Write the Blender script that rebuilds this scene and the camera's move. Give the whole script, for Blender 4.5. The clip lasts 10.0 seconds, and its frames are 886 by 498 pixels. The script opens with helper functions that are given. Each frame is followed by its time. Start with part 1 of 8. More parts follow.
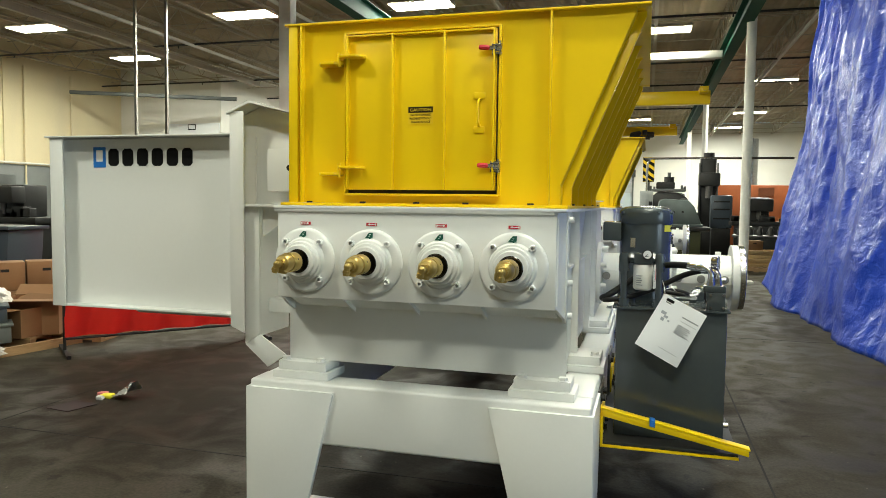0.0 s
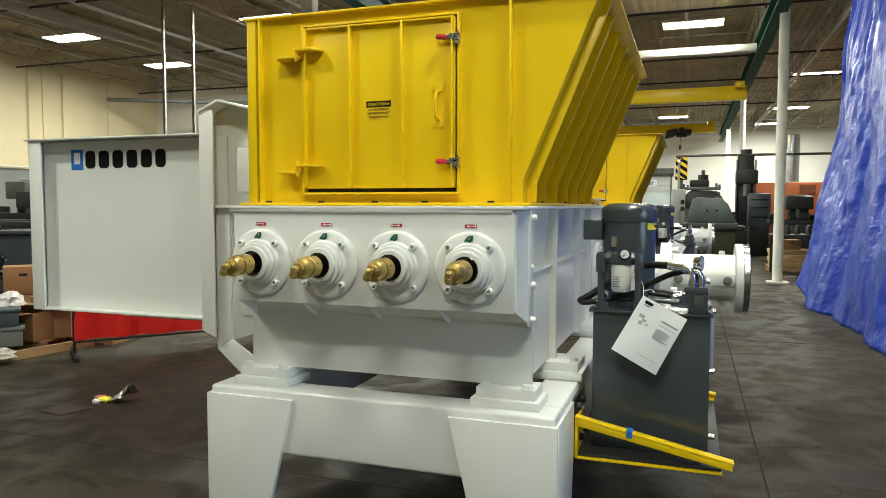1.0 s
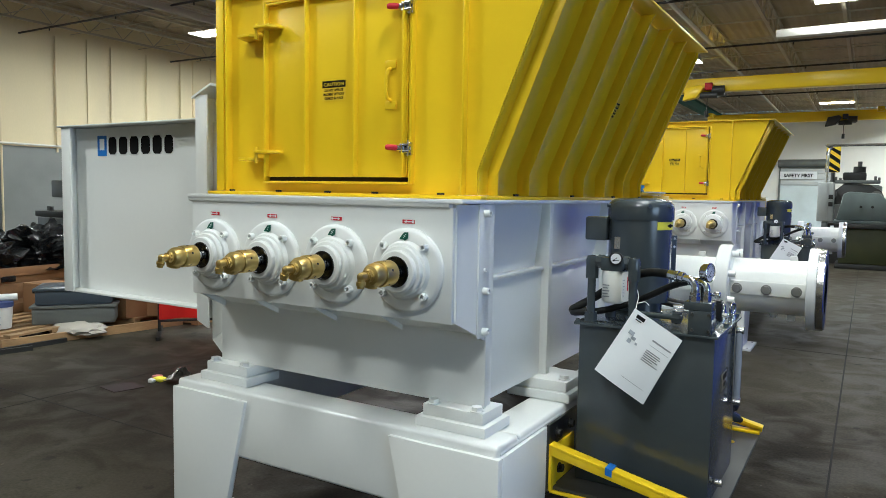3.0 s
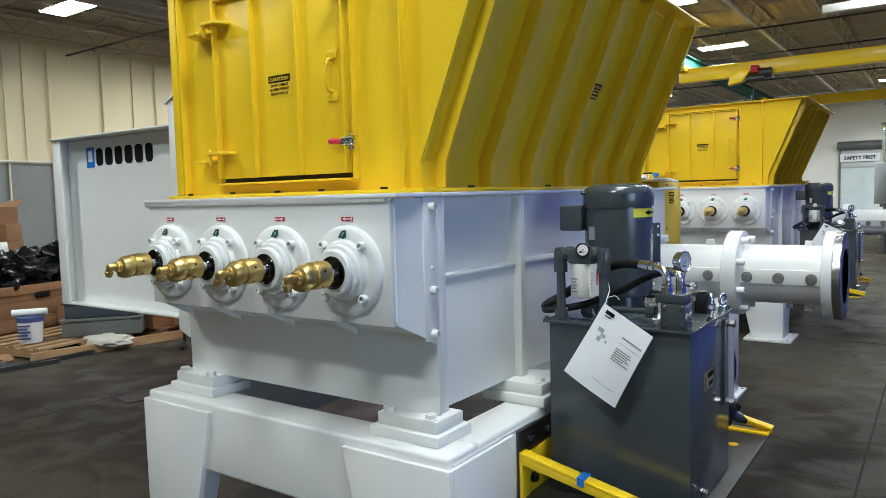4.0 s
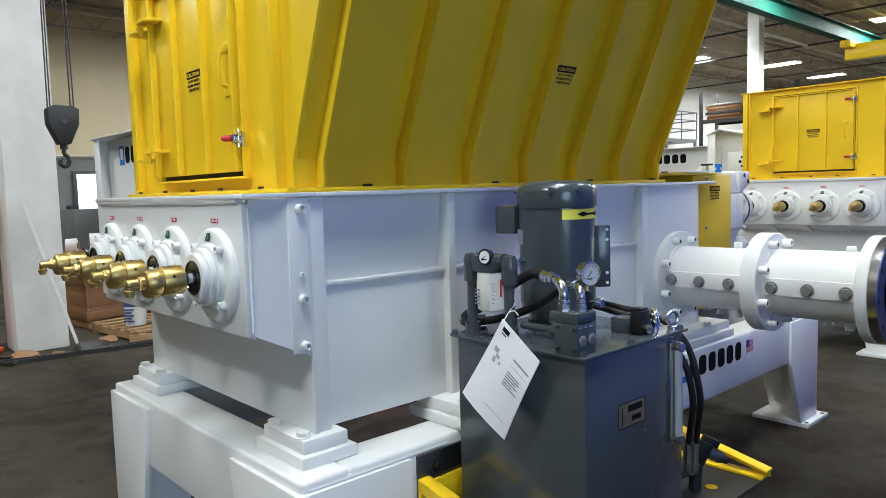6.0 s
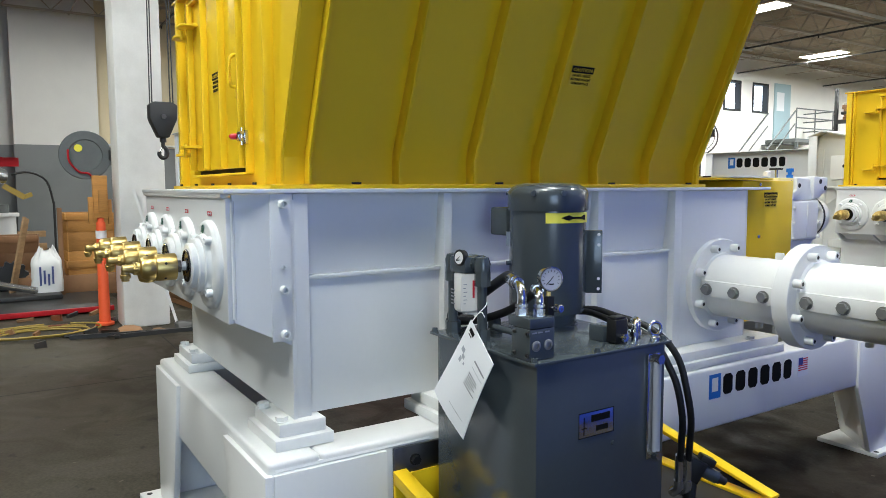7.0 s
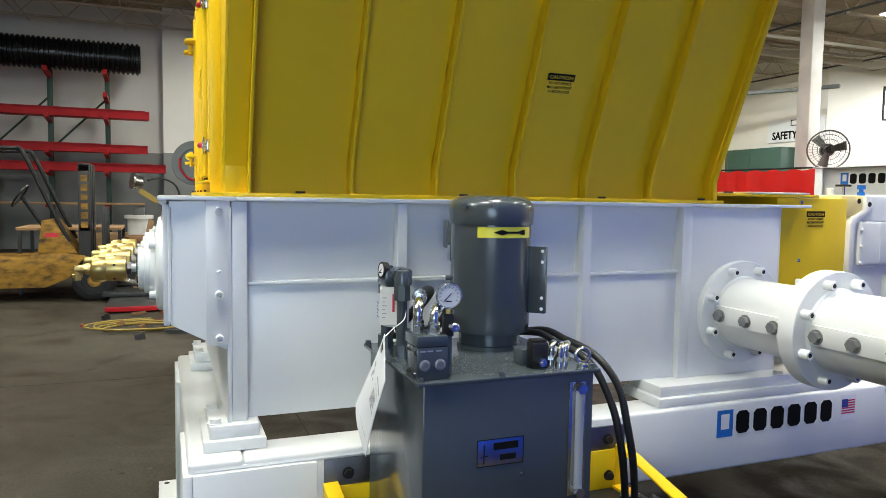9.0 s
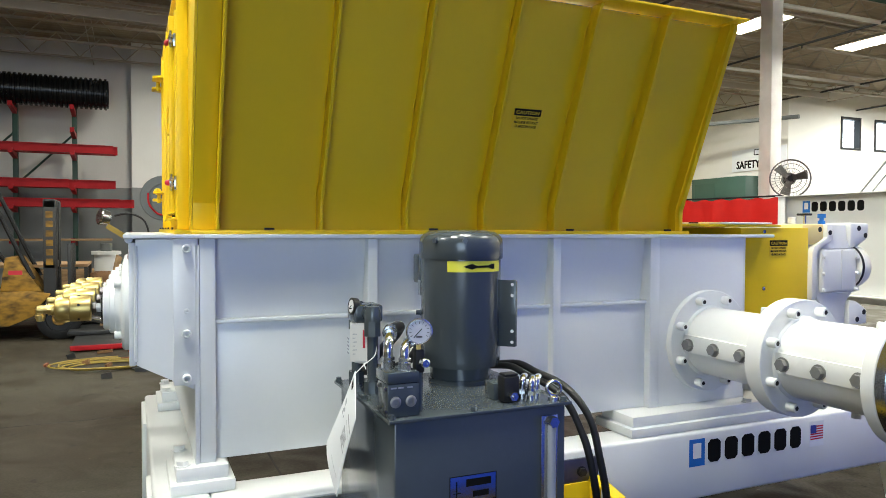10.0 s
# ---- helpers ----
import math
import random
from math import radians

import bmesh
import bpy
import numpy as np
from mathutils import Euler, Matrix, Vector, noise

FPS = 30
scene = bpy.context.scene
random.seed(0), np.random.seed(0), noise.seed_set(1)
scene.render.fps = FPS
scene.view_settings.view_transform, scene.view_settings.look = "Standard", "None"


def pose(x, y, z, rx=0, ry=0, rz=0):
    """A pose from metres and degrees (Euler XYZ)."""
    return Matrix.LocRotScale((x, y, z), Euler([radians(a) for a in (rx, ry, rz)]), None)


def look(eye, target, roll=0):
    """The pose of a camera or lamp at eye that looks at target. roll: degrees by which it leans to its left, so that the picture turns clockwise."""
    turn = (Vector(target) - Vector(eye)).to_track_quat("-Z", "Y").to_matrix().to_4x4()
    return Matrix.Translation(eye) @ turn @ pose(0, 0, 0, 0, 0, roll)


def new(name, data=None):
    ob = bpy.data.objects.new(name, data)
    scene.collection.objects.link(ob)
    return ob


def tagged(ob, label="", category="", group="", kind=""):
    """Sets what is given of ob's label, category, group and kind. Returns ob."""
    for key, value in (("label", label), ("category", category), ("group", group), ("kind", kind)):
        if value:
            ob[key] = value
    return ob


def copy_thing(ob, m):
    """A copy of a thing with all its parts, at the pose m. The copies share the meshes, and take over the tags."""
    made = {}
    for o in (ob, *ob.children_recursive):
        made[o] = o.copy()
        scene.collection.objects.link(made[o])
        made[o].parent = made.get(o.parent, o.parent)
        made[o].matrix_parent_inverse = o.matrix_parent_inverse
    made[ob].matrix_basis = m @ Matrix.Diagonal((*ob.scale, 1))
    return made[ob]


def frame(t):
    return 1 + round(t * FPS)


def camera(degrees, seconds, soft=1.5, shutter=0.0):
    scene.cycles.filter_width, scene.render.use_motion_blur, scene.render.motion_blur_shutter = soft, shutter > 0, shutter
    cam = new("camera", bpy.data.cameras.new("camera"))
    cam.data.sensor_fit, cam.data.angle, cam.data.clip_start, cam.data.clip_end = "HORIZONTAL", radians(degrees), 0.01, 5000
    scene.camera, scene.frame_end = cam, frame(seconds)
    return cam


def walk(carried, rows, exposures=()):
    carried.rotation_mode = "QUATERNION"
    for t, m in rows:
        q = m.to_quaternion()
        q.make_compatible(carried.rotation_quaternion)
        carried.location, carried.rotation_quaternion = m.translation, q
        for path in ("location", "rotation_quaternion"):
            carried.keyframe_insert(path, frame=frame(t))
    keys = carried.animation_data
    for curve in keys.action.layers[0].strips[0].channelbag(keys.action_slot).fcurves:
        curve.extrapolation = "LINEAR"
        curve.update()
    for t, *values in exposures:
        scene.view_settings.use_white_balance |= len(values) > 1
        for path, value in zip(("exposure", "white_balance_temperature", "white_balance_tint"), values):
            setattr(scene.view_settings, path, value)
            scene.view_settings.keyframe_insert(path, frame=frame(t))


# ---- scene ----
cam = camera(64.0, 10.0, soft=0.85)
PATH = [
    (0, (0.065, -0.054, 1.569), (-0.485, 1.865, 1.444), 0.7),
    (0.5, (0.238, 0.04, 1.566), (-0.401, 1.931, 1.443), 1.3),
    (1, (0.351, 0.2, 1.557), (-0.307, 2.085, 1.436), 0.1),
    (1.5, (0.484, 0.398, 1.568), (-0.264, 2.249, 1.444), -0.5),
    (2, (0.623, 0.545, 1.564), (-0.228, 2.351, 1.434), -1.3),
    (2.2, (0.717, 0.597, 1.579), (-0.179, 2.38, 1.446), -0.4),
    (3.3, (0.949, 0.942, 1.569), (-0.114, 2.629, 1.413), 0.5),
    (3.5, (1.01, 1.017, 1.549), (-0.082, 2.685, 1.396), -0.1),
    (4, (1.104, 1.172, 1.547), (-0.045, 2.802, 1.395), -1.5),
    (4.5, (1.273, 1.358, 1.563), (0.027, 2.916, 1.424), -0.8),
    (5, (1.385, 1.533, 1.55), (0.056, 3.019, 1.39), -1.1),
    (5.5, (1.482, 1.739, 1.537), (0.09, 3.166, 1.378), -0.6),
    (5.7, (1.523, 1.813, 1.543), (0.103, 3.211, 1.38), -1.5),
    (6.8, (1.862, 2.2, 1.56), (0.215, 3.322, 1.39), 0.4),
    (7, (1.904, 2.254, 1.559), (0.226, 3.329, 1.387), -0.2),
    (7.5, (1.939, 2.431, 1.549), (0.209, 3.421, 1.395), -0.1),
    (8, (1.98, 2.597, 1.553), (0.196, 3.493, 1.429), -1.4),
    (8.5, (2.06, 2.77, 1.549), (0.232, 3.57, 1.422), -0.6),
    (9, (2.147, 2.868, 1.563), (0.292, 3.601, 1.42), 0.9),
    (9.5, (2.172, 2.879, 1.564), (0.326, 3.639, 1.442), 0.5),
    (10, (2.156, 2.875, 1.575), (0.326, 3.679, 1.52), 0.2),
]
walk(cam, [(t, look(eye, target, roll)) for t, eye, target, roll in PATH],
     exposures=[(0, -0.01, 6250, -1), (2, -0.11, 5850, 2), (3.5, -0.07, 5400, 5), (5.5, 0.01, 5400, 8), (6.8, 0.08, 5550, 8), (10, 0.40, 5950, 6)])

# ---------------------------------------------------------------- world and light
XL, XR, YB, YF, ZC = -20.0, 13.0, -11.0, 47.0, 6.75      # the hall: side walls, end walls, roof deck
world = bpy.data.worlds.new("world")
scene.world = world
world.use_nodes = True
sky = world.node_tree.nodes.new("ShaderNodeTexSky")
sky.sky_type, sky.sun_disc = "NISHITA", False
sky.sun_elevation, sky.sun_rotation = radians(35), radians(90)
world.node_tree.links.new(sky.outputs[0], world.node_tree.nodes["Background"].inputs[0])
world.node_tree.nodes["Background"].inputs[1].default_value = 0.1


def area_lamp(name, m, sx, sy, power, colour):
    data = bpy.data.lights.new(name, "AREA")
    data.shape, data.size, data.size_y, data.energy, data.color = "RECTANGLE", sx, sy, power, colour
    ob = new(name, data)
    ob.matrix_world = m
    return ob


WARM, COOL = (1.0, 0.94, 0.82), (0.60, 0.78, 1.0)
LAMPS = [(-15.6, 15.3), (-15.7, 19.2), (-9.4, 15.4), (-9.4, 19.1), (-5.0, 15.6), (-4.6, 19.0), (0.3, 19.2), (4.3, 27.6), (4.6, 36.5),
         (4.3, 43.0), (-4.8, 25.5), (-12.0, 26.8), (-10.4, 31.0), (-10.5, 36.1), (-0.6, 38.4)]
NEAR_LAMPS = [(-15.6, 4.0), (-9.4, 4.2), (-9.4, -1.0), (-4.6, 8.0), (-4.6, 0.4), (0.5, 4.2), (0.5, -1.6), (1.3, 7.6), (1.3, 2.0), (0.3, 11.8), (-15.6, 10.0)]
for lx, ly in NEAR_LAMPS:
    area_lamp("bay_lamp", pose(lx, ly, 6.04), 1.3, 0.5, 105 if lx < -9 else 205 if ly < 1 else 75 if ly > 7 and lx > 0 else 140 if lx > 0 else 178, WARM)
for lx, ly in LAMPS:
    area_lamp("bay_lamp", pose(lx, ly, 6.04), 1.3, 0.5, 680 if ly > 36 else 520 if ly > 24 else 360 if -13 < lx < -4 else 260, WARM)
# added cool fill for the machine's side, set at an unseen opening in the side wall
area_lamp("cool_side_fill", pose(XR - 0.1, -2.0, 2.5, 0, 90, 0), 4.4, 6.0, 330, COOL)

# ---------------------------------------------------------------- materials
def material(name, colour, rough=0.5, metal=0.0, grain=0.06, scale=6.0, bump=0.0, bump_scale=60.0, dark=None, stain=0.0, stain_scale=1.2,
             emit=0.0, coat=0.0, stretch=(1, 1, 1), rough_var=0.08, per_piece=0.0, relief=0.004, spec=0.5):
    m = bpy.data.materials.new(name)
    m.use_nodes = True
    nt = m.node_tree
    n, l = nt.nodes, nt.links
    b = n["Principled BSDF"]
    b.inputs["Roughness"].default_value, b.inputs["Metallic"].default_value = rough, metal
    b.inputs["Specular IOR Level"].default_value = spec
    if coat:
        b.inputs["Coat Weight"].default_value, b.inputs["Coat Roughness"].default_value = coat, 0.12
    geo = n.new("ShaderNodeNewGeometry")
    mp = n.new("ShaderNodeMapping")
    mp.inputs["Scale"].default_value = stretch
    l.new(geo.outputs["Position"], mp.inputs[0])
    fine = n.new("ShaderNodeTexNoise")
    fine.inputs["Scale"].default_value, fine.inputs["Detail"].default_value = scale * 8, 6
    big = n.new("ShaderNodeTexNoise")
    big.inputs["Scale"].default_value, big.inputs["Detail"].default_value = stain_scale, 8
    for t in (fine, big):
        l.new(mp.outputs[0], t.inputs["Vector"])
    ramp = n.new("ShaderNodeMapRange")
    ramp.inputs[1].default_value, ramp.inputs[2].default_value = 0.42, 0.72
    ramp.inputs[3].default_value, ramp.inputs[4].default_value = 0.0, stain
    l.new(big.outputs[0], ramp.inputs[0])
    mix = n.new("ShaderNodeMix")
    mix.data_type = "RGBA"
    mix.inputs["A"].default_value = (*colour, 1)
    mix.inputs["B"].default_value = (*(dark or [c * 0.45 for c in colour]), 1)
    l.new(ramp.outputs[0], mix.inputs["Factor"])
    var = n.new("ShaderNodeMapRange")
    var.inputs[3].default_value, var.inputs[4].default_value = 1 - grain, 1 + grain
    l.new(fine.outputs[0], var.inputs[0])
    mul = n.new("ShaderNodeMix")
    mul.data_type, mul.blend_type = "RGBA", "MULTIPLY"
    mul.inputs["Factor"].default_value = 1
    l.new(mix.outputs["Result"], mul.inputs["A"])
    l.new(var.outputs[0], mul.inputs["B"])
    out = mul.outputs["Result"]
    if per_piece:
        info = n.new("ShaderNodeObjectInfo")
        pr = n.new("ShaderNodeMapRange")
        pr.inputs[3].default_value, pr.inputs[4].default_value = 1 - per_piece, 1 + per_piece
        l.new(info.outputs["Random"], pr.inputs[0])
        m2 = n.new("ShaderNodeMix")
        m2.data_type, m2.blend_type = "RGBA", "MULTIPLY"
        m2.inputs["Factor"].default_value = 1
        l.new(out, m2.inputs["A"])
        l.new(pr.outputs[0], m2.inputs["B"])
        out = m2.outputs["Result"]
    l.new(out, b.inputs["Base Color"])
    rv = n.new("ShaderNodeMapRange")
    rv.inputs[3].default_value, rv.inputs[4].default_value = max(0.02, rough - rough_var), min(1, rough + rough_var)
    l.new(big.outputs[0], rv.inputs[0])
    l.new(rv.outputs[0], b.inputs["Roughness"])
    if bump:
        bt = n.new("ShaderNodeTexNoise")
        bt.inputs["Scale"].default_value, bt.inputs["Detail"].default_value = bump_scale, 5
        l.new(mp.outputs[0], bt.inputs["Vector"])
        bp = n.new("ShaderNodeBump")
        bp.inputs["Strength"].default_value, bp.inputs["Distance"].default_value = bump, relief
        l.new(bt.outputs[0], bp.inputs["Height"])
        l.new(bp.outputs[0], b.inputs["Normal"])
    if emit:
        b.inputs["Emission Color"].default_value, b.inputs["Emission Strength"].default_value = (*colour, 1), emit
    return m


WHITE = material("white_enamel", (0.78, 0.79, 0.77), 0.3, coat=0.15, rough_var=0.02, grain=0.015, stain=0.06, stain_scale=2.5, bump=0.05, bump_scale=45, dark=(0.62, 0.62, 0.58))
YELLOW = material("yellow_enamel", (0.86, 0.59, 0.006), 0.32, spec=0.3, grain=0.015, stain=0.08, stain_scale=3, bump=0.05, bump_scale=40, dark=(0.62, 0.42, 0.01))
YELLOW2 = material("yellow_label", (0.85, 0.78, 0.05), 0.4, grain=0.02)
LABELY = material("label_yellow", (0.84, 0.575, 0.01), 0.4, grain=0.02)
GREY = material("grey_enamel", (0.058, 0.070, 0.076), 0.22, coat=0.3, rough_var=0.04, grain=0.04, stain=0.15, stain_scale=4, bump=0.1, bump_scale=70)
DARKGREY = material("dark_paint", (0.055, 0.07, 0.09), 0.3, grain=0.04)
BLACK = material("black_rubber", (0.012, 0.012, 0.012), 0.5, grain=0.1, spec=0.35)
BLACKINK = material("black_ink", (0.008, 0.008, 0.008), 0.75, grain=0.0, spec=0.1)
BLUEINK = material("blue_ink", (0.02, 0.16, 0.55), 0.45, grain=0.0)
REDINK = material("red_ink", (0.55, 0.012, 0.03), 0.45, grain=0.02)
GAP = material("dark_gap", (0.030, 0.018, 0.004), 0.8)
GREENINK = material("green_ink", (0.01, 0.09, 0.06), 0.4, grain=0.02)
PLUG = material("plug_steel", (0.30, 0.30, 0.29), 0.5, metal=0.7, grain=0.1)
WHITEINK = material("white_ink", (0.8, 0.8, 0.8), 0.5, grain=0.0)
PAPER = material("paper", (0.80, 0.82, 0.84), 0.6, grain=0.01)
PAPERINK = material("paper_print", (0.25, 0.26, 0.28), 0.6, grain=0.0)
BRASS = material("brass", (0.62, 0.47, 0.17), 0.38, metal=1.0, grain=0.06, bump=0.06, bump_scale=120, stain=0.25, stain_scale=9)
SEALSTEEL = material("polished_dark_steel", (0.10, 0.10, 0.105), 0.18, metal=1.0, grain=0.05)
STEEL = material("zinc_steel", (0.62, 0.63, 0.64), 0.22, metal=1.0, grain=0.05, stain=0.2, stain_scale=12)
DSTEEL = material("dark_steel", (0.16, 0.155, 0.15), 0.35, metal=1.0, grain=0.1, stain=0.3, stain_scale=15)
MACHINED = material("machined_steel", (0.5, 0.5, 0.5), 0.25, metal=1.0, grain=0.05, stretch=(1, 8, 8))


def concrete():
    """Worn shop floor: broad brown stains, oily patches beside the machine, shade painted under it, small drips, pitted
    grain.
    """
    m = bpy.data.materials.new("concrete_floor")
    m.use_nodes = True
    n, l = m.node_tree.nodes, m.node_tree.links
    b = n["Principled BSDF"]
    geo = n.new("ShaderNodeNewGeometry")

    def noise_at(scale, detail, warp=0.0):
        t = n.new("ShaderNodeTexNoise")
        t.inputs["Scale"].default_value, t.inputs["Detail"].default_value, t.inputs["Distortion"].default_value = scale, detail, warp
        l.new(geo.outputs["Position"], t.inputs["Vector"])
        return t.outputs[0]

    def span(src, a, b2, c, d):
        r = n.new("ShaderNodeMapRange")
        r.interpolation_type = "SMOOTHSTEP"
        for i, v in enumerate((a, b2, c, d)):
            r.inputs[i + 1].default_value = v
        l.new(src, r.inputs[0])
        return r.outputs[0]

    def blend(col, fac, other, mode="MIX"):
        x = n.new("ShaderNodeMix")
        x.data_type, x.blend_type = "RGBA", mode
        l.new(fac, x.inputs["Factor"])
        if isinstance(col, tuple):
            x.inputs["A"].default_value = (*col, 1)
        else:
            l.new(col, x.inputs["A"])
        x.inputs["B"].default_value = (*other, 1)
        return x.outputs["Result"]

    def math_node(op, a, k):
        x = n.new("ShaderNodeMath")
        x.operation = op
        l.new(a, x.inputs[0])
        if isinstance(k, float):
            x.inputs[1].default_value = k
        else:
            l.new(k, x.inputs[1])
        return x.outputs[0]

    broad, mid, small, pit = noise_at(0.45, 7, 0.6), noise_at(2.6, 9, 0.8), noise_at(7.5, 6, 0.3), noise_at(55, 6)
    col = blend((0.064, 0.057, 0.040), span(broad, 0.42, 0.66, 0.0, 0.75), (0.030, 0.0225, 0.0140))
    col = blend(col, span(mid, 0.46, 0.70, 0.0, 0.5), (0.022, 0.0155, 0.0085))
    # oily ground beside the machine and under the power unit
    oil_shade = None
    # the third patch is shade painted on the floor beneath the machine
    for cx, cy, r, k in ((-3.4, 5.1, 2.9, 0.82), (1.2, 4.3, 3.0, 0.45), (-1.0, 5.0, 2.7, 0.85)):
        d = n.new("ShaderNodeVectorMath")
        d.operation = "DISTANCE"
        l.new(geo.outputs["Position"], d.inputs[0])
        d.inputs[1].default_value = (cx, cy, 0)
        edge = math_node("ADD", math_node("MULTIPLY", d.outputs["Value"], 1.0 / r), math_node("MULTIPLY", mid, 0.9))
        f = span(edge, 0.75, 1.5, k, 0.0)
        oil_shade = f if oil_shade is None else math_node("MAXIMUM", oil_shade, f)
    col = blend(col, oil_shade, (0.0095, 0.0056, 0.0028))
    col = blend(col, span(small, 0.635, 0.70, 0.0, 0.75), (0.010, 0.008, 0.006))
    col = blend(col, span(noise_at(21, 4), 0.70, 0.76, 0.0, 0.5), (0.16, 0.14, 0.11))
    g = n.new("ShaderNodeMix")
    g.data_type, g.blend_type = "RGBA", "MULTIPLY"
    g.inputs["Factor"].default_value = 1
    l.new(col, g.inputs["A"])
    l.new(span(pit, 0.25, 0.75, 0.72, 1.25), g.inputs["B"])
    l.new(g.outputs["Result"], b.inputs["Base Color"])
    l.new(span(mid, 0.35, 0.66, 0.8, 0.52), b.inputs["Roughness"])
    b.inputs["Specular IOR Level"].default_value = 0.15
    bp = n.new("ShaderNodeBump")
    bp.inputs["Strength"].default_value, bp.inputs["Distance"].default_value = 0.35, 0.004
    l.new(noise_at(24, 7), bp.inputs["Height"])
    l.new(bp.outputs[0], b.inputs["Normal"])
    return m


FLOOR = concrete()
JOINT = material("floor_joint", (0.006, 0.005, 0.004), 0.9)
# WALL and WALLBLOCK colour one west wall as under warm and cooler light
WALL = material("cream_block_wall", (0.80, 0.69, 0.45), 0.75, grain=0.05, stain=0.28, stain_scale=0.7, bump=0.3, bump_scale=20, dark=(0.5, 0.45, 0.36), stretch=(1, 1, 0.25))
WALLBLOCK = material("block_wall_cooler_lit", (0.74, 0.73, 0.69), 0.75, grain=0.05, stain=0.3, stain_scale=0.6, bump=0.3, bump_scale=20, dark=(0.5, 0.49, 0.45), stretch=(1, 1, 0.3))
WALLGREY = material("grey_wall_band", (0.25, 0.26, 0.255), 0.6, grain=0.05, stain=0.3, stain_scale=0.9, bump=0.3, bump_scale=20)
WALLWHITE = material("white_wall", (0.84, 0.825, 0.77), 0.7, grain=0.03, stain=0.2, stain_scale=0.5, bump=0.2, bump_scale=20)
DECK = material("roof_deck", (0.42, 0.34, 0.23), 0.7, grain=0.1, stain=0.5, stain_scale=0.6)
JOIST = material("joist_paint", (0.44, 0.39, 0.30), 0.6, grain=0.1)
BEAMWHITE = material("beam_paint", (0.55, 0.53, 0.48), 0.6, grain=0.06, stain=0.3)
GREENBEAM = material("green_beam", (0.012, 0.075, 0.05), 0.7, spec=0.2, grain=0.06)
COLUMN = material("column_paint", (0.80, 0.79, 0.74), 0.6, grain=0.04, stain=0.35, stain_scale=2.2, dark=(0.4, 0.38, 0.33), bump=0.2)
LAMPGLOW = material("lamp_diffuser", (1.0, 0.88, 0.66), 0.5, emit=13.0, grain=0)
LAMPBODY = material("lamp_body", (0.7, 0.68, 0.62), 0.5)
REDVINYL = material("red_vinyl", (0.60, 0.016, 0.012), 0.3, grain=0.05, stain=0.25, stain_scale=3)
REDSTEEL = material("red_paint", (0.40, 0.012, 0.016), 0.5, spec=0.2, grain=0.1, stain=0.3, stain_scale=4)
GREENSTEEL = material("green_paint", (0.03, 0.075, 0.055), 0.5, grain=0.1, stain=0.3)
WOOD = material("pine_wood", (0.36, 0.225, 0.105), 0.7, grain=0.22, scale=2, stain=0.5, stain_scale=3, stretch=(1, 1, 6), per_piece=0.25, bump=0.3)
WOODDARK = material("crate_wood", (0.27, 0.14, 0.058), 0.7, grain=0.2, scale=2, stain=0.5, stain_scale=2, per_piece=0.2, bump=0.3)
CARD = material("cardboard", (0.27, 0.145, 0.065), 0.8, grain=0.06, stain=0.25, stain_scale=3, per_piece=0.15)
def tarp_material():
    """Woven blue polyethylene: shiny, with sharp crinkles over broad soft creases."""
    m = bpy.data.materials.new("blue_tarp")
    m.use_nodes = True
    n, l = m.node_tree.nodes, m.node_tree.links
    b = n["Principled BSDF"]
    b.inputs["Roughness"].default_value = 0.34
    b.inputs["Specular IOR Level"].default_value = 0.45
    b.inputs["Coat Weight"].default_value, b.inputs["Coat Roughness"].default_value = 0.3, 0.1
    geo = n.new("ShaderNodeNewGeometry")
    mp = n.new("ShaderNodeMapping")
    mp.inputs["Scale"].default_value = (1, 1, 1.2)
    l.new(geo.outputs["Position"], mp.inputs[0])
    warp = n.new("ShaderNodeTexNoise")
    warp.inputs["Scale"].default_value, warp.inputs["Detail"].default_value = 3.0, 5
    l.new(mp.outputs[0], warp.inputs["Vector"])
    add = n.new("ShaderNodeVectorMath")
    add.operation = "MULTIPLY_ADD"
    l.new(warp.outputs["Color"], add.inputs[0])
    add.inputs[1].default_value = (0.5, 0.5, 0.5)
    l.new(mp.outputs[0], add.inputs[2])
    heights = []
    for scale in (4.5, 13.0):
        v = n.new("ShaderNodeTexVoronoi")
        v.inputs["Scale"].default_value = scale
        l.new(add.outputs[0], v.inputs["Vector"])
        heights.append(v.outputs["Distance"])
    half = n.new("ShaderNodeMath")
    half.operation = "MULTIPLY_ADD"
    l.new(heights[1], half.inputs[0])
    half.inputs[1].default_value = 0.38
    l.new(heights[0], half.inputs[2])
    bp = n.new("ShaderNodeBump")
    bp.inputs["Strength"].default_value, bp.inputs["Distance"].default_value = 0.55, 0.022
    l.new(half.outputs[0], bp.inputs["Height"])
    l.new(bp.outputs[0], b.inputs["Normal"])
    l.new(bp.outputs[0], b.inputs["Coat Normal"])
    fade = n.new("ShaderNodeTexNoise")
    fade.inputs["Scale"].default_value, fade.inputs["Detail"].default_value = 1.6, 8
    l.new(mp.outputs[0], fade.inputs["Vector"])
    mix = n.new("ShaderNodeMix")
    mix.data_type = "RGBA"
    mix.inputs["A"].default_value, mix.inputs["B"].default_value = (0.008, 0.034, 0.40, 1), (0.022, 0.070, 0.50, 1)
    l.new(fade.outputs[0], mix.inputs["Factor"])
    l.new(mix.outputs["Result"], b.inputs["Base Color"])
    return m


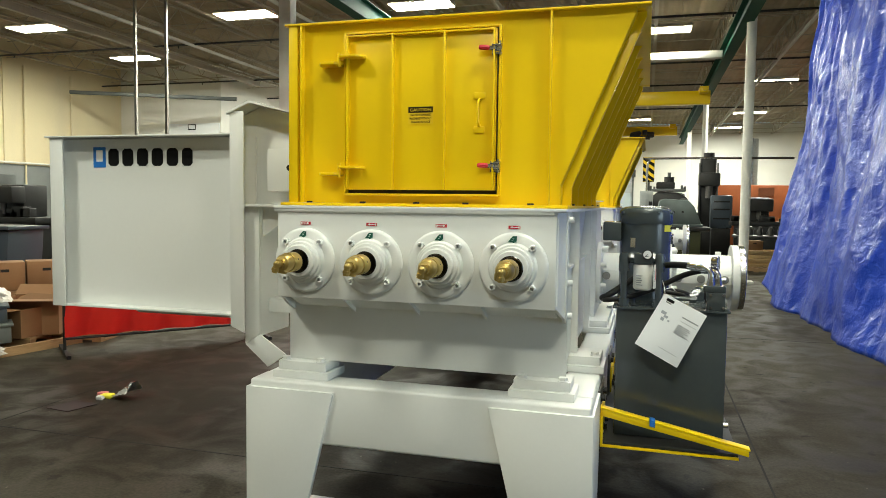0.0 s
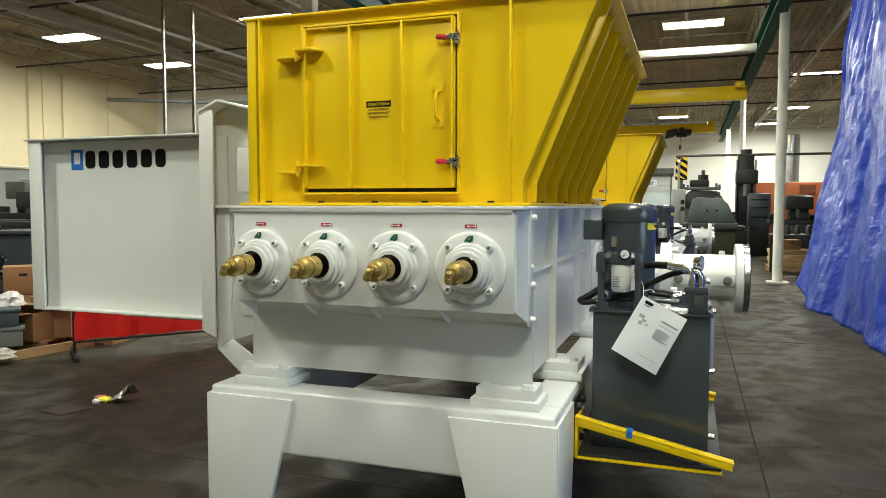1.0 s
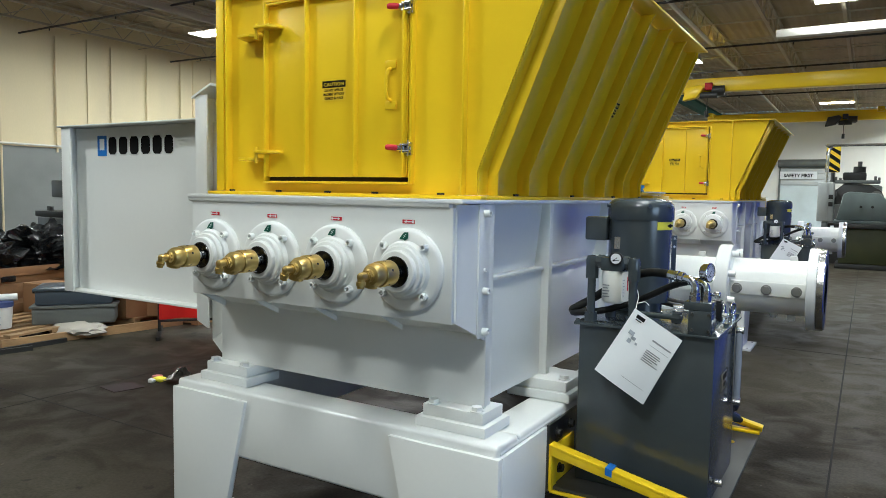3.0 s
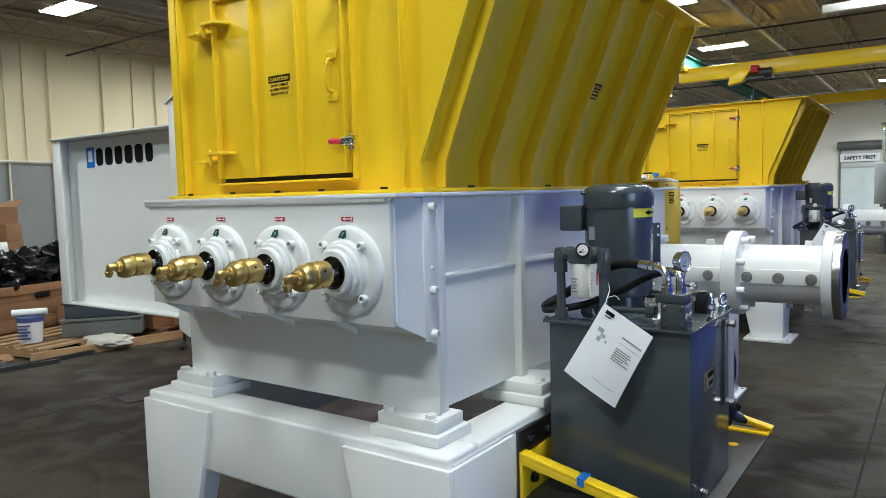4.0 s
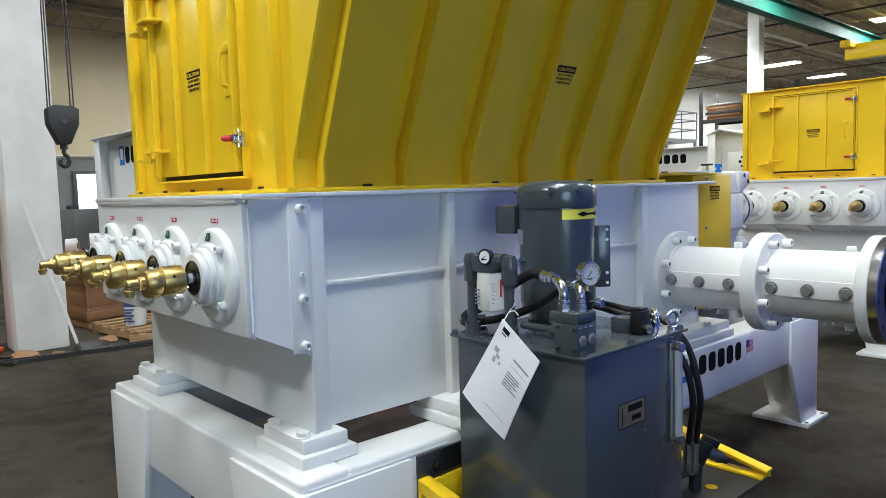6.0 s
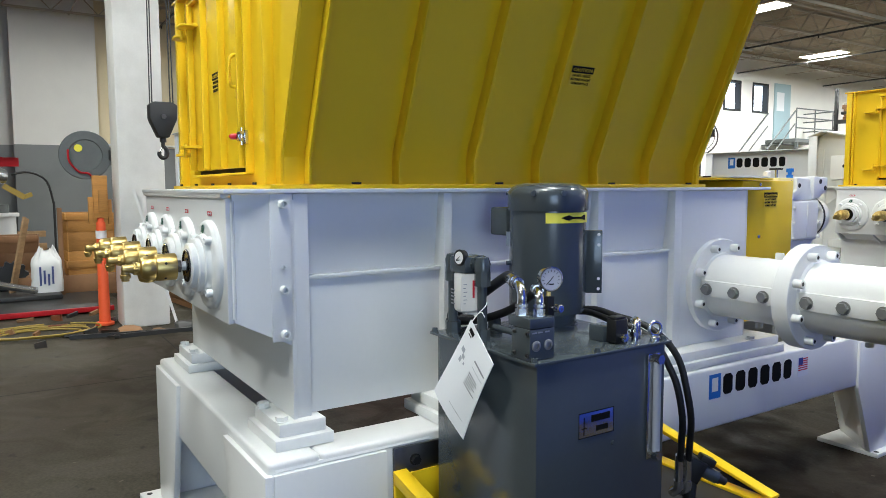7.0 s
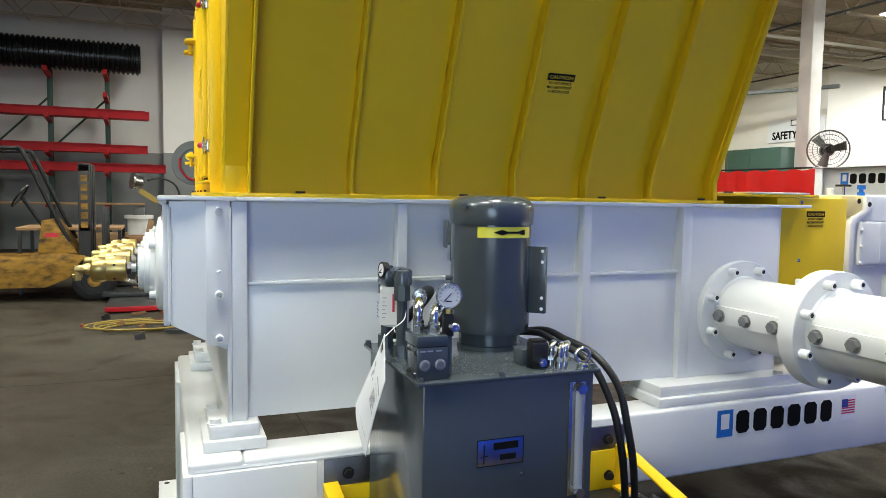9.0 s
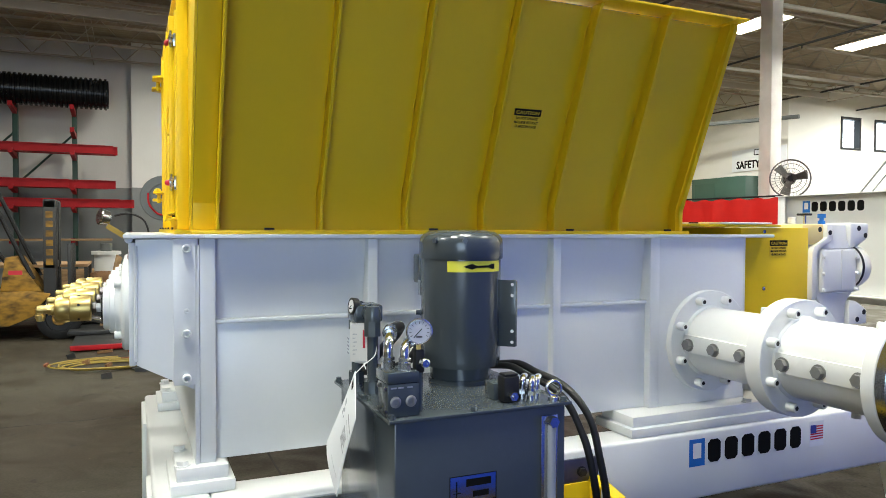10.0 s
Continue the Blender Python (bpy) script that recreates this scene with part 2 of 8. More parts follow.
TARP = tarp_material()
PLASTIC = material("black_bag", (0.008, 0.009, 0.010), 0.25, spec=0.35, grain=0.1, bump=0.4, bump_scale=14)
WHITEPL = material("white_plastic", (0.75, 0.75, 0.72), 0.4, grain=0.03)
CLOTH = material("cloth", (0.45, 0.42, 0.37), 0.9, grain=0.08, bump=0.3)
ORANGE = material("orange_plastic", (0.85, 0.12, 0.03), 0.45, grain=0.04)
ORANGEP = material("orange_paint", (0.34, 0.085, 0.018), 0.6, grain=0.12, stain=0.6, stain_scale=1.5)
RUST = material("rusty_plate", (0.2, 0.06, 0.02), 0.7, grain=0.15, stain=0.4, stain_scale=3)
PLANERGREY = material("planer_grey_green", (0.11, 0.135, 0.13), 0.5, grain=0.1, stain=0.45, stain_scale=2)
PALEGREY = material("pale_grey_enamel", (0.34, 0.36, 0.35), 0.45, grain=0.06, stain=0.3, stain_scale=3)
WOODPALE = material("new_pine", (0.52, 0.36, 0.16), 0.65, grain=0.2, scale=2, stain=0.3, stain_scale=3, stretch=(1, 1, 6), per_piece=0.2, bump=0.3)
WOODORANGE = material("orange_lumber", (0.5, 0.24, 0.05), 0.65, grain=0.2, scale=2, stain=0.3, stain_scale=3, stretch=(1, 1, 6), per_piece=0.2, bump=0.3)
FORKY = material("worn_yellow", (0.36, 0.2, 0.03), 0.6, spec=0.2, grain=0.25, stain=0.95, stain_scale=6, dark=(0.05, 0.035, 0.02), stretch=(1, 1, 2))
MILL = material("machine_grey", (0.12, 0.13, 0.125), 0.45, grain=0.1, stain=0.5, stain_scale=2)
MILLDARK = material("greasy_iron", (0.022, 0.022, 0.021), 0.5, grain=0.2, stain=0.4, stain_scale=3)
MILLGREEN = material("olive_machine", (0.045, 0.05, 0.014), 0.5, grain=0.1, stain=0.4, stain_scale=3)
GLASSGLOW = material("window_daylight", (0.85, 0.93, 1.0), 0.3, emit=2.2, grain=0)
DOORBLUE = material("pale_blue_door", (0.35, 0.48, 0.52), 0.5)
NAVY = material("navy_print", (0.05, 0.07, 0.2), 0.5)
FARPALE = material("pale_daylight_panel", (0.6, 0.68, 0.7), 0.5, grain=0.08, stain=0.3, stain_scale=1.0)
FAR_DOOR = material("door_slats", (0.5, 0.52, 0.52), 0.5, grain=0.05)
DIAL = material("dial_face", (0.62, 0.62, 0.66), 0.2, grain=0)
PLATEMETAL = material("name_plate", (0.80, 0.82, 0.86), 0.09, metal=1.0, grain=0.03, rough_var=0.02, bump=0.12, bump_scale=18, relief=0.002)
BLUETAPE = material("blue_tape", (0.02, 0.16, 0.55), 0.5)
CABLE = material("yellow_cable", (0.34, 0.24, 0.035), 0.5)
FLAGBLUE = material("flag_blue", (0.04, 0.06, 0.3), 0.5)

GALV = material("galvanised_strut", (0.46, 0.45, 0.41), 0.55, metal=0.3, grain=0.08, stain=0.2, stain_scale=8)
CREAM = material("cream_casting", (0.80, 0.66, 0.28), 0.4, grain=0.02, stain=0.1, stain_scale=4)
MANILA = material("manila_card", (0.80, 0.77, 0.69), 0.7, grain=0.03)
SIGHT = material("sight_tube", (0.33, 0.35, 0.40), 0.15, grain=0.02)

# ---------------------------------------------------------------- mesh helpers
def box(bm, x0, x1, y0, y1, z0, z1, bevel=0.0, seg=2):
    vs = [bm.verts.new((x, y, z)) for x in (x0, x1) for y in (y0, y1) for z in (z0, z1)]
    fs = [bm.faces.new([vs[i] for i in q]) for q in ((0, 1, 3, 2), (4, 6, 7, 5), (0, 4, 5, 1), (2, 3, 7, 6), (0, 2, 6, 4), (1, 5, 7, 3))]
    if bevel:
        es = list({e for f in fs for e in f.edges})
        bmesh.ops.bevel(bm, geom=es, offset=bevel, segments=seg, affect="EDGES", profile=0.5)
    return bm


def prism(bm, pts, axis, a, b, bevel=0.0):
    """A polygon in the plane across the axis, drawn out from a to b."""
    def at(p, c):
        return {"x": (c, p[0], p[1]), "y": (p[0], c, p[1]), "z": (p[0], p[1], c)}[axis]
    lo, hi = [bm.verts.new(at(p, a)) for p in pts], [bm.verts.new(at(p, b)) for p in pts]
    k = len(pts)
    fs = [bm.faces.new(lo), bm.faces.new(hi[::-1])]
    fs += [bm.faces.new((lo[i], hi[i], hi[(i + 1) % k], lo[(i + 1) % k])) for i in range(k)]
    bmesh.ops.recalc_face_normals(bm, faces=fs)
    if bevel:
        bmesh.ops.bevel(bm, geom=list({e for f in fs for e in f.edges}), offset=bevel, segments=2, affect="EDGES", profile=0.5)
    return bm


def frame_of(d):
    return Vector(d).normalized().to_track_quat("Z", "Y").to_matrix()


def cyl(bm, p0, p1, r0, r1=None, n=24, caps=True):
    r1 = r0 if r1 is None else r1
    p0, p1 = Vector(p0), Vector(p1)
    m = frame_of(p1 - p0)
    rings = []
    for p, r in ((p0, r0), (p1, r1)):
        rings.append([bm.verts.new(p + m @ Vector((r * math.cos(2 * math.pi * i / n), r * math.sin(2 * math.pi * i / n), 0))) for i in range(n)])
    for i in range(n):
        bm.faces.new((rings[0][i], rings[0][(i + 1) % n], rings[1][(i + 1) % n], rings[1][i]))
    if caps:
        bm.faces.new(rings[0][::-1])
        bm.faces.new(rings[1])
    return bm


def lathe(bm, base, direction, profile, n=32):
    """Turns a profile of (distance along, radius) round an axis."""
    base, m = Vector(base), frame_of(direction)
    rings = []
    for h, r in profile:
        if r < 1e-5:
            rings.append([bm.verts.new(base + m @ Vector((0, 0, h)))])
        else:
            rings.append([bm.verts.new(base + m @ Vector((r * math.cos(2 * math.pi * i / n), r * math.sin(2 * math.pi * i / n), h))) for i in range(n)])
    for a, b in zip(rings, rings[1:]):
        for i in range(n):
            j = (i + 1) % n
            if len(a) == 1 and len(b) == 1:
                continue
            if len(a) == 1:
                bm.faces.new((a[0], b[j], b[i]))
            elif len(b) == 1:
                bm.faces.new((a[i], a[j], b[0]))
            else:
                bm.faces.new((a[i], a[j], b[j], b[i]))
    for ring, flip in ((rings[0], True), (rings[-1], False)):
        if len(ring) > 1:
            bm.faces.new(ring[::-1] if flip else ring)
    return bm


def pipe(bm, pts, r, n=10, smooth=6):
    """A round bar or hose along a smooth line through the points."""
    pts = [Vector(p) for p in pts]
    line = []
    for i in range(len(pts) - 1):
        p0, p1, p2, p3 = pts[max(i - 1, 0)], pts[i], pts[i + 1], pts[min(i + 2, len(pts) - 1)]
        for k in range(smooth):
            t = k / smooth
            line.append(0.5 * ((2 * p1) + (p2 - p0) * t + (2 * p0 - 5 * p1 + 4 * p2 - p3) * t * t + (3 * p1 - p0 - 3 * p2 + p3) * t ** 3) if smooth > 1 else p1)
    line.append(pts[-1])
    rings, up = [], Vector((0.13, 0.21, 0.97))
    for i, p in enumerate(line):
        d = (line[min(i + 1, len(line) - 1)] - line[max(i - 1, 0)]).normalized()
        side = d.cross(up)
        side = side.normalized() if side.length > 1e-4 else Vector((1, 0, 0))
        up = side.cross(d).normalized()
        rings.append([bm.verts.new(p + r * (side * math.cos(2 * math.pi * k / n) + up * math.sin(2 * math.pi * k / n))) for k in range(n)])
    for a, b in zip(rings, rings[1:]):
        for k in range(n):
            bm.faces.new((a[k], a[(k + 1) % n], b[(k + 1) % n], b[k]))
    bm.faces.new(rings[0][::-1])
    bm.faces.new(rings[-1])
    return bm


def bolt(bm, p, d, r=0.012, h=0.012, hexed=False):
    """A socket-head or hexagon-head screw."""
    p, d = Vector(p), Vector(d).normalized()
    if hexed:
        cyl(bm, p, p + d * 0.004, r * 1.35, n=18)
        cyl(bm, p + d * 0.004, p + d * (h + 0.004), r * 1.08, n=6)
    else:
        lathe(bm, p, d, [(0, r), (h * 0.86, r), (h, r * 0.86), (h, r * 0.56), (h * 0.05, r * 0.5), (h * 0.05, 0)], n=14)


def mesh_from(name, bm, mat, angle=35):
    bmesh.ops.recalc_face_normals(bm, faces=bm.faces[:])
    me = bpy.data.meshes.new(name)
    for f in bm.faces:
        f.smooth = True
    for e in bm.edges:
        if len(e.link_faces) == 2 and e.calc_face_angle(0) > radians(angle):
            e.smooth = False
    bm.to_mesh(me)
    bm.free()
    me.materials.append(mat)
    return me


def part(name, bm, mat, parent, label=""):
    ob = new(name, mesh_from(name, bm, mat))
    ob.parent = parent
    root = parent
    while root.parent:
        root = root.parent
    ob.matrix_parent_inverse = root.matrix_basis.inverted() if parent == root else Matrix()
    return tagged(ob, label)


def thing(name, label, category, at, group="", kind=""):
    """An empty at the base of a thing."""
    ob = new(name)
    ob.empty_display_size = 0.1
    ob.matrix_basis = Matrix.Translation(at)
    return tagged(ob, label, category, group, kind)


def single(name, bm, mat, label, category, group="", kind=""):
    return tagged(new(name, mesh_from(name, bm, mat)), label, category, group, kind)


def B():
    return bmesh.new()


def writing(name, text, size, m, mat, parent, extrude=0.0006, bold=0.0, align="LEFT", squash=1.0):
    """Letters of the built-in font as a mesh, standing in the plane of m (x along, y up)."""
    cu = bpy.data.curves.new(name, "FONT")
    cu.body, cu.size, cu.extrude, cu.offset, cu.align_x, cu.resolution_u = text, size, extrude, bold, align, 2
    tmp = new("text_work", cu)
    me = bpy.data.meshes.new_from_object(tmp)
    bpy.data.objects.remove(tmp)
    me.transform(m @ Matrix.Diagonal((squash, 1, 1, 1)))
    me.materials.clear()
    me.materials.append(mat)
    ob = new(name, me)
    ob.parent = parent
    root = parent
    while root.parent:
        root = root.parent
    ob.matrix_parent_inverse = root.matrix_basis.inverted() if parent == root else Matrix()
    return ob


def quad(bm, m, x0, x1, y0, y1, thick=0.001):
    """A thin plate in the plane of m."""
    vs = [bm.verts.new(m @ Vector((x, y, z))) for z in (0, thick) for x, y in ((x0, y0), (x1, y0), (x1, y1), (x0, y1))]
    bm.faces.new(vs[3::-1])
    bm.faces.new(vs[4:])
    for i in range(4):
        bm.faces.new((vs[i], vs[(i + 1) % 4], vs[4 + (i + 1) % 4], vs[4 + i]))


def poly(bm, m, pts, thick=0.001):
    lo, hi = [bm.verts.new(m @ Vector((x, y, 0))) for x, y in pts], [bm.verts.new(m @ Vector((x, y, thick))) for x, y in pts]
    bm.faces.new(lo[::-1])
    bm.faces.new(hi)
    k = len(pts)
    for i in range(k):
        bm.faces.new((lo[i], lo[(i + 1) % k], hi[(i + 1) % k], hi[i]))


def plane_m(origin, along, up):
    """The pose of a plane: x along, y up, z out of it."""
    a, u = Vector(along).normalized(), Vector(up).normalized()
    w = a.cross(u).normalized()
    u = w.cross(a)
    return Matrix.Translation(origin) @ Matrix((a, u, w)).transposed().to_4x4()


FRONT = ((1, 0, 0), (0, 0, 1))        # faces -y
SIDE = ((0, 1, 0), (0, 0, 1))         # faces +x

# ---------------------------------------------------------------- the hall
def structure(name, bm, mat, label, category):
    return single(name, bm, mat, label, category, kind="structure")


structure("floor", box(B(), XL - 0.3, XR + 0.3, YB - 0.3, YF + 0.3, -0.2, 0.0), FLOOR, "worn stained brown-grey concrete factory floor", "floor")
bm = B()
for x0, x1, y0, y1 in [(0.775, 0.787, -11, 47), (-20, 13, 3.735, 3.747), (-4.32, -4.308, -11, 47), (-20, 13, 9.1, 9.11), (-20, 13, -1.5, -1.49), (5.9, 5.91, -11, 47), (-9.4, -9.39, -11, 47)]:
    box(bm, x0, x1, y0, y1, 0.0, 0.0015)
structure("floor_joint", bm, JOINT, "dark saw-cut joints in the concrete floor", "floor joint")
YL = 23.6                               # the cross wall at the end of the bay, and the office block
# one wall in two colours: the warm lamplight is in the cream stretch
structure("wall_west", box(B(), XL - 0.3, XL, 4.9, YL, 2.72, ZC), WALL, "block wall tinted cream by lamplight, with grey band and stains", "wall")
structure("wall_west_near", box(B(), XL - 0.3, XL, YB, 4.898, 2.72, ZC), WALLBLOCK, "block wall behind the steel rack, in its cooler-lit white", "wall")
structure("wall_west_band", box(B(), XL - 0.3, XL + 0.012, YB, YL, 0.0, 2.72), WALLGREY, "grey painted lower band of the block wall", "wall")
structure("wall_cross", box(B(), XL - 0.3, -15.5, YL, YL + 0.3, 0, ZC), WALLWHITE, "cream white block wall at the bay's end", "wall")
bm = B()
for y0, y1, z0, z1 in [(YL + 0.3, 26.2, 0, ZC), (26.2, 27.25, 0, 4.5), (26.2, 27.25, 5.68, ZC), (27.25, 28.0, 0, ZC), (28.0, 29.05, 0, 4.5), (28.0, 29.05, 5.68, ZC), (29.05, 40, 0, ZC)]:
    box(bm, -15.8, -15.5, y0, y1, z0, z1)
structure("wall_office", bm, WALLWHITE, "white painted office wall with two small windows", "wall")
structure("wall_north", box(B(), -16, XR, YF, YF + 0.3, 0, ZC), WALLWHITE, "white painted end wall far down the hall", "wall")
structure("wall_south", box(B(), XL, XR, YB - 0.3, YB, 0, ZC), WALL, "cream block wall at the near end", "wall")
bm = B()
for y0, y1, z0, z1 in [(YB, -5.1, 0, ZC), (-5.1, 1.1, 4.8, ZC), (1.1, YF, 0, ZC)]:
    box(bm, XR, XR + 0.3, y0, y1, z0, z1)
structure("wall_east", bm, WALLWHITE, "white block wall with an assumed, unseen bay opening", "wall")
# roof deck with ribs
bm = B()
pts, x = [], XL
while x < XR:
    pts += [(x, ZC), (x + 0.06, ZC + 0.04), (x + 0.11, ZC + 0.04), (x + 0.17, ZC)]
    x += 0.23
prism(bm, [(x, z) for x, z in pts] + [(XR, ZC + 0.2), (XL, ZC + 0.2)], "y", YB, YF)
structure("ceiling", bm, DECK, "brown-grey ribbed steel roof deck", "ceiling")
bm = B()
x = XL + 0.9
while x < XR:
    box(bm, x - 0.04, x + 0.04, YB, YF, 6.08, 6.13)
    box(bm, x - 0.04, x + 0.04, YB, YF, ZC - 0.07, ZC - 0.02)
    y, k = YB, 0
    while y < YF - 0.6:
        za, zb = (6.12, ZC - 0.05) if k % 2 else (ZC - 0.05, 6.12)
        cyl(bm, (x, y, za), (x, y + 0.55, zb), 0.014, n=4, caps=False)
        y, k = y + 0.55, k + 1
    x += 1.75
structure("ceiling_joists", bm, JOIST, "open-web steel roof joists", "roof joist")
for k, y in enumerate((-7.2,)):
    bm = B()
    box(bm, XL, XR, y - 0.12, y + 0.12, 6.05, 6.08)
    box(bm, XL, XR, y - 0.012, y + 0.012, 5.62, 6.05)
    box(bm, XL, XR, y - 0.12, y + 0.12, 5.58, 5.62)
    structure("roof_girder_%d" % (k + 1), bm, JOIST, "brown painted steel roof girder", "girder")


bm = B()
y = YB + 1.2
while y < YF:
    cyl(bm, (XL, y, 6.14), (XR, y, 6.14), 0.014, n=5, caps=False)
    cyl(bm, (XL, y + 0.05, ZC - 0.08), (XR, y + 0.05, ZC - 0.08), 0.014, n=5, caps=False)
    y += 2.35
structure("joist_bridging", bm, JOIST, "thin steel bridging rods across the joists", "roof bracing")
bm = B()
for y, z in ((6.4, 5.92), (12.2, 5.9), (17.3, 5.94), (22.6, 5.9), (27.0, 5.95), (33.0, 5.9)):
    cyl(bm, (XL, y, z), (XR, y, z), 0.028, n=8, caps=False)
    x = XL + 1.5
    while x < XR:
        cyl(bm, (x, y, z), (x, y, z - 0.09), 0.018, n=6)
        x += 2.9
structure("sprinkler_branches", bm, MILLDARK, "dark sprinkler branch pipes under the roof", "pipe")
structure("tie_beam", box(B(), -1.2, 1.8, 19.5, 19.75, 5.4, 5.58, 0.01), BEAMWHITE, "white painted tie beam across the crane bay", "girder")


def bay_light(x, y):
    t = thing("bay_light", "long fluorescent bay light hung from the roof joists", "ceiling light", (x, y, 6.2), group="bay lights")
    bm = prism(B(), [(-0.33, 6.09), (0.33, 6.09), (0.2, 6.2), (-0.2, 6.2)], "x", x - 0.72, x + 0.72)
    for v in bm.verts:
        v.co.y += y
    part("housing", bm, LAMPBODY, t)
    part("diffuser", box(B(), x - 0.7, x + 0.7, y - 0.3, y + 0.3, 6.07, 6.088), LAMPGLOW, t, "glowing diffuser")
    for s in (-0.5, 0.5):
        part("hanger", cyl(B(), (x + s, y, 6.2), (x + s, y, ZC), 0.006, n=6), JOIST, t)
    return t


first_light = bay_light(*LAMPS[0])
for lx, ly in LAMPS[1:] + NEAR_LAMPS:
    copy_thing(first_light, pose(lx, ly, 6.2))


def box_column(name, x, y, w, label, mat=None):
    bm = box(B(), x - w / 2, x + w / 2, y - w / 2, y + w / 2, 0, ZC, 0.02)
    return structure(name, bm, mat or COLUMN, label, "column")


box_column("column_1", -6.85, 3.72, 0.49, "white painted boxed steel column, scuffed near the floor")
box_column("column_2", -7.19, 13.39, 0.27, "white painted steel column")
box_column("column_3", -6.9, 21.0, 0.32, "white painted steel column")
for k, y in enumerate((16.1, 28.1, 38.6)):
    bm = B()
    cyl(bm, (2.05, y, 0), (2.05, y, ZC), 0.1, n=20)
    box(bm, 1.85, 2.25, y - 0.2, y + 0.2, 0, 0.03)
    structure("column_%d" % (k + 4), bm, COLUMN, "white painted round steel column", "column")

# ---------------------------------------------------------------- the extruder: base, housing, hopper
def base_frame():
    t = thing("machine_stand", "white enamelled welded steel base frame on splayed legs", "machine stand", (-0.94, 4.83, 0))
    x0, x1, y0, y1, zb, zt = -1.75, -0.135, 2.93, 6.72, 0.435, 0.725
    for nm, a in (("front_rail", (x0, x1, y0, y0 + 0.17)), ("rear_rail", (x0, x1, y1 - 0.17, y1))):
        part(nm, box(B(), *a, zb, zt, 0.014, 3), WHITE, t)
    for a in ((x0, x0 + 0.17), (x1 - 0.17, x1)):
        part("side_rail", box(B(), *a, y0 + 0.17, y1 - 0.17, zb, zt - 0.002, 0.014, 3), WHITE, t)
    # legs: an angle of two tapered plates at each corner, on a foot plate
    for sx, cx in ((1, x0), (-1, x1)):
        for sy, cy in ((1, y0), (-1, y1)):
            leg = part("leg", prism(B(), [(cx - sx * 0.012, 0.025), (cx + sx * 0.28, 0.025), (cx + sx * 0.44, 0.69), (cx - sx * 0.012, 0.69)], "y", cy - sy * 0.016, cy + sy * 0.012, 0.003), WHITE, t)
            part("side_web", prism(B(), [(cy + sy * 0.013, 0.025), (cy + sy * (0.30 if sy > 0 else 0.235), 0.025), (cy + sy * 0.40, 0.43), (cy + sy * 0.40, 0.69), (cy + sy * 0.013, 0.69)], "x", cx - sx * 0.014, cx + sx * 0.012, 0.003), WHITE, leg)
            ox, oi, oy, ob = (0.1, 0.34, 0.1, 0.36) if sy > 0 else (0.055, 0.3, 0.1, 0.236)
            bm = box(B(), min(cx - sx * ox, cx + sx * oi), max(cx - sx * ox, cx + sx * oi), min(cy - sy * oy, cy + sy * ob), max(cy - sy * oy, cy + sy * ob), 0, 0.025, 0.003)
            part("foot_plate", bm, WHITE, leg)
            if sy < 0:
                # slanting gusset between the two plates of a rear leg
                bm = B()
                ring = [(cx + sx * 0.013, cy - 0.236, 0.026), (cx + sx * 0.27, cy - 0.012, 0.026), (cx + sx * 0.37, cy - 0.012, 0.43), (cx + sx * 0.013, cy - 0.398, 0.43)]
                lo = [bm.verts.new(p) for p in ring]
                hi = [bm.verts.new((p[0], p[1] + 0.012, p[2])) for p in ring]
                bm.faces.new(lo)
                bm.faces.new(hi[::-1])
                for k in range(4):
                    bm.faces.new((lo[k], hi[k], hi[(k + 1) % 4], lo[(k + 1) % 4]))
                bmesh.ops.recalc_face_normals(bm, faces=bm.faces)
                part("gusset", bm, WHITE, leg)
            for dx, dy in ((-0.06, -0.06), (-0.06, 0.31)) if sy > 0 else ((-0.03, -0.06), (-0.03, 0.2)):
                part("bolt_hole", cyl(B(), (cx + sx * dx, cy + sy * dy, 0.02), (cx + sx * dx, cy + sy * dy, 0.0262), 0.014, n=14), BLACK, leg)
    # stepped pads under the housing
    for px, py, lx, ly in ((-1.51, 3.08, 0.29, 0.2), (-0.355, 3.08, 0.29, 0.2), (-1.62, 3.68, 0.3, 0.24), (-0.26, 3.68, 0.28, 0.26), (-0.275, 5.18, 0.25, 0.9), (-1.62, 5.18, 0.25, 0.9)):
        bm = box(B(), px - lx / 2, px + lx / 2, py - ly / 2, py + ly / 2, zt, zt + 0.038, 0.004)
        box(bm, px - lx / 2 + 0.02, px + lx / 2 - 0.02, py - ly / 2 + 0.02, py + ly / 2 - 0.02, zt + 0.038, zt + 0.082, 0.004)
        pad = part("mounting_pad", bm, WHITE, t)
        for dx in (-0.09, 0.09):
            bm = B()
            bolt(bm, (px + dx, py - 0.06 if ly < 0.4 else py + dx * 2.4, zt + 0.082), (0, 0, 1), 0.019, 0.014, True)
            part("bolt", bm, WHITE, pad)
    # weld seam and brow plate round the front corner
    part("weld_bead", pipe(B(), [(x1 - 0.005, 2.95, 0.697), (x1 - 0.005, 3.5, 0.697)], 0.008, 6), WHITE, t)
    return t


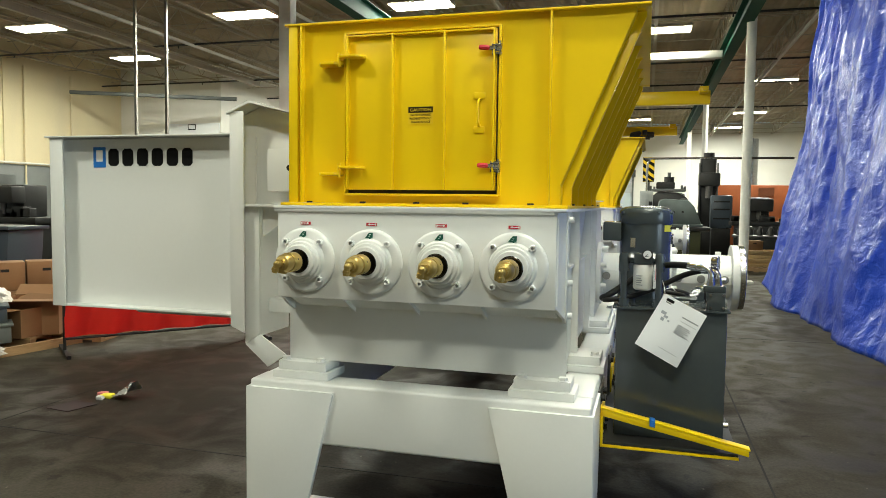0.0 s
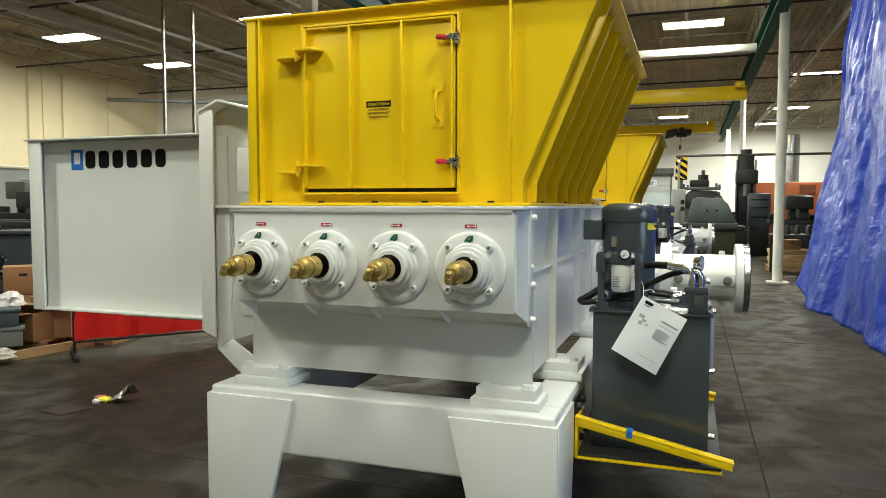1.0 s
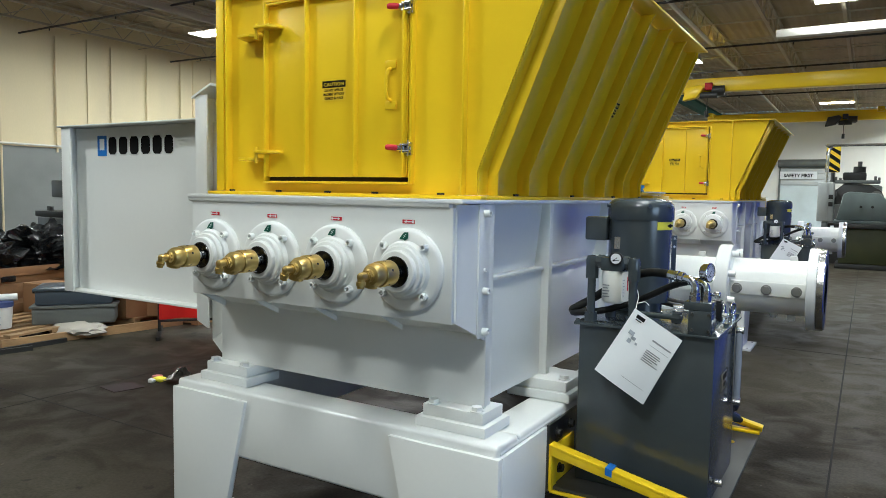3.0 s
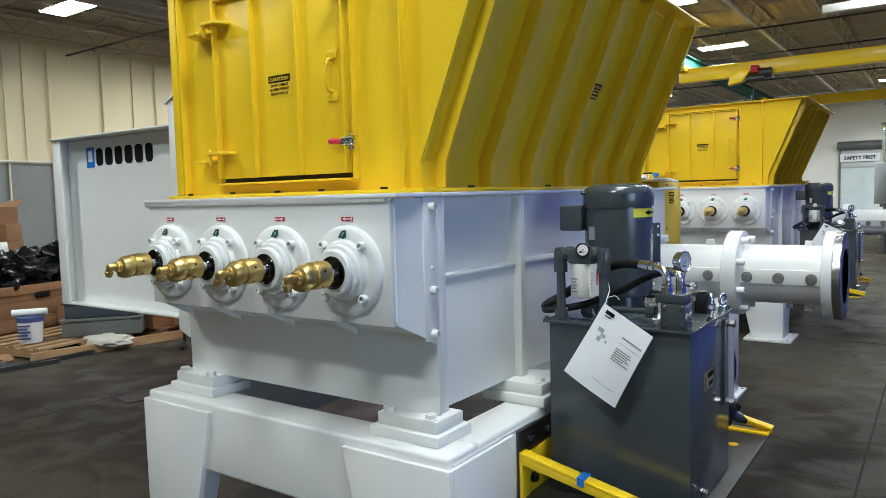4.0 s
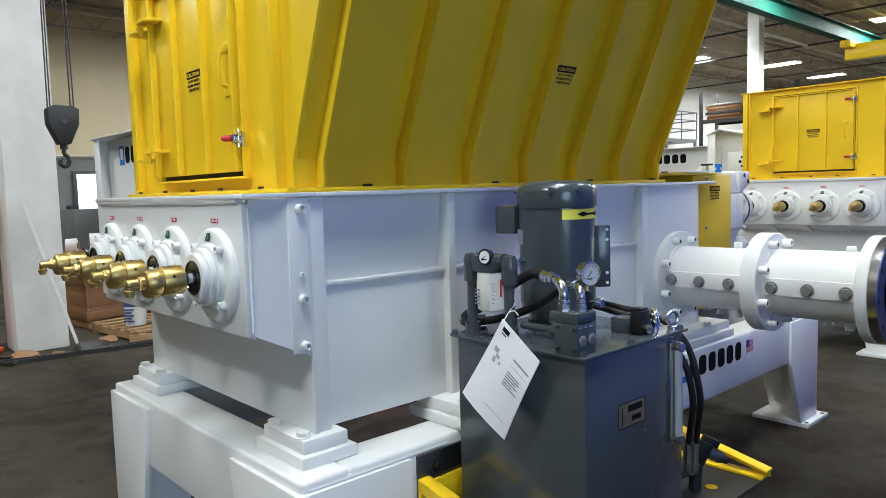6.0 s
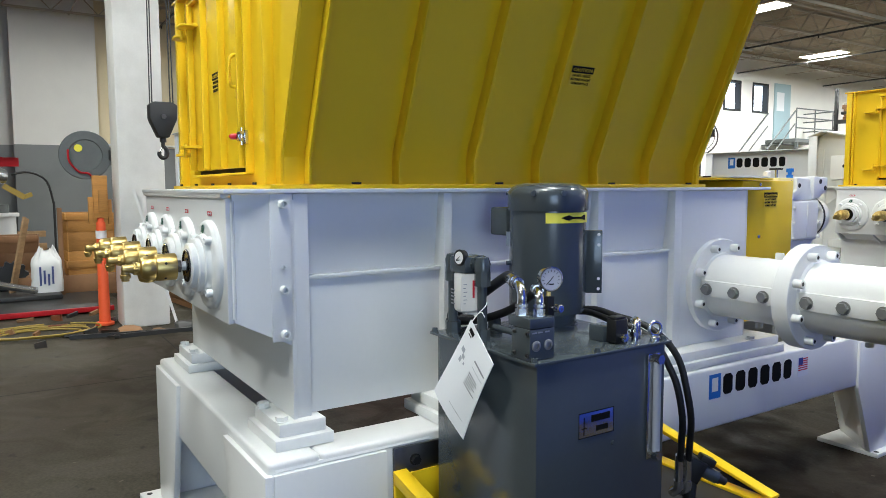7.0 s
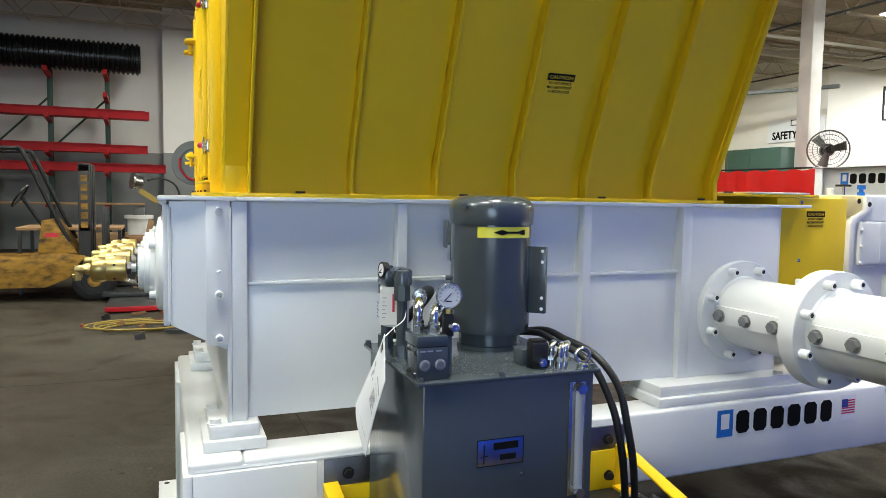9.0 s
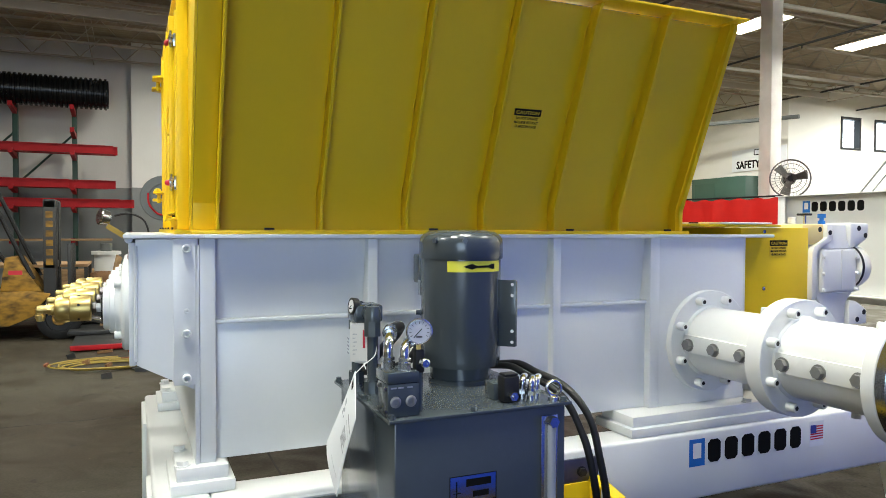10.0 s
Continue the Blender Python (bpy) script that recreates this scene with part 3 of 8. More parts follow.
def housing():
    t = thing("extruder_housing", "white enamelled ribbed steel extruder housing with bearing box", "machine housing", (-0.94, 4.2, 0.807))
    x0, x1, y0, y1, zb, zt = -1.605, -0.268, 3.06, 5.46, 0.807, 1.543
    part("front_wall", box(B(), x0, x1 + 0.012, y0, y0 + 0.014, zb, zt - 0.02, 0.002), WHITE, t)
    part("rear_wall", box(B(), x0, x1, y1 - 0.014, y1, zb, zt, 0.002), WHITE, t)
    part("floor_plate", box(B(), x0 + 0.02, x1 - 0.06, y0 + 0.02, y1 - 0.02, zb + 0.002, zb + 0.014), WHITE, t)
    # panelled side walls with ribs
    for side, sx in ((x1, 1), (x0, -1)):
        def xs(a, b):
            return sorted((side - sx * a, side - sx * b))
        part("lower_panel", box(B(), *xs(0.030, 0.042), y0 + 0.014, 4.93, zb, 1.262, 0.002), WHITE, t)
        part("panel_ledge", box(B(), *xs(0.018, 0.06), y0 + 0.014, 4.93, 1.260, 1.273, 0.003), WHITE, t)
        part("upper_panel", prism(B(), [(side - sx * 0.064, 1.272), (side - sx * 0.036, 1.52), (side - sx * 0.036, zt), (side - sx * 0.08, zt), (side - sx * 0.08, 1.272)], "y", y0 + 0.014, 4.93), WHITE, t)
        part("end_plate", box(B(), *xs(0.0, 0.016), 4.945, y1, zb, zt - 0.002, 0.002), WHITE, t)
        for y, w in ((3.1, 0.05), (3.665, 0.036), (4.44, 0.036), (4.935, 0.05)):
            part("rib", box(B(), *xs(-0.004, 0.07), y - w / 2, y + w / 2, zb, zt - 0.001, 0.003), WHITE, t)
    # top flange with rolled front lip
    bm = B()
    for a in ((x0 + 0.03, x1 + 0.02, 2.85, 3.09), (x0 - 0.02, x0 + 0.1, 3.09, 5.46), (x1 - 0.1, x1 + 0.02, 3.09, 5.62), (x0 + 0.1, x1 - 0.1, 5.08, 5.46)):
        box(bm, *a, zt, zt + 0.014, 0.003)
    part("top_flange", bm, WHITE, t)
    part("front_lip", pipe(B(), [(x0 + 0.03, 2.866, 1.54), (-0.9, 2.863, 1.541), (x1 - 0.03, 2.866, 1.54)], 0.013, 8, 8), WHITE, t, "wavy weld along the plate's top")
    # bearing box
    bx0, bx1 = -1.562, -0.287
    part("bearing_plate", box(B(), bx0, bx1, 2.865, 2.885, 1.137, 1.53, 0.004), WHITE, t)
    for x in (bx0, bx1 - 0.014):
        s = 1 if x > -1 else -1
        xe = x + 0.014 if s > 0 else x
        bm = prism(B(), [(xe - s * 0.014, 2.886), (xe, 2.886), (xe + s * 0.026, 2.998), (xe + s * 0.026, 3.058), (xe + s * 0.012, 3.058), (xe + s * 0.012, 3.0)], "z", 1.14, 1.54)
        for v in bm.verts:
            if v.co.z < 1.2:
                v.co.z -= (v.co.y - 2.886) * 0.5
        part("bearing_box_side", bm, WHITE, t)
    part("bearing_box_floor", prism(B(), [(2.886, 1.172), (3.058, 1.085), (3.058, 1.075), (2.886, 1.16)], "x", bx0 + 0.015, bx1 - 0.015), WHITE, t)
    for x in (-1.26, -0.94, -0.62):
        part("gusset", prism(B(), [(2.886, 1.14), (2.886, 1.16), (3.058, 1.075), (3.058, 1.054)], "x", x - 0.006, x + 0.006), WHITE, t)
    # bolted corner strip
    part("corner_strip", box(B(), x1 + 0.006, x1 + 0.012, 2.995, 3.07, 1.07, 1.542, 0.002), WHITE, t)
    for z, r, h in ((1.51, 0.014, 0.022), (1.237, 0.014, 0.022), (1.093, 0.014, 0.022), (1.31, 0.008, 0.008)):
        bm = B()
        bolt(bm, (x1 + 0.012, 3.035, z), (1, 0, 0), r, h)
        part("bolt", bm, WHITE, t)
    for x in (-1.42, -1.1, -0.78, -0.463):
        part("drain_hole", cyl(B(), (x + 0.03, 2.95, 1.16), (x + 0.03, 2.944, 1.155), 0.009, n=10), BLACK, t)
    bm = pipe(B(), [(bx1 + 0.001, 2.886, 1.15 + 0.001), (bx1 + 0.001, 2.886, 1.52)], 0.006, 6, 2)
    part("corner_weld", bm, WHITE, t)
    # four bearings with rotary unions
    for i, x in enumerate((-1.42, -1.1, -0.78, -0.463)):
        z = 1.311
        c = (x, 2.865, z)
        f = part("bearing_flange", lathe(B(), c, (0, -1, 0), [(0, 0.146), (0.012, 0.146), (0.019, 0.141), (0.022, 0.134), (0.024, 0.104), (0.030, 0.099), (0.040, 0.097), (0.042, 0.094), (0.042, 0.088), (0.056, 0.087), (0.059, 0.084), (0.059, 0.06)], 48), WHITE, t)
        for a in (45, 135, 225, 315):
            bm = B()
            bolt(bm, (x + 0.118 * math.cos(radians(a)), 2.8435, z + 0.118 * math.sin(radians(a))), (0, -1, 0), 0.0135, 0.022)
            part("bolt", bm, WHITE, f)
        part("ring_cap", lathe(B(), (x, 2.808, z), (0, -1, 0), [(0, 0.073), (0.017, 0.073), (0.021, 0.069), (0.021, 0.053)], 40), WHITE, f)
        part("seal", lathe(B(), (x, 2.80, z), (0, -1, 0), [(0, 0.053), (0.016, 0.053), (0.018, 0.051), (0.018, 0.047), (0.015, 0.046), (0.015, 0.024), (0.019, 0.022), (0.019, 0)], 36), SEALSTEEL, f, "dark polished steel shaft end")
        u = part("shaft_stub", cyl(B(), (x, 2.782, z), (x, 2.762, z), 0.0145, n=20), WHITEPL, t)
        part("hex_nut", cyl(B(), (x, 2.766, z), (x, 2.750, z), 0.022, n=6), DSTEEL, u)
        bm = lathe(B(), (x, 2.752, z), (0, -1, 0), [(0, 0.03), (0.001, 0.041), (0.003, 0.043), (0.060, 0.043), (0.063, 0.041), (0.064, 0.037), (0.074, 0.039), (0.094, 0.038), (0.106, 0.031), (0.110, 0.021), (0.119, 0.0205), (0.121, 0.015), (0.132, 0.015)], 40)
        part("rotary_union", bm, BRASS, u, "satin brass rotary union")
        # cast belly with its port, gland nut and the elbow that points down
        bm = lathe(B(), (x - 0.006, 2.668, z + 0.006), (-0.25, 0, -1), [(0, 0.030), (0.034, 0.029), (0.047, 0.025), (0.050, 0.016), (0.050, 0)], 24)
        part("port_boss", bm, BRASS, u)
        part("gland_nut", cyl(B(), (x, 2.634, z), (x, 2.625, z), 0.0215, n=6), BRASS, u)
        lean = (-0.35, -0.2, -0.4, -0.1)[i]
        bm = lathe(B(), (x, 2.624, z), (0, -1, 0), [(0, 0.0135), (0.010, 0.0135), (0.022, 0.0145), (0.030, 0.0125), (0.034, 0.006), (0.035, 0)], 18)
        lathe(bm, (x, 2.602, z), (lean, 0, -1), [(0, 0.0125), (0.016, 0.0125), (0.017, 0.0155), (0.028, 0.0155), (0.029, 0.012), (0.037, 0.012), (0.037, 0.008)], 16)
        part("elbow", bm, BRASS, u)
        for a in (80, 20, -50):
            ca, sa = math.cos(radians(a)), math.sin(radians(a))
            part("set_screw_hole", cyl(B(), (x + 0.0425 * ca, 2.715, z + 0.0425 * sa), (x + 0.0434 * ca, 2.715, z + 0.0434 * sa), 0.0045, n=10), BLACK, u)
        # stickers
        m = plane_m((x + 0.0, 2.8635, 1.478), *FRONT)
        bm = B()
        quad(bm, m, -0.025, 0.025, -0.0068, 0.0068)
        lab = part("rotation_label", bm, REDINK, t, "red label with a white arrow")
        s = 1 if i % 2 == 0 else -1
        bm = B()
        poly(bm, m @ Matrix.Translation((0, 0, 0.0011)), [(-0.017 * s, 0.0018), (-0.017 * s, -0.0018), (0.008 * s, -0.0018), (0.008 * s, -0.0052), (0.019 * s, 0), (0.008 * s, 0.0052), (0.008 * s, 0.0018)])
        quad(bm, m @ Matrix.Translation((0, 0, 0.0011)), *sorted((-0.022 * s, -0.017 * s)), -0.005, 0.005)
        part("arrow", bm, WHITEINK, lab)
        m = plane_m((x - 0.002, 2.8392, 1.311 + 0.118), *FRONT)
        bm = B()
        poly(bm, m, [(-0.019, -0.011), (-0.003, -0.011), (0.004, -0.015), (0.017, -0.007), (0.018, 0.014), (0.001, 0.013), (-0.008, 0.004)], 0.0012)
        part("green_sticker", bm, GREENINK, f, "small green sticker with white printing")
        bm = B()
        for k in range(2):
            quad(bm, m @ Matrix.Translation((-0.003 + 0.003 * k, -0.006 + 0.007 * k, 0.0014)) @ Matrix.Rotation(radians(28), 4, "Z"), 0, 0.011, 0, 0.0016, 0.0003)
        part("sticker_print", bm, WHITEINK, f)
    # notice on the side wall
    m = plane_m((-0.327, 4.06, 1.46), (0, 1, 0), (0, 0, 1))
    bm = B()
    quad(bm, m, -0.03, 0.03, -0.06, 0.045, 0.002)
    notice = part("notice_label", bm, PAPER, t, "white notice label with a coloured heading")
    bm = B()
    quad(bm, m @ Matrix.Translation((0, 0, 0.002)), -0.028, 0.028, 0.018, 0.043)
    part("heading", bm, material("violet_print", (0.25, 0.04, 0.16), 0.5), notice)
    bm = B()
    for k in range(4):
        quad(bm, m @ Matrix.Translation((0, 0, 0.002)), -0.022, 0.02 - 0.006 * (k % 2), 0.008 - k * 0.014, 0.0125 - k * 0.014)
    part("print", bm, NAVY, notice)
    return t


def caution(parent, m, w=0.118):
    """Black-on-yellow warning label, its upper left corner at the origin of m."""
    bm = B()
    quad(bm, m, 0, w, -0.078, 0, 0.0008)
    lab = part("caution_label", bm, LABELY, parent, "yellow label that warns in black capitals")
    bm = B()
    quad(bm, m @ Matrix.Translation((0, 0, 0.0009)), 0.001, w - 0.001, -0.028, -0.001, 0.0006)
    part("heading_bar", bm, BLACKINK, lab)
    writing("heading_text", "CAUTION", 0.019, m @ Matrix.Translation((w / 2, -0.0215, 0.0018)), LABELY, lab, 0.0004, 0.0002, "CENTER", 1.2)
    for k, line in enumerate(("DO NOT OPERATE", "MACHINE WITHOUT", "GUARDS IN PLACE")):
        writing("warning_text", line, 0.0142, m @ Matrix.Translation((w / 2, -0.0425 - 0.0155 * k, 0.0012)), BLACKINK, lab, 0.0004, 0.0003, "CENTER", 0.78)
    return lab


def hopper():
    t = thing("feed_hopper", "bright yellow welded steel feed hopper with ribbed sloping side", "hopper", (-0.93, 4.1, 1.557))
    x0, y0, y1, zb, zt = -1.578, 3.05, 5.08, 1.572, 2.40
    # front and rear plates follow the slope
    outline = [(x0, zb), (-0.3, zb), (-0.3, 1.66), (0.0, 2.385), (0.0, zt), (x0, zt)]
    part("front_plate", prism(B(), outline, "y", y0, y0 + 0.008), YELLOW, t)
    part("rear_plate", prism(B(), outline, "y", y1 - 0.008, y1), YELLOW, t)
    part("side_plate", box(B(), x0, x0 + 0.008, y0 + 0.009, y1 - 0.009, zb, zt), YELLOW, t)
    sheet = [(-0.345, zb), (-0.345, 1.672), (-0.045, 2.397), (-0.055, 2.40), (-0.355, 1.675), (-0.355, zb)]
    part("sloping_plate", prism(B(), sheet, "y", y0 + 0.009, y1 - 0.009), YELLOW, t)
    # bottom and top flanges
    for a in ((x0 - 0.045, -0.258, y0 - 0.05, y0), (-0.345, -0.262, y0, y1 + 0.04), (x0 - 0.045, x0, y0, y1 + 0.04)):
        part("bottom_flange", box(B(), *a, 1.558, 1.571, 0.002), YELLOW, t)
    bm = B()
    box(bm, x0 - 0.03, 0.06, y0 - 0.035, y0 + 0.03, zt, zt + 0.01, 0.002)
    box(bm, x0 - 0.03, 0.06, y1 - 0.03, y1 + 0.035, zt, zt + 0.01, 0.002)
    box(bm, 0.0 - 0.05, 0.06, y0 + 0.03, y1 - 0.03, zt, zt + 0.01, 0.002)
    box(bm, x0 - 0.03, x0 + 0.04, y0 + 0.03, y1 - 0.03, zt, zt + 0.01, 0.002)
    part("top_flange", bm, YELLOW, t)
    # front stiffeners: broad corner angle, slope flange, post
    part("corner_post", box(B(), x0 - 0.012, x0 + 0.035, y0 - 0.028, y0, zb, zt, 0.003), YELLOW, t)
    part("stiffener", box(B(), -1.526, -1.518, y0 - 0.036, y0, zb, zt, 0.002), YELLOW, t)
    part("stiffener", box(B(), -0.352, -0.344, y0 - 0.036, y0, zb, zt, 0.002), YELLOW, t)
    part("slope_flange", prism(B(), [(-0.298, zb), (-0.298, 1.659), (0.002, 2.384), (0.002, zt), (-0.012, zt), (-0.012, 2.388), (-0.312, 1.662), (-0.312, zb)], "y", y0 + 0.009, 3.128, 0.001), YELLOW, t)
    part("edge_rib", prism(B(), [(-0.345, zb), (-0.258, zb), (-0.258, 1.652), (0.042, 2.377), (0.042, zt - 0.001), (-0.045, zt - 0.001), (-0.345, 1.673)], "y", 3.129, 3.138, 0.001), YELLOW, t)
    part("slope_flange", prism(B(), [(-0.285, zb), (-0.285, 1.655), (0.012, 2.375), (0.012, zt), (-0.03, zt), (-0.03, 2.392), (-0.33, 1.668), (-0.33, zb)], "y", y1 + 0.001, y1 + 0.022, 0.002), YELLOW, t)
    # ribs of the sloping side
    for k in range(1, 6):
        y = 3.165 + 0.32 * k
        part("rib", prism(B(), [(-0.345, zb), (-0.292, zb), (-0.292, 1.657), (0.006, 2.382), (0.02, zt), (-0.044, zt), (-0.345, 1.673)], "y", y - 0.006, y + 0.006, 0.001), YELLOW, t)
    bm = B()
    for k in range(5):
        y = 3.165 + 0.32 * (k + 1)
        for j in (0, 3, 6):
            z = 1.69 + j * 0.1
            cx = -0.343 + (z - 1.672) / 0.725 * 0.3
            for s in (-0.01, 0.01):
                pipe(bm, [(cx, y + s, z), (cx + 0.019, y + s, z + 0.045)], 0.0028, 5, 1)
    tagged(part("weld_stitch", bm, YELLOW, t), kind="stuff")
    # slots in the flange
    for x in (-1.47, -1.2, -0.94, -0.71, -0.42):
        part("slot", box(B(), x - 0.014, x + 0.014, y0 - 0.051, y0 - 0.045, 1.5715, 1.579), BLACK, t)
    for y in (3.3, 3.9, 4.5, 5.0):
        part("slot", box(B(), -0.27, -0.261, y - 0.016, y + 0.016, 1.5715, 1.579), BLACK, t)
    # access door: raised frame, dark gap, ribbed panel
    dx0, dx1, dz0, dz1 = -1.302, -0.572, 1.612, 2.355
    part("door_gap", box(B(), dx0 + 0.012, dx1 - 0.004, y0 - 0.006, y0 - 0.001, dz0 + 0.006, dz1 - 0.006), GAP, t, "dark gap round the door")
    bm = B()
    for a in ((dx0 - 0.004, dx0 + 0.006, dz0, dz1), (dx1 - 0.002, dx1 + 0.008, dz0, dz1)):
        box(bm, a[0], a[1], y0 - 0.03, y0, a[2], a[3], 0.002)
    box(bm, dx0 + 0.006, dx1 - 0.002, y0 - 0.03, y0, dz1 - 0.008, dz1, 0.002)
    box(bm, dx0 + 0.006, dx1 - 0.002, y0 - 0.04, y0, dz0 - 0.004, dz0 + 0.004, 0.002)
    part("door_frame", bm, YELLOW, t)
    door = part("access_door", box(B(), dx0 + 0.012, dx1 - 0.011, y0 - 0.022, y0 - 0.007, dz0 + 0.022, dz1 - 0.014, 0.003), YELLOW, t, "hinged yellow access door with two ribs")
    bm = B()
    yd = y0 - 0.022
    for x in (dx0 + 0.02, -1.062, -0.817, dx1 - 0.02):
        box(bm, x - 0.004, x + 0.004, yd - 0.026, yd, dz0 + 0.024, dz1 - 0.016, 0.0015)
    part("door_rib", bm, YELLOW, door)
    bm = B()
    box(bm, dx0 + 0.02, dx1 - 0.02, yd - 0.02, yd, dz1 - 0.024, dz1 - 0.016, 0.0015)
    part("door_rib", bm, YELLOW, door)
    # pull handle
    bm = pipe(B(), [(-0.658, yd, 2.032), (-0.658, yd - 0.018, 2.03), (-0.659, yd - 0.03, 2.01), (-0.659, yd - 0.032, 1.96), (-0.658, yd - 0.026, 1.925), (-0.658, yd, 1.918)], 0.0065, 10, 6)
    box(bm, -0.683, -0.633, yd - 0.006, yd, 2.035, 2.065, 0.002)
    box(bm, -0.683, -0.633, yd - 0.006, yd, 1.885, 1.915, 0.002)
    part("pull_handle", bm, YELLOW, door)
    # hinges: two stacked lugs with rounded ends and a pin
    for z in (2.24, 1.735):
        bm = B()
        for xa, xb, dz, mid in ((-1.425, -1.30, -0.03, -1.40), (-1.335, -1.195, 0.0, -1.21)):
            shape = [(xa, y0), (xa + 0.006, y0 - 0.05), (xa + 0.03, y0 - 0.085), (xb - 0.03, y0 - 0.085), (xb - 0.006, y0 - 0.05), (xb, y0)]
            prism(bm, shape, "z", z + dz - 0.005, z + dz + 0.006, 0.0015)
        cyl(bm, (-1.315, y0 - 0.06, z - 0.045), (-1.315, y0 - 0.06, z + 0.02), 0.008, n=12)
        part("hinge", bm, YELLOW, t)
    # toggle latches with red grips
    for z in (2.25, 1.74):
        bm = B()
        box(bm, -0.605, -0.56, yd - 0.012, y0 - 0.02, z - 0.026, z + 0.022, 0.002)
        cyl(bm, (-0.60, yd - 0.02, z + 0.012), (-0.56, yd - 0.02, z + 0.012), 0.007, n=10)
        cyl(bm, (-0.60, yd - 0.02, z - 0.012), (-0.56, yd - 0.02, z - 0.012), 0.006, n=10)
        box(bm, -0.615, -0.585, yd - 0.026, yd - 0.01, z - 0.008, z + 0.01, 0.002)
        cyl(bm, (-0.567, yd - 0.02, z + 0.03), (-0.567, yd - 0.02, z - 0.03), 0.004, n=8)
        latch = part("toggle_latch", bm, STEEL, t, "zinc toggle latch with a red grip")
        bm = lathe(B(), (-0.612, yd - 0.02, z + 0.002), (-1, -0.25, 0.05), [(0, 0.007), (0.006, 0.011), (0.04, 0.011), (0.047, 0.008), (0.049, 0)], 14)
        part("grip", bm, REDINK, latch)
    caution(t, plane_m((-0.99, yd - 0.0012, 2.01), *FRONT))
    # the same warning on the sloping side
    n_up = Vector((0.3, 0, 0.725)).normalized()
    zc = 2.035
    xc = -0.343 + (zc - 1.672) / 0.725 * 0.3
    caution(t, plane_m(Vector((xc, 4.20, zc)) + Vector((0.0022, 0, -0.001)), (0, 1, 0), n_up))
    return t


def name_blocks(parent, m, h, badge_mat=None):
    """A blue badge and six bold black blocks in place of a maker's mark; h is the height of the blocks, m the lower left corner."""
    k = h / 0.1
    bm = B()
    quad(bm, m, -0.105 * k, -0.018 * k, -0.008 * k, 0.11 * k, 0.0006)
    badge = part("badge", bm, BLUEINK, parent, "blue maker's badge")
    bm = B()
    mm = m @ Matrix.Translation((0, 0, 0.0008))
    quad(bm, mm, -0.084 * k, -0.039 * k, 0.026 * k, 0.092 * k, 0.0005)
    part("badge_mark", bm, WHITEINK, badge)
    x = 0.0
    for w in (0.085, 0.088, 0.088, 0.088, 0.088, 0.082):
        # a plain block with cut corners
        bm = B()
        c, a = 0.016 * k, (w - 0.012) * k
        poly(bm, m, [(x + c, 0), (x + a - c, 0), (x + a, c), (x + a, h - c), (x + a - c, h), (x + c, h), (x, h - c), (x, c)], 0.0006)
        part("mark_block", bm, BLACKINK, parent)
        x += (w + 0.012) * k


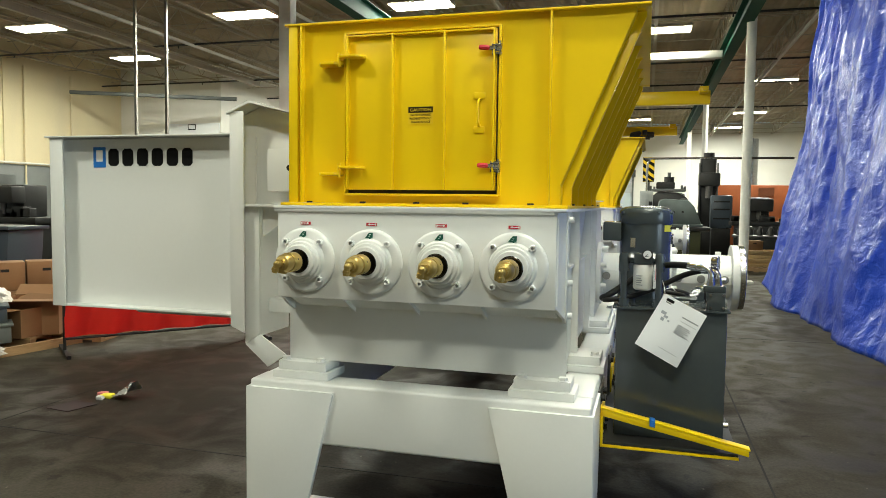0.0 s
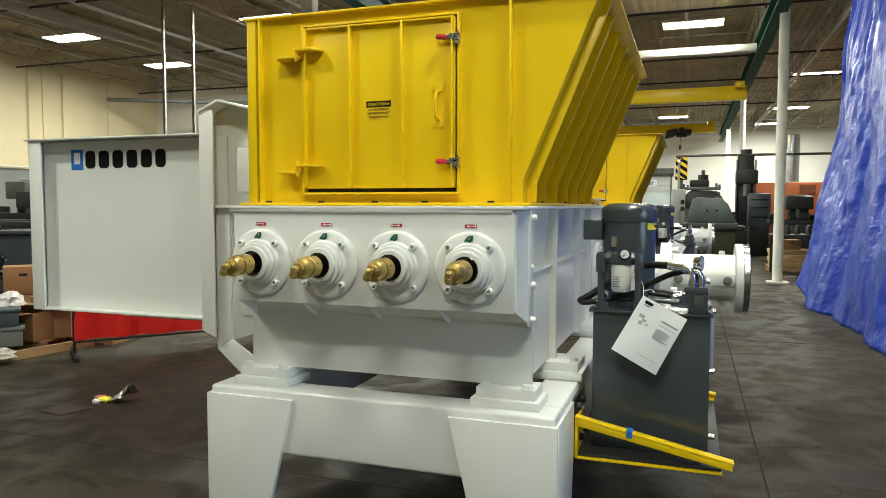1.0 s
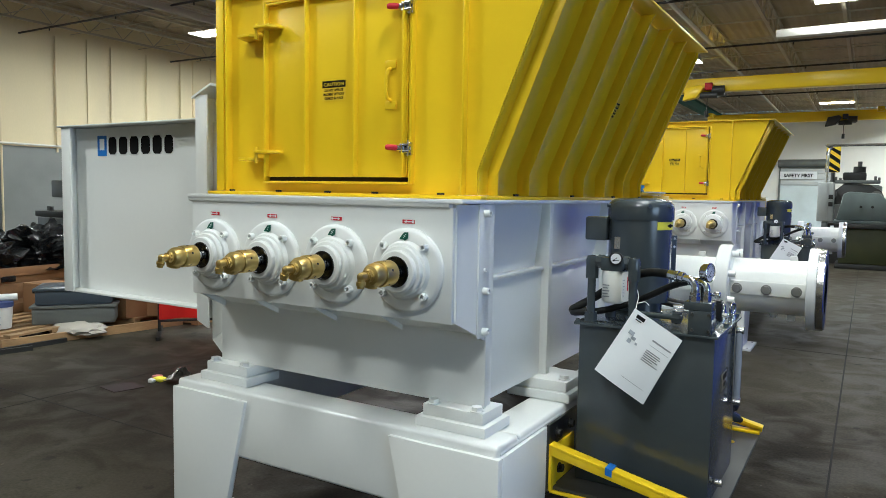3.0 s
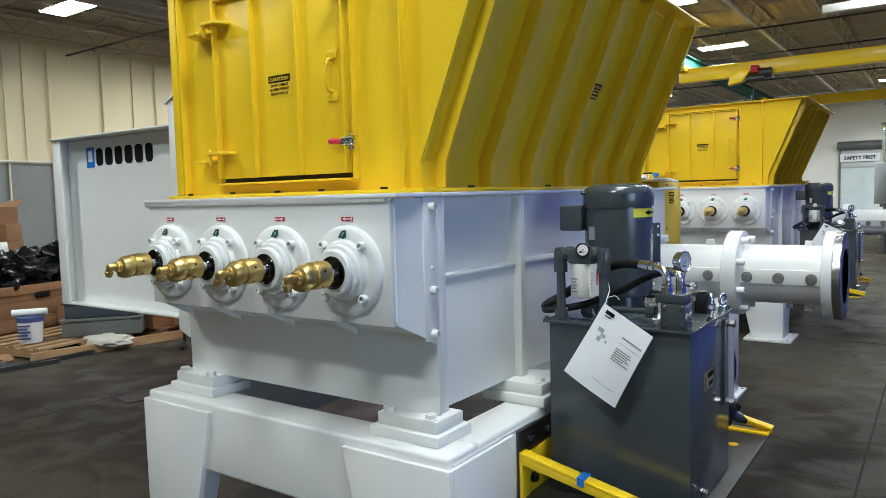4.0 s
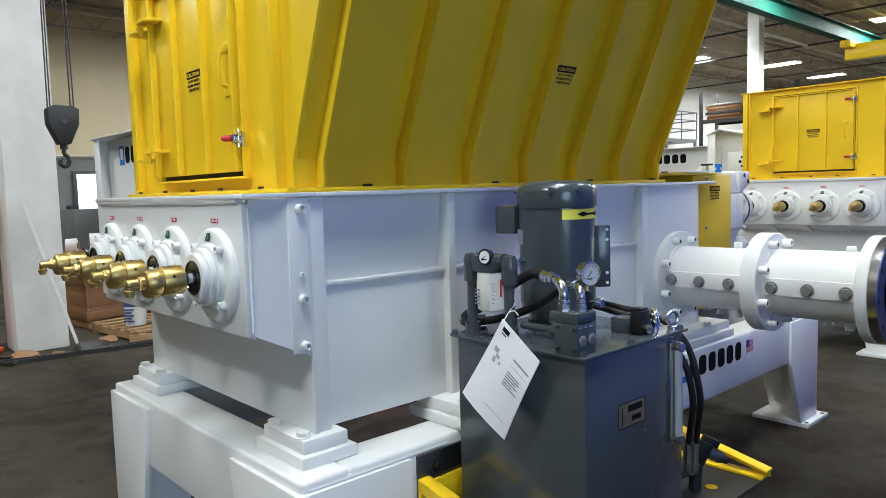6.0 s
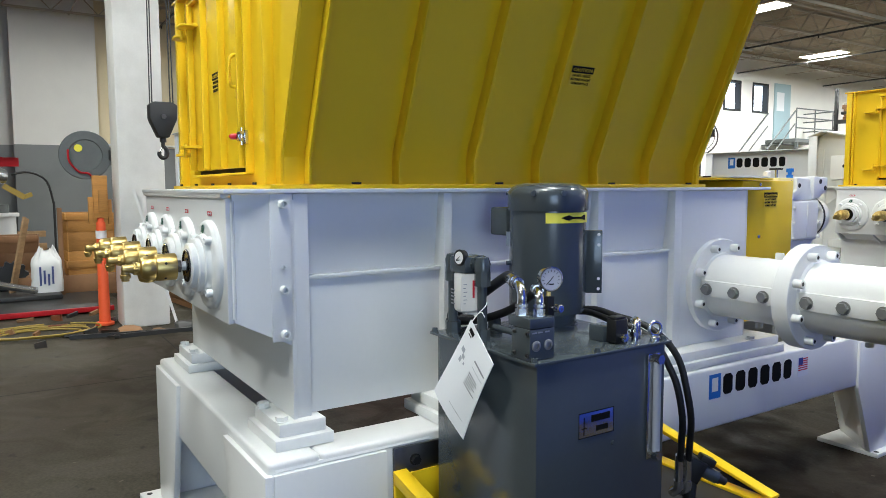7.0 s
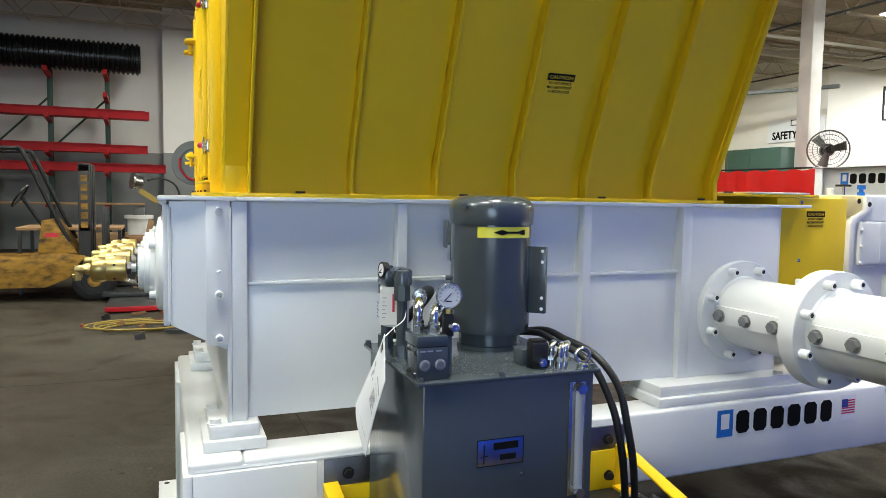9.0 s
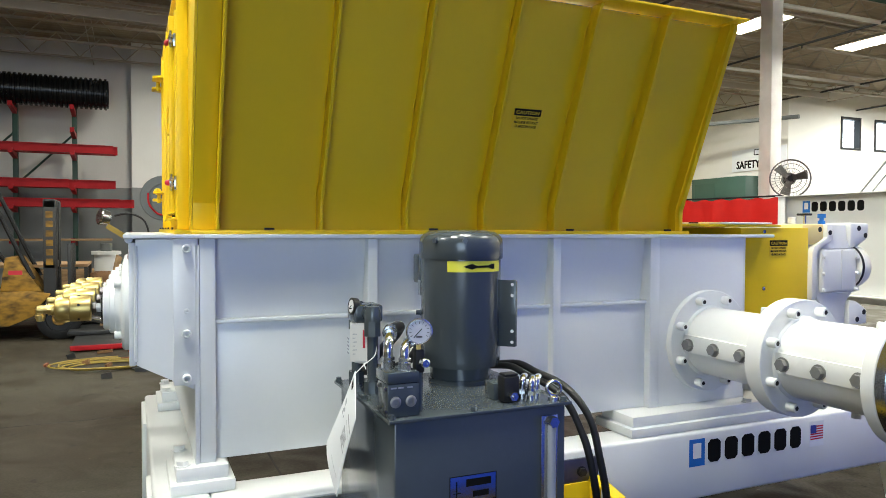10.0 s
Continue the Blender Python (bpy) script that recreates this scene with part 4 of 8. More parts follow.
def side_channel():
    t = thing("drive_channel", "white enamelled flanged channel housing beside the extruder", "machine housing", (-2.7, 3.9, 0.93))
    x0, x1, y0, z0, z1 = -3.36, -2.13, 3.39, 0.935, 1.945
    part("web", box(B(), x0 + 0.02, x1 + 0.1, y0 + 0.075, y0 + 0.085, z0 + 0.012, z1 - 0.012), WHITE, t)
    part("top_flange", box(B(), x0 - 0.03, x1, y0 - 0.02, y0 + 0.62, z1 - 0.008, z1, 0.002), WHITE, t)
    part("bottom_flange", box(B(), x0, x1, y0, y0 + 0.62, z0, z0 + 0.012, 0.002), WHITE, t)
    part("end_flange", box(B(), x0 - 0.006, x0 + 0.085, y0 - 0.006, y0 + 0.006, z0, z1 - 0.009, 0.002), WHITE, t)
    part("end_plate", box(B(), x0 - 0.006, x0 + 0.006, y0 + 0.007, y0 + 0.62, z0 + 0.013, z1 - 0.009, 0.002), WHITE, t)
    part("back_plate", box(B(), x0, x1, y0 + 0.61, y0 + 0.62, z0 + 0.013, z1 - 0.009), WHITE, t)
    part("rear_skirt", prism(B(), [(x0 - 0.004, z0 - 0.001), (x0 - 0.004, 0.875), (x0 + 0.13, 0.815), (x1, 0.815), (x1, z0 - 0.001)], "y", y0 + 0.58, y0 + 0.618, 0.003), WHITE, t)
    name_blocks(t, plane_m((-3.015, y0 + 0.0735, 1.773), *FRONT), 0.102)
    # peaked end frame that carries the gear housing
    part("end_frame", prism(B(), [(x1 - 0.0, 0.885), (x1 + 0.085, 0.85), (x1 + 0.085, 2.06), (x1, 2.06)], "y", y0 - 0.03, y0 - 0.018, 0.002), WHITE, t)
    part("end_frame_side", box(B(), x1, x1 + 0.012, y0 - 0.018, y0 + 0.62, 0.885, 2.06, 0.002), WHITE, t)
    roof = [(x1 - 0.015, 2.055), (x1 + 0.125, 2.115), (x1 + 0.46, 2.03), (x1 + 0.46, 2.02), (x1 + 0.125, 2.103), (x1 - 0.015, 2.043)]
    part("peaked_cover", prism(B(), roof, "y", y0 - 0.04, y0 + 0.62), WHITE, t)
    part("gear_case", prism(B(), [(x1 + 0.013, 1.56), (x1 + 0.46, 1.56), (x1 + 0.46, 2.018), (x1 + 0.125, 2.1), (x1 + 0.013, 2.05)], "y", y0 + 0.09, y0 + 0.6, 0.004), WHITE, t)
    part("gear_boss", box(B(), x1 + 0.2, x1 + 0.5, y0 + 0.02, y0 + 0.09, 1.63, 1.86, 0.006), WHITE, t)
    bm = B()
    for dx, dz, r in ((0.0, 0.0, 0.017), (0.018, 0.048, 0.011), (0.018, -0.046, 0.011)):
        cyl(bm, (x1 + 0.335 + dx, y0 + 0.021, 1.757 + dz), (x1 + 0.335 + dx, y0 + 0.018, 1.757 + dz), r, n=16)
    part("tapped_hole", bm, BLACK, t)
    # hanging leg frame beside the bearing box
    part("support_ledge", box(B(), x1 + 0.03, -1.63, y0 - 0.02, y0 + 0.4, 1.545, 1.56, 0.002), WHITE, t)
    part("support_leg", prism(B(), [(x1 + 0.06, 1.545), (x1 + 0.06, 0.78), (x1 + 0.15, 0.84), (x1 + 0.15, 1.545)], "y", y0 + 0.02, y0 + 0.034, 0.002), WHITE, t)
    part("support_leg", prism(B(), [(x1 + 0.06, 0.778), (x1 + 0.2, 0.66), (x1 + 0.31, 0.735), (x1 + 0.15, 0.838)], "y", y0 + 0.02, y0 + 0.034, 0.002), WHITE, t)
    part("support_web", box(B(), x1 + 0.14, x1 + 0.152, y0 + 0.035, y0 + 0.35, 0.83, 1.544), WHITE, t)
    part("support_beam", box(B(), x1 + 0.15, -1.61, y0 + 0.12, y0 + 0.2, 0.95, 1.03, 0.004), WHITE, t)
    part("support_gusset", prism(B(), [(x1 + 0.152, 1.545), (x1 + 0.25, 1.545), (x1 + 0.25, 1.45), (x1 + 0.152, 1.38)], "y", y0 + 0.06, y0 + 0.07), WHITE, t)
    return t


def barrel():
    t = thing("extruder_barrel", "white enamelled flanged extruder barrel with hexagon plugs", "extruder barrel", (0.2, 5.225, 0.86))
    cy, cz = 5.225, 1.086

    def flange(x0, x1, r, mat=WHITE, name="flange", hole=0.0):
        return part(name, lathe(B(), (x0, cy, cz), (1, 0, 0), [(0, hole), (0, r - 0.003), (0.003, r), (x1 - x0 - 0.003, r), (x1 - x0, r - 0.003), (x1 - x0, hole)] if hole else
                                [(0, 0.0), (0, r - 0.003), (0.003, r), (x1 - x0 - 0.003, r), (x1 - x0, r - 0.003), (x1 - x0, 0)], 56), mat, t)

    def bolts(x, d, r, n):
        for k in range(n):
            a = 2 * math.pi * (k + 0.5) / n
            p = Vector((x, cy + r * math.cos(a), cz + r * math.sin(a)))
            bm = lathe(B(), p, (d, 0, 0), [(0, 0.0185), (0.034, 0.0185), (0.038, 0.0165), (0.038, 0.0095), (0.03, 0.0095), (0.03, 0)], 20)
            cap = part("cap_screw", bm, WHITE, t)
            part("socket", cyl(B(), p + Vector((d * 0.0302, 0, 0)), p + Vector((d * 0.0372, 0, 0)), 0.0094, n=6), BLACK, cap)

    flange(-0.268, -0.236, 0.224)
    bolts(-0.236, 1, 0.192, 8)
    part("weld_bead", lathe(B(), (-0.236, cy, cz), (1, 0, 0), [(0, 0.148), (0, 0.158), (0.006, 0.154), (0.010, 0.148)], 40), WHITE, t)
    part("tube", cyl(B(), (-0.236, cy, cz), (0.165, cy, cz), 0.148, n=48), WHITE, t)
    flange(0.165, 0.238, 0.226, name="joint_flange")
    bolts(0.238, 1, 0.192, 8)
    part("weld_bead", lathe(B(), (0.238, cy, cz), (1, 0, 0), [(0, 0.153), (0, 0.164), (0.006, 0.159), (0.010, 0.153)], 40), WHITE, t)
    part("tube", cyl(B(), (0.238, cy, cz), (0.63, cy, cz), 0.153, n=48), WHITE, t)
    f = flange(0.63, 0.676, 0.226, name="end_flange")
    flange(0.676, 0.714, 0.224, MACHINED, "machined_ring", 0.14)
    for k in range(10):
        a = 2 * math.pi * k / 10 + 0.1
        part("bolt_hole", cyl(B(), (0.714, cy + 0.195 * math.cos(a), cz + 0.195 * math.sin(a)), (0.7148, cy + 0.195 * math.cos(a), cz + 0.195 * math.sin(a)), 0.013, n=14), BLACK, f)
    part("flange_face", lathe(B(), (0.714, cy, cz), (1, 0, 0), [(0, 0.1405), (0.0006, 0.1405), (0.0006, 0.219), (0, 0.219)], 48), DSTEEL, f, "dark machined face")
    part("bore", cyl(B(), (0.64, cy, cz), (0.68, cy, cz), 0.138, n=32), DSTEEL, t)
    # flat bars with hexagon plugs along both sides
    for x0, x1, p0, step in ((-0.226, 0.165, -0.198, 0.143), (0.248, 0.63, 0.283, 0.15)):
        for s in (-1, 1):
            bar = part("plug_bar", box(B(), x0, x1, *sorted((cy + s * 0.12, cy + s * 0.160)), cz - 0.038, cz + 0.038, 0.003), WHITE, t)
            for k in range(3):
                bm = B()
                x = p0 + k * step
                bolt(bm, (x, cy + s * 0.160, cz - 0.004), (0, s, 0), 0.0205, 0.016, True)
                part("plug", bm, PLUG, bar, "grey hexagon plug")
    for x in (0.06, 0.55):
        bm = B()
        prism(bm, [(x - 0.022, cz + 0.145), (x + 0.022, cz + 0.145), (x + 0.018, cz + 0.178), (x - 0.018, cz + 0.178)], "y", cy - 0.008, cy + 0.008, 0.003)
        part("lifting_lug", bm, WHITE, t)
        part("drain_boss", cyl(B(), (x, cy, cz - 0.145), (x, cy, cz - 0.185), 0.02, n=16), WHITE, t)
        part("drain_boss", cyl(B(), (x - 0.09, cy, cz - 0.145), (x - 0.09, cy, cz - 0.175), 0.017, n=16), WHITE, t)
    return t


def drive_guard():
    t = thing("drive_guard", "yellow sheet-metal guard box over the drive shafts", "machine guard", (-0.9, 5.75, 0.74))
    part("body", box(B(), -1.5, -0.31, 5.475, 5.92, 0.86, 1.59, 0.006), YELLOW, t)
    part("cover", box(B(), -1.5, -0.298, 5.09, 5.72, 1.592, 1.604, 0.003), YELLOW, t)
    part("cover_edge", box(B(), -1.3, -0.262, 5.3, 5.62, 1.605, 1.613, 0.002), WHITE, t)
    for y in (5.18, 5.42):
        part("slot", box(B(), -0.31, -0.294, y - 0.02, y + 0.02, 1.606, 1.612), BLACK, t)
    caution(t, plane_m((-0.308, 5.655, 1.53), *SIDE))
    for z, y in ((1.30, 5.62), (1.57, 5.62)):
        bm = B()
        bolt(bm, (-0.31, y, z), (1, 0, 0), 0.009, 0.006)
        part("screw", bm, STEEL, t)
    part("guard_foot", box(B(), -1.2, -0.5, 5.6, 5.8, 0.725, 0.858, 0.004), WHITE, t)
    return t


def gearbox():
    t = thing("gearbox", "white painted cast gearbox with bolted lugs and cream adapter", "gearbox", (-0.85, 6.35, 0.725))
    cast = [(6.31, 1.612), (6.445, 1.612), (6.455, 1.53), (6.5, 1.48), (6.51, 1.23), (6.45, 1.17), (6.44, 0.98), (6.26, 0.98), (6.25, 1.17), (6.2, 1.23), (6.2, 1.47), (6.295, 1.53)]
    part("case", prism(B(), cast, "x", -1.25, -0.475, 0.012), WHITE, t)
    part("cover_plate", box(B(), -0.474, -0.448, 6.225, 6.503, 1.232, 1.478, 0.02, 3), WHITE, t)
    part("seam", box(B(), -0.4478, -0.444, 6.372, 6.38, 1.25, 1.47, 0.001), WHITE, t)
    rim = [(6.15, 1.2), (6.15, 1.46), (6.165, 1.49), (6.262, 1.54), (6.262, 1.612), (6.305, 1.612), (6.305, 1.525), (6.2, 1.468), (6.188, 1.44), (6.188, 1.2)]
    part("rim_flange", prism(B(), rim, "x", -0.66, -0.452, 0.006), WHITE, t)
    low = [(6.15, 1.199), (6.188, 1.199), (6.23, 1.13), (6.3, 1.1), (6.3, 1.02), (6.22, 1.02), (6.18, 1.09)]
    part("rim_flange", prism(B(), low, "x", -0.66, -0.452, 0.006), WHITE, t)
    for z, s in ((1.555, 1), (1.11, -1)):
        lug = [(6.462, z - s * 0.075), (6.52, z - s * 0.07), (6.61, z - s * 0.02), (6.615, z + s * 0.062), (6.462, z + s * 0.066)]
        part("lug", prism(B(), lug, "x", -0.66, -0.462, 0.01), WHITE, t)
        for y, dz in ((6.53, 0.035), (6.585, -0.005)):
            part("lug_hole", cyl(B(), (-0.462, y, z + s * dz), (-0.4605, y, z + s * dz), 0.015, n=16), BLACK, t)
    part("lug_hole", cyl(B(), (-0.4515, 6.284, 1.565), (-0.4505, 6.284, 1.565), 0.014, n=16), BLACK, t)
    part("adapter_flange", lathe(B(), (-0.80, 5.93, 1.24), (0, 1, 0), [(0, 0), (0, 0.325), (0.04, 0.335), (0.12, 0.335), (0.15, 0.31), (0.2, 0.30), (0.22, 0)], 48), CREAM, t, "cream adapter flange")
    part("adapter_lug", box(B(), -0.62, -0.468, 6.09, 6.258, 1.5, 1.612, 0.012), CREAM, t, "cream lug")
    part("adapter_hole", cyl(B(), (-0.468, 6.225, 1.582), (-0.467, 6.225, 1.582), 0.014, n=16), BLACK, t)
    part("end_bell", lathe(B(), (-0.56, 6.511, 1.37), (0, 1, 0), [(0, 0), (0, 0.135), (0.05, 0.135), (0.1, 0.12), (0.14, 0.09), (0.165, 0.045), (0.17, 0)], 36), WHITE, t)
    part("vent_band", lathe(B(), (-0.56, 6.516, 1.37), (0, 1, 0), [(0, 0.133), (0, 0.1365), (0.018, 0.1365), (0.018, 0.133)], 36), BLACK, t)
    for z in (1.25, 1.34, 1.43):
        for y in (6.235, 6.495):
            bm = B()
            bolt(bm, (-0.45, y, z), (1, 0, 0), 0.009, 0.01, True)
            part("case_bolt", bm, WHITE, t)
    bm = lathe(B(), (-0.55, 6.34, 1.612), (0, 0, 1), [(0, 0.02), (0.02, 0.02), (0.02, 0.012), (0.035, 0.012), (0.035, 0.022), (0.058, 0.022), (0.06, 0)], 14)
    part("breather", bm, BLUEINK, t, "blue breather cap")
    part("lifting_lever", box(B(), -0.6, -0.54, 6.2, 6.255, 1.66, 1.672, 0.003), BLACK, t)
    part("lever_post", cyl(B(), (-0.57, 6.23, 1.612), (-0.57, 6.23, 1.66), 0.008, n=10), STEEL, t)
    part("filler_plug", lathe(B(), (-0.56, 6.12, 1.612), (0, 0, 1), [(0, 0.02), (0.035, 0.02), (0.04, 0.012), (0.04, 0)], 12), WHITE, t)
    part("foot", box(B(), -1.3, -0.5, 6.12, 6.5, 0.727, 0.979, 0.01), WHITE, t)
    return t


def base_mark(t):
    name_blocks(t, plane_m((-0.1335, 5.118, 0.585), *SIDE), 0.098)
    m = plane_m((-0.1335, 5.735, 0.597), *SIDE)
    bm = B()
    quad(bm, m, -0.005, 0.088, -0.02, 0.098, 0.0005)
    flag = part("flag_sticker", bm, PAPER, t, "small flag sticker")
    bm = B()
    for k in range(6):
        quad(bm, m @ Matrix.Translation((0, 0, 0.0007)), 0.0, 0.083, 0.012 + k * 0.0115, 0.018 + k * 0.0115, 0.0004)
    part("stripes", bm, REDINK, flag)
    bm = B()
    quad(bm, m @ Matrix.Translation((0, 0, 0.0012)), 0.0, 0.038, 0.042, 0.08, 0.0004)
    part("canton", bm, FLAGBLUE, flag)


def hydraulic_unit():
    t = thing("hydraulic_power_unit", "dark grey hydraulic power unit with upright motor", "hydraulic unit", (0.19, 3.75, 0.447))
    x0, x1, y0, y1, z0, z1 = -0.07, 0.448, 3.486, 4.02, 0.447, 1.08
    tank = part("tank", box(B(), x0 + 0.005, x1 - 0.005, y0 + 0.006, y1 - 0.006, z0, z1 - 0.006, 0.006), GREY, t)
    part("tank_lid", box(B(), x0 - 0.012, x1 + 0.008, y0 - 0.012, y1 + 0.008, z1 - 0.006, z1 + 0.004, 0.002), GREY, t)
    for x, y in ((x0, y0), (x1 - 0.008, y0), (x1 - 0.01, y1 - 0.01), (x0, y1 - 0.01), (0.2, y0), (x1 - 0.004, 3.72)):
        bm = B()
        bolt(bm, (x, y, z1 + 0.004), (0, 0, 1), 0.008, 0.008, True)
        part("lid_bolt", bm, GREY, tank)
    # motor
    mx, my = 0.06, 3.86
    prof = [(0, 0.105), (0.012, 0.105), (0.014, 0.1), (0.05, 0.1), (0.055, 0.125), (0.08, 0.13), (0.398, 0.13), (0.398, 0.135), (0.402, 0.1365), (0.450, 0.1365), (0.464, 0.133), (0.476, 0.123), (0.485, 0.105), (0.489, 0.08), (0.49, 0.0)]
    mot = part("motor", lathe(B(), (mx, my, 1.084), (0, 0, 1), prof, 56), GREY, t, "grey upright electric motor")
    part("terminal_box", box(B(), -0.155, -0.06, 3.775, 3.885, 1.39, 1.49, 0.008), GREY, mot)
    part("name_plate", box(B(), -0.012, 0.012, 3.737, 3.7395, 1.36, 1.41), STEEL, mot)
    for a in (215, 250, 300, 340):
        bm = B()
        x, y = mx + 0.128 * math.cos(radians(a)), my + 0.128 * math.sin(radians(a))
        bolt(bm, (x, y, 1.305 if a == 250 else 1.56 - 0.02), (math.cos(radians(a)), math.sin(radians(a)), 0), 0.008, 0.014, True)
        part("motor_bolt", bm, DARKGREY, mot)
    radial = Matrix.Translation((mx, my, 0)) @ Matrix.Rotation(radians(49), 4, "Z")
    bm = box(B(), 0.126, 0.184, -0.004, 0.004, 1.2, 1.414, 0.003)
    box(bm, 0.176, 0.184, 0.0045, 0.02, 1.2, 1.414, 0.002)
    bm.transform(radial)
    part("side_bracket", bm, GREY, mot)
    for z in (1.215, 1.25, 1.365, 1.4):
        bm = cyl(B(), (0.172, -0.0042, z), (0.172, -0.0048, z), 0.0055, n=10)
        bm.transform(radial)
        part("bracket_hole", bm, WHITEINK, mot)
    # rotation label wrapped round the casing
    bm = B()
    ring = []
    for k in range(9):
        a = radians(-44 + 86 * k / 8)
        ring.append([bm.verts.new((mx + r * math.cos(a), my + r * math.sin(a), z)) for r, z in ((0.1312, 1.443), (0.1312, 1.477))])
    for a, b in zip(ring, ring[1:]):
        bm.faces.new((a[0], b[0], b[1], a[1]))
    lab = part("rotation_label", bm, YELLOW2, mot, "yellow label with a black arrow")
    bm = B()
    ring = []
    for k in range(9):
        a = radians(-22 + 50 * k / 8)
        h = 0.0035 if k > 2 else (0.0, 0.005, 0.009)[k]
        if k > 6:
            h = 0.008
        ring.append([bm.verts.new((mx + 0.1318 * math.cos(a), my + 0.1318 * math.sin(a), z)) for z in (1.46 - h, 1.46 + h)])
    for a, b in zip(ring, ring[1:]):
        bm.faces.new((a[0], b[0], b[1], a[1]))
    part("arrow", bm, BLACKINK, lab)
    # return filter between two risers
    fx, fy = 0.055, 3.535
    bm = B()
    for x in (-0.035, 0.13):
        cyl(bm, (x, fy, 1.084), (x, fy, 1.30), 0.016, n=16)
        cyl(bm, (x, fy, 1.084), (x, fy, 1.12), 0.026, n=8)
        cyl(bm, (x, fy, 1.255), (x, fy, 1.30), 0.026, n=8)
        lathe(bm, (x, fy, 1.295), (0, 0, 1), [(0, 0.024), (0.03, 0.026), (0.048, 0.02), (0.052, 0)], 16)
    cyl(bm, (-0.035, fy, 1.322), (0.13, fy, 1.322), 0.02, n=16)
    cyl(bm, (-0.01, fy, 1.322), (0.015, fy, 1.322), 0.027, n=8)
    cyl(bm, (0.085, fy, 1.322), (0.11, fy, 1.322), 0.027, n=8)
    box(bm, 0.01, 0.1, fy - 0.045, fy + 0.045, 1.29, 1.345, 0.01)
    part("filter_piping", bm, GREY, t)
    part("filter_can", lathe(B(), (fx, fy, 1.165), (0, 0, 1), [(0, 0.0), (0, 0.035), (0.006, 0.043), (0.012, 0.046), (0.12, 0.046), (0.125, 0.043), (0.127, 0)], 28), WHITEPL, t, "white spin-on filter with printed label")
    bm = B()
    for k in range(5):
        quad(bm, plane_m((fx - 0.03, fy - 0.0465, 1.235 - 0.011 * k), (1, -0.15, 0), (0, 0, 1)), 0, 0.028 - 0.006 * (k % 2), 0, 0.004)
    part("filter_print", bm, PAPERINK, t)
    m = plane_m((fx + 0.048, fy - 0.062, 1.292), (0.25, 1, 0), (0, 0, 1))
    bm = B()
    poly(bm, m, [(0, -0.115), (0.052, -0.115), (0.052, -0.012), (0.044, 0), (0.008, 0), (0, -0.012)], 0.0012)
    tag = part("manila_tag", bm, MANILA, t, "hanging paper tag with printing")
    bm = B()
    quad(bm, m @ Matrix.Translation((0, 0, 0.0014)), 0.038, 0.045, -0.075, -0.02, 0.0004)
    part("red_print", bm, REDINK, tag)
    bm = B()
    for k in range(6):
        quad(bm, m @ Matrix.Translation((0, 0, 0.0014)), 0.008, 0.02 - 0.004 * (k % 2), -0.033 - 0.012 * k, -0.031 - 0.012 * k, 0.0004)
    part("print", bm, PAPERINK, tag)
    g = part("filter_gauge", lathe(B(), (0.07, fy - 0.02, 1.338), (0.12, -1, 0.1), [(0, 0.012), (0.01, 0.012), (0.012, 0.025), (0.03, 0.026), (0.032, 0.022), (0.029, 0.020), (0.029, 0)], 28), BLACK, t)
    part("gauge_face", cyl(B(), (0.0735, fy - 0.0492, 1.341), (0.0736, fy - 0.0502, 1.3411), 0.0195, n=24), WHITEINK, g)
    bm = B()
    quad(bm, plane_m((0.0737, fy - 0.0507, 1.3412), (1, 0.12, 0), (0, 0, 1)) @ Matrix.Rotation(radians(35), 4, "Z"), -0.012, 0.006, -0.0012, 0.0012, 0.0004)
    quad(bm, plane_m((0.0737, fy - 0.0507, 1.3412), (1, 0.12, 0), (0, 0, 1)), -0.012, 0.012, -0.013, -0.006, 0.0004)
    part("gauge_needle", bm, BLACKINK, g)
    # pressure manifold: a stepped block with two ports, elbows, hoses, a needle valve and a gauge
    bm = box(B(), 0.350, 0.430, 3.478, 3.566, 1.084, 1.172, 0.003)
    box(bm, 0.333, 0.430, 3.478, 3.566, 1.1725, 1.202, 0.003)
    man = part("manifold", bm, GREY, t, "grey steel manifold block")
    for y in (3.50, 3.543):
        bm = lathe(B(), (0.430, y, 1.125), (1, 0, 0), [(0, 0.015), (0.003, 0.015), (0.005, 0.012), (0.005, 0.0075), (0.001, 0.0075), (0.001, 0)], 20)
        part("port_plug", bm, PLUG, man)
    bm = B()
    for y in (3.495, 3.515, 3.54):
        quad(bm, plane_m((0.4302, y, 1.16), *SIDE), -0.008, 0.008, 0, 0.004, 0.0004)
    part("stamped_print", bm, PAPERINK, man)
    for x, z in ((0.365, 1.10), (0.422, 1.10), (0.365, 1.16), (0.422, 1.16)):
        bm = B()
        bolt(bm, (x, 3.478, z), (0, -1, 0), 0.006, 0.006)
        part("manifold_bolt", bm, DSTEEL, man)
    for x, y, r in ((0.365, 3.502, 0.019), (0.400, 3.536, 0.017)):
        bm = cyl(B(), (x, y, 1.202), (x, y, 1.222), r, n=6)
        cyl(bm, (x, y, 1.221), (x, y, 1.238), r * 0.74, n=14)
        cyl(bm, (x, y, 1.226), (x, y, 1.234), r * 0.95, n=6)
        part("union_nut", bm, STEEL, man)
    bm = pipe(B(), [(0.365, 3.502, 1.235), (0.364, 3.503, 1.258), (0.347, 3.51, 1.278), (0.315, 3.525, 1.284)], 0.0135, 14, 6)
    cyl(bm, (0.32, 3.524, 1.284), (0.262, 3.545, 1.29), 0.0185, n=18)
    cyl(bm, (0.300, 3.53, 1.286), (0.292, 3.532, 1.287), 0.0205, n=18)
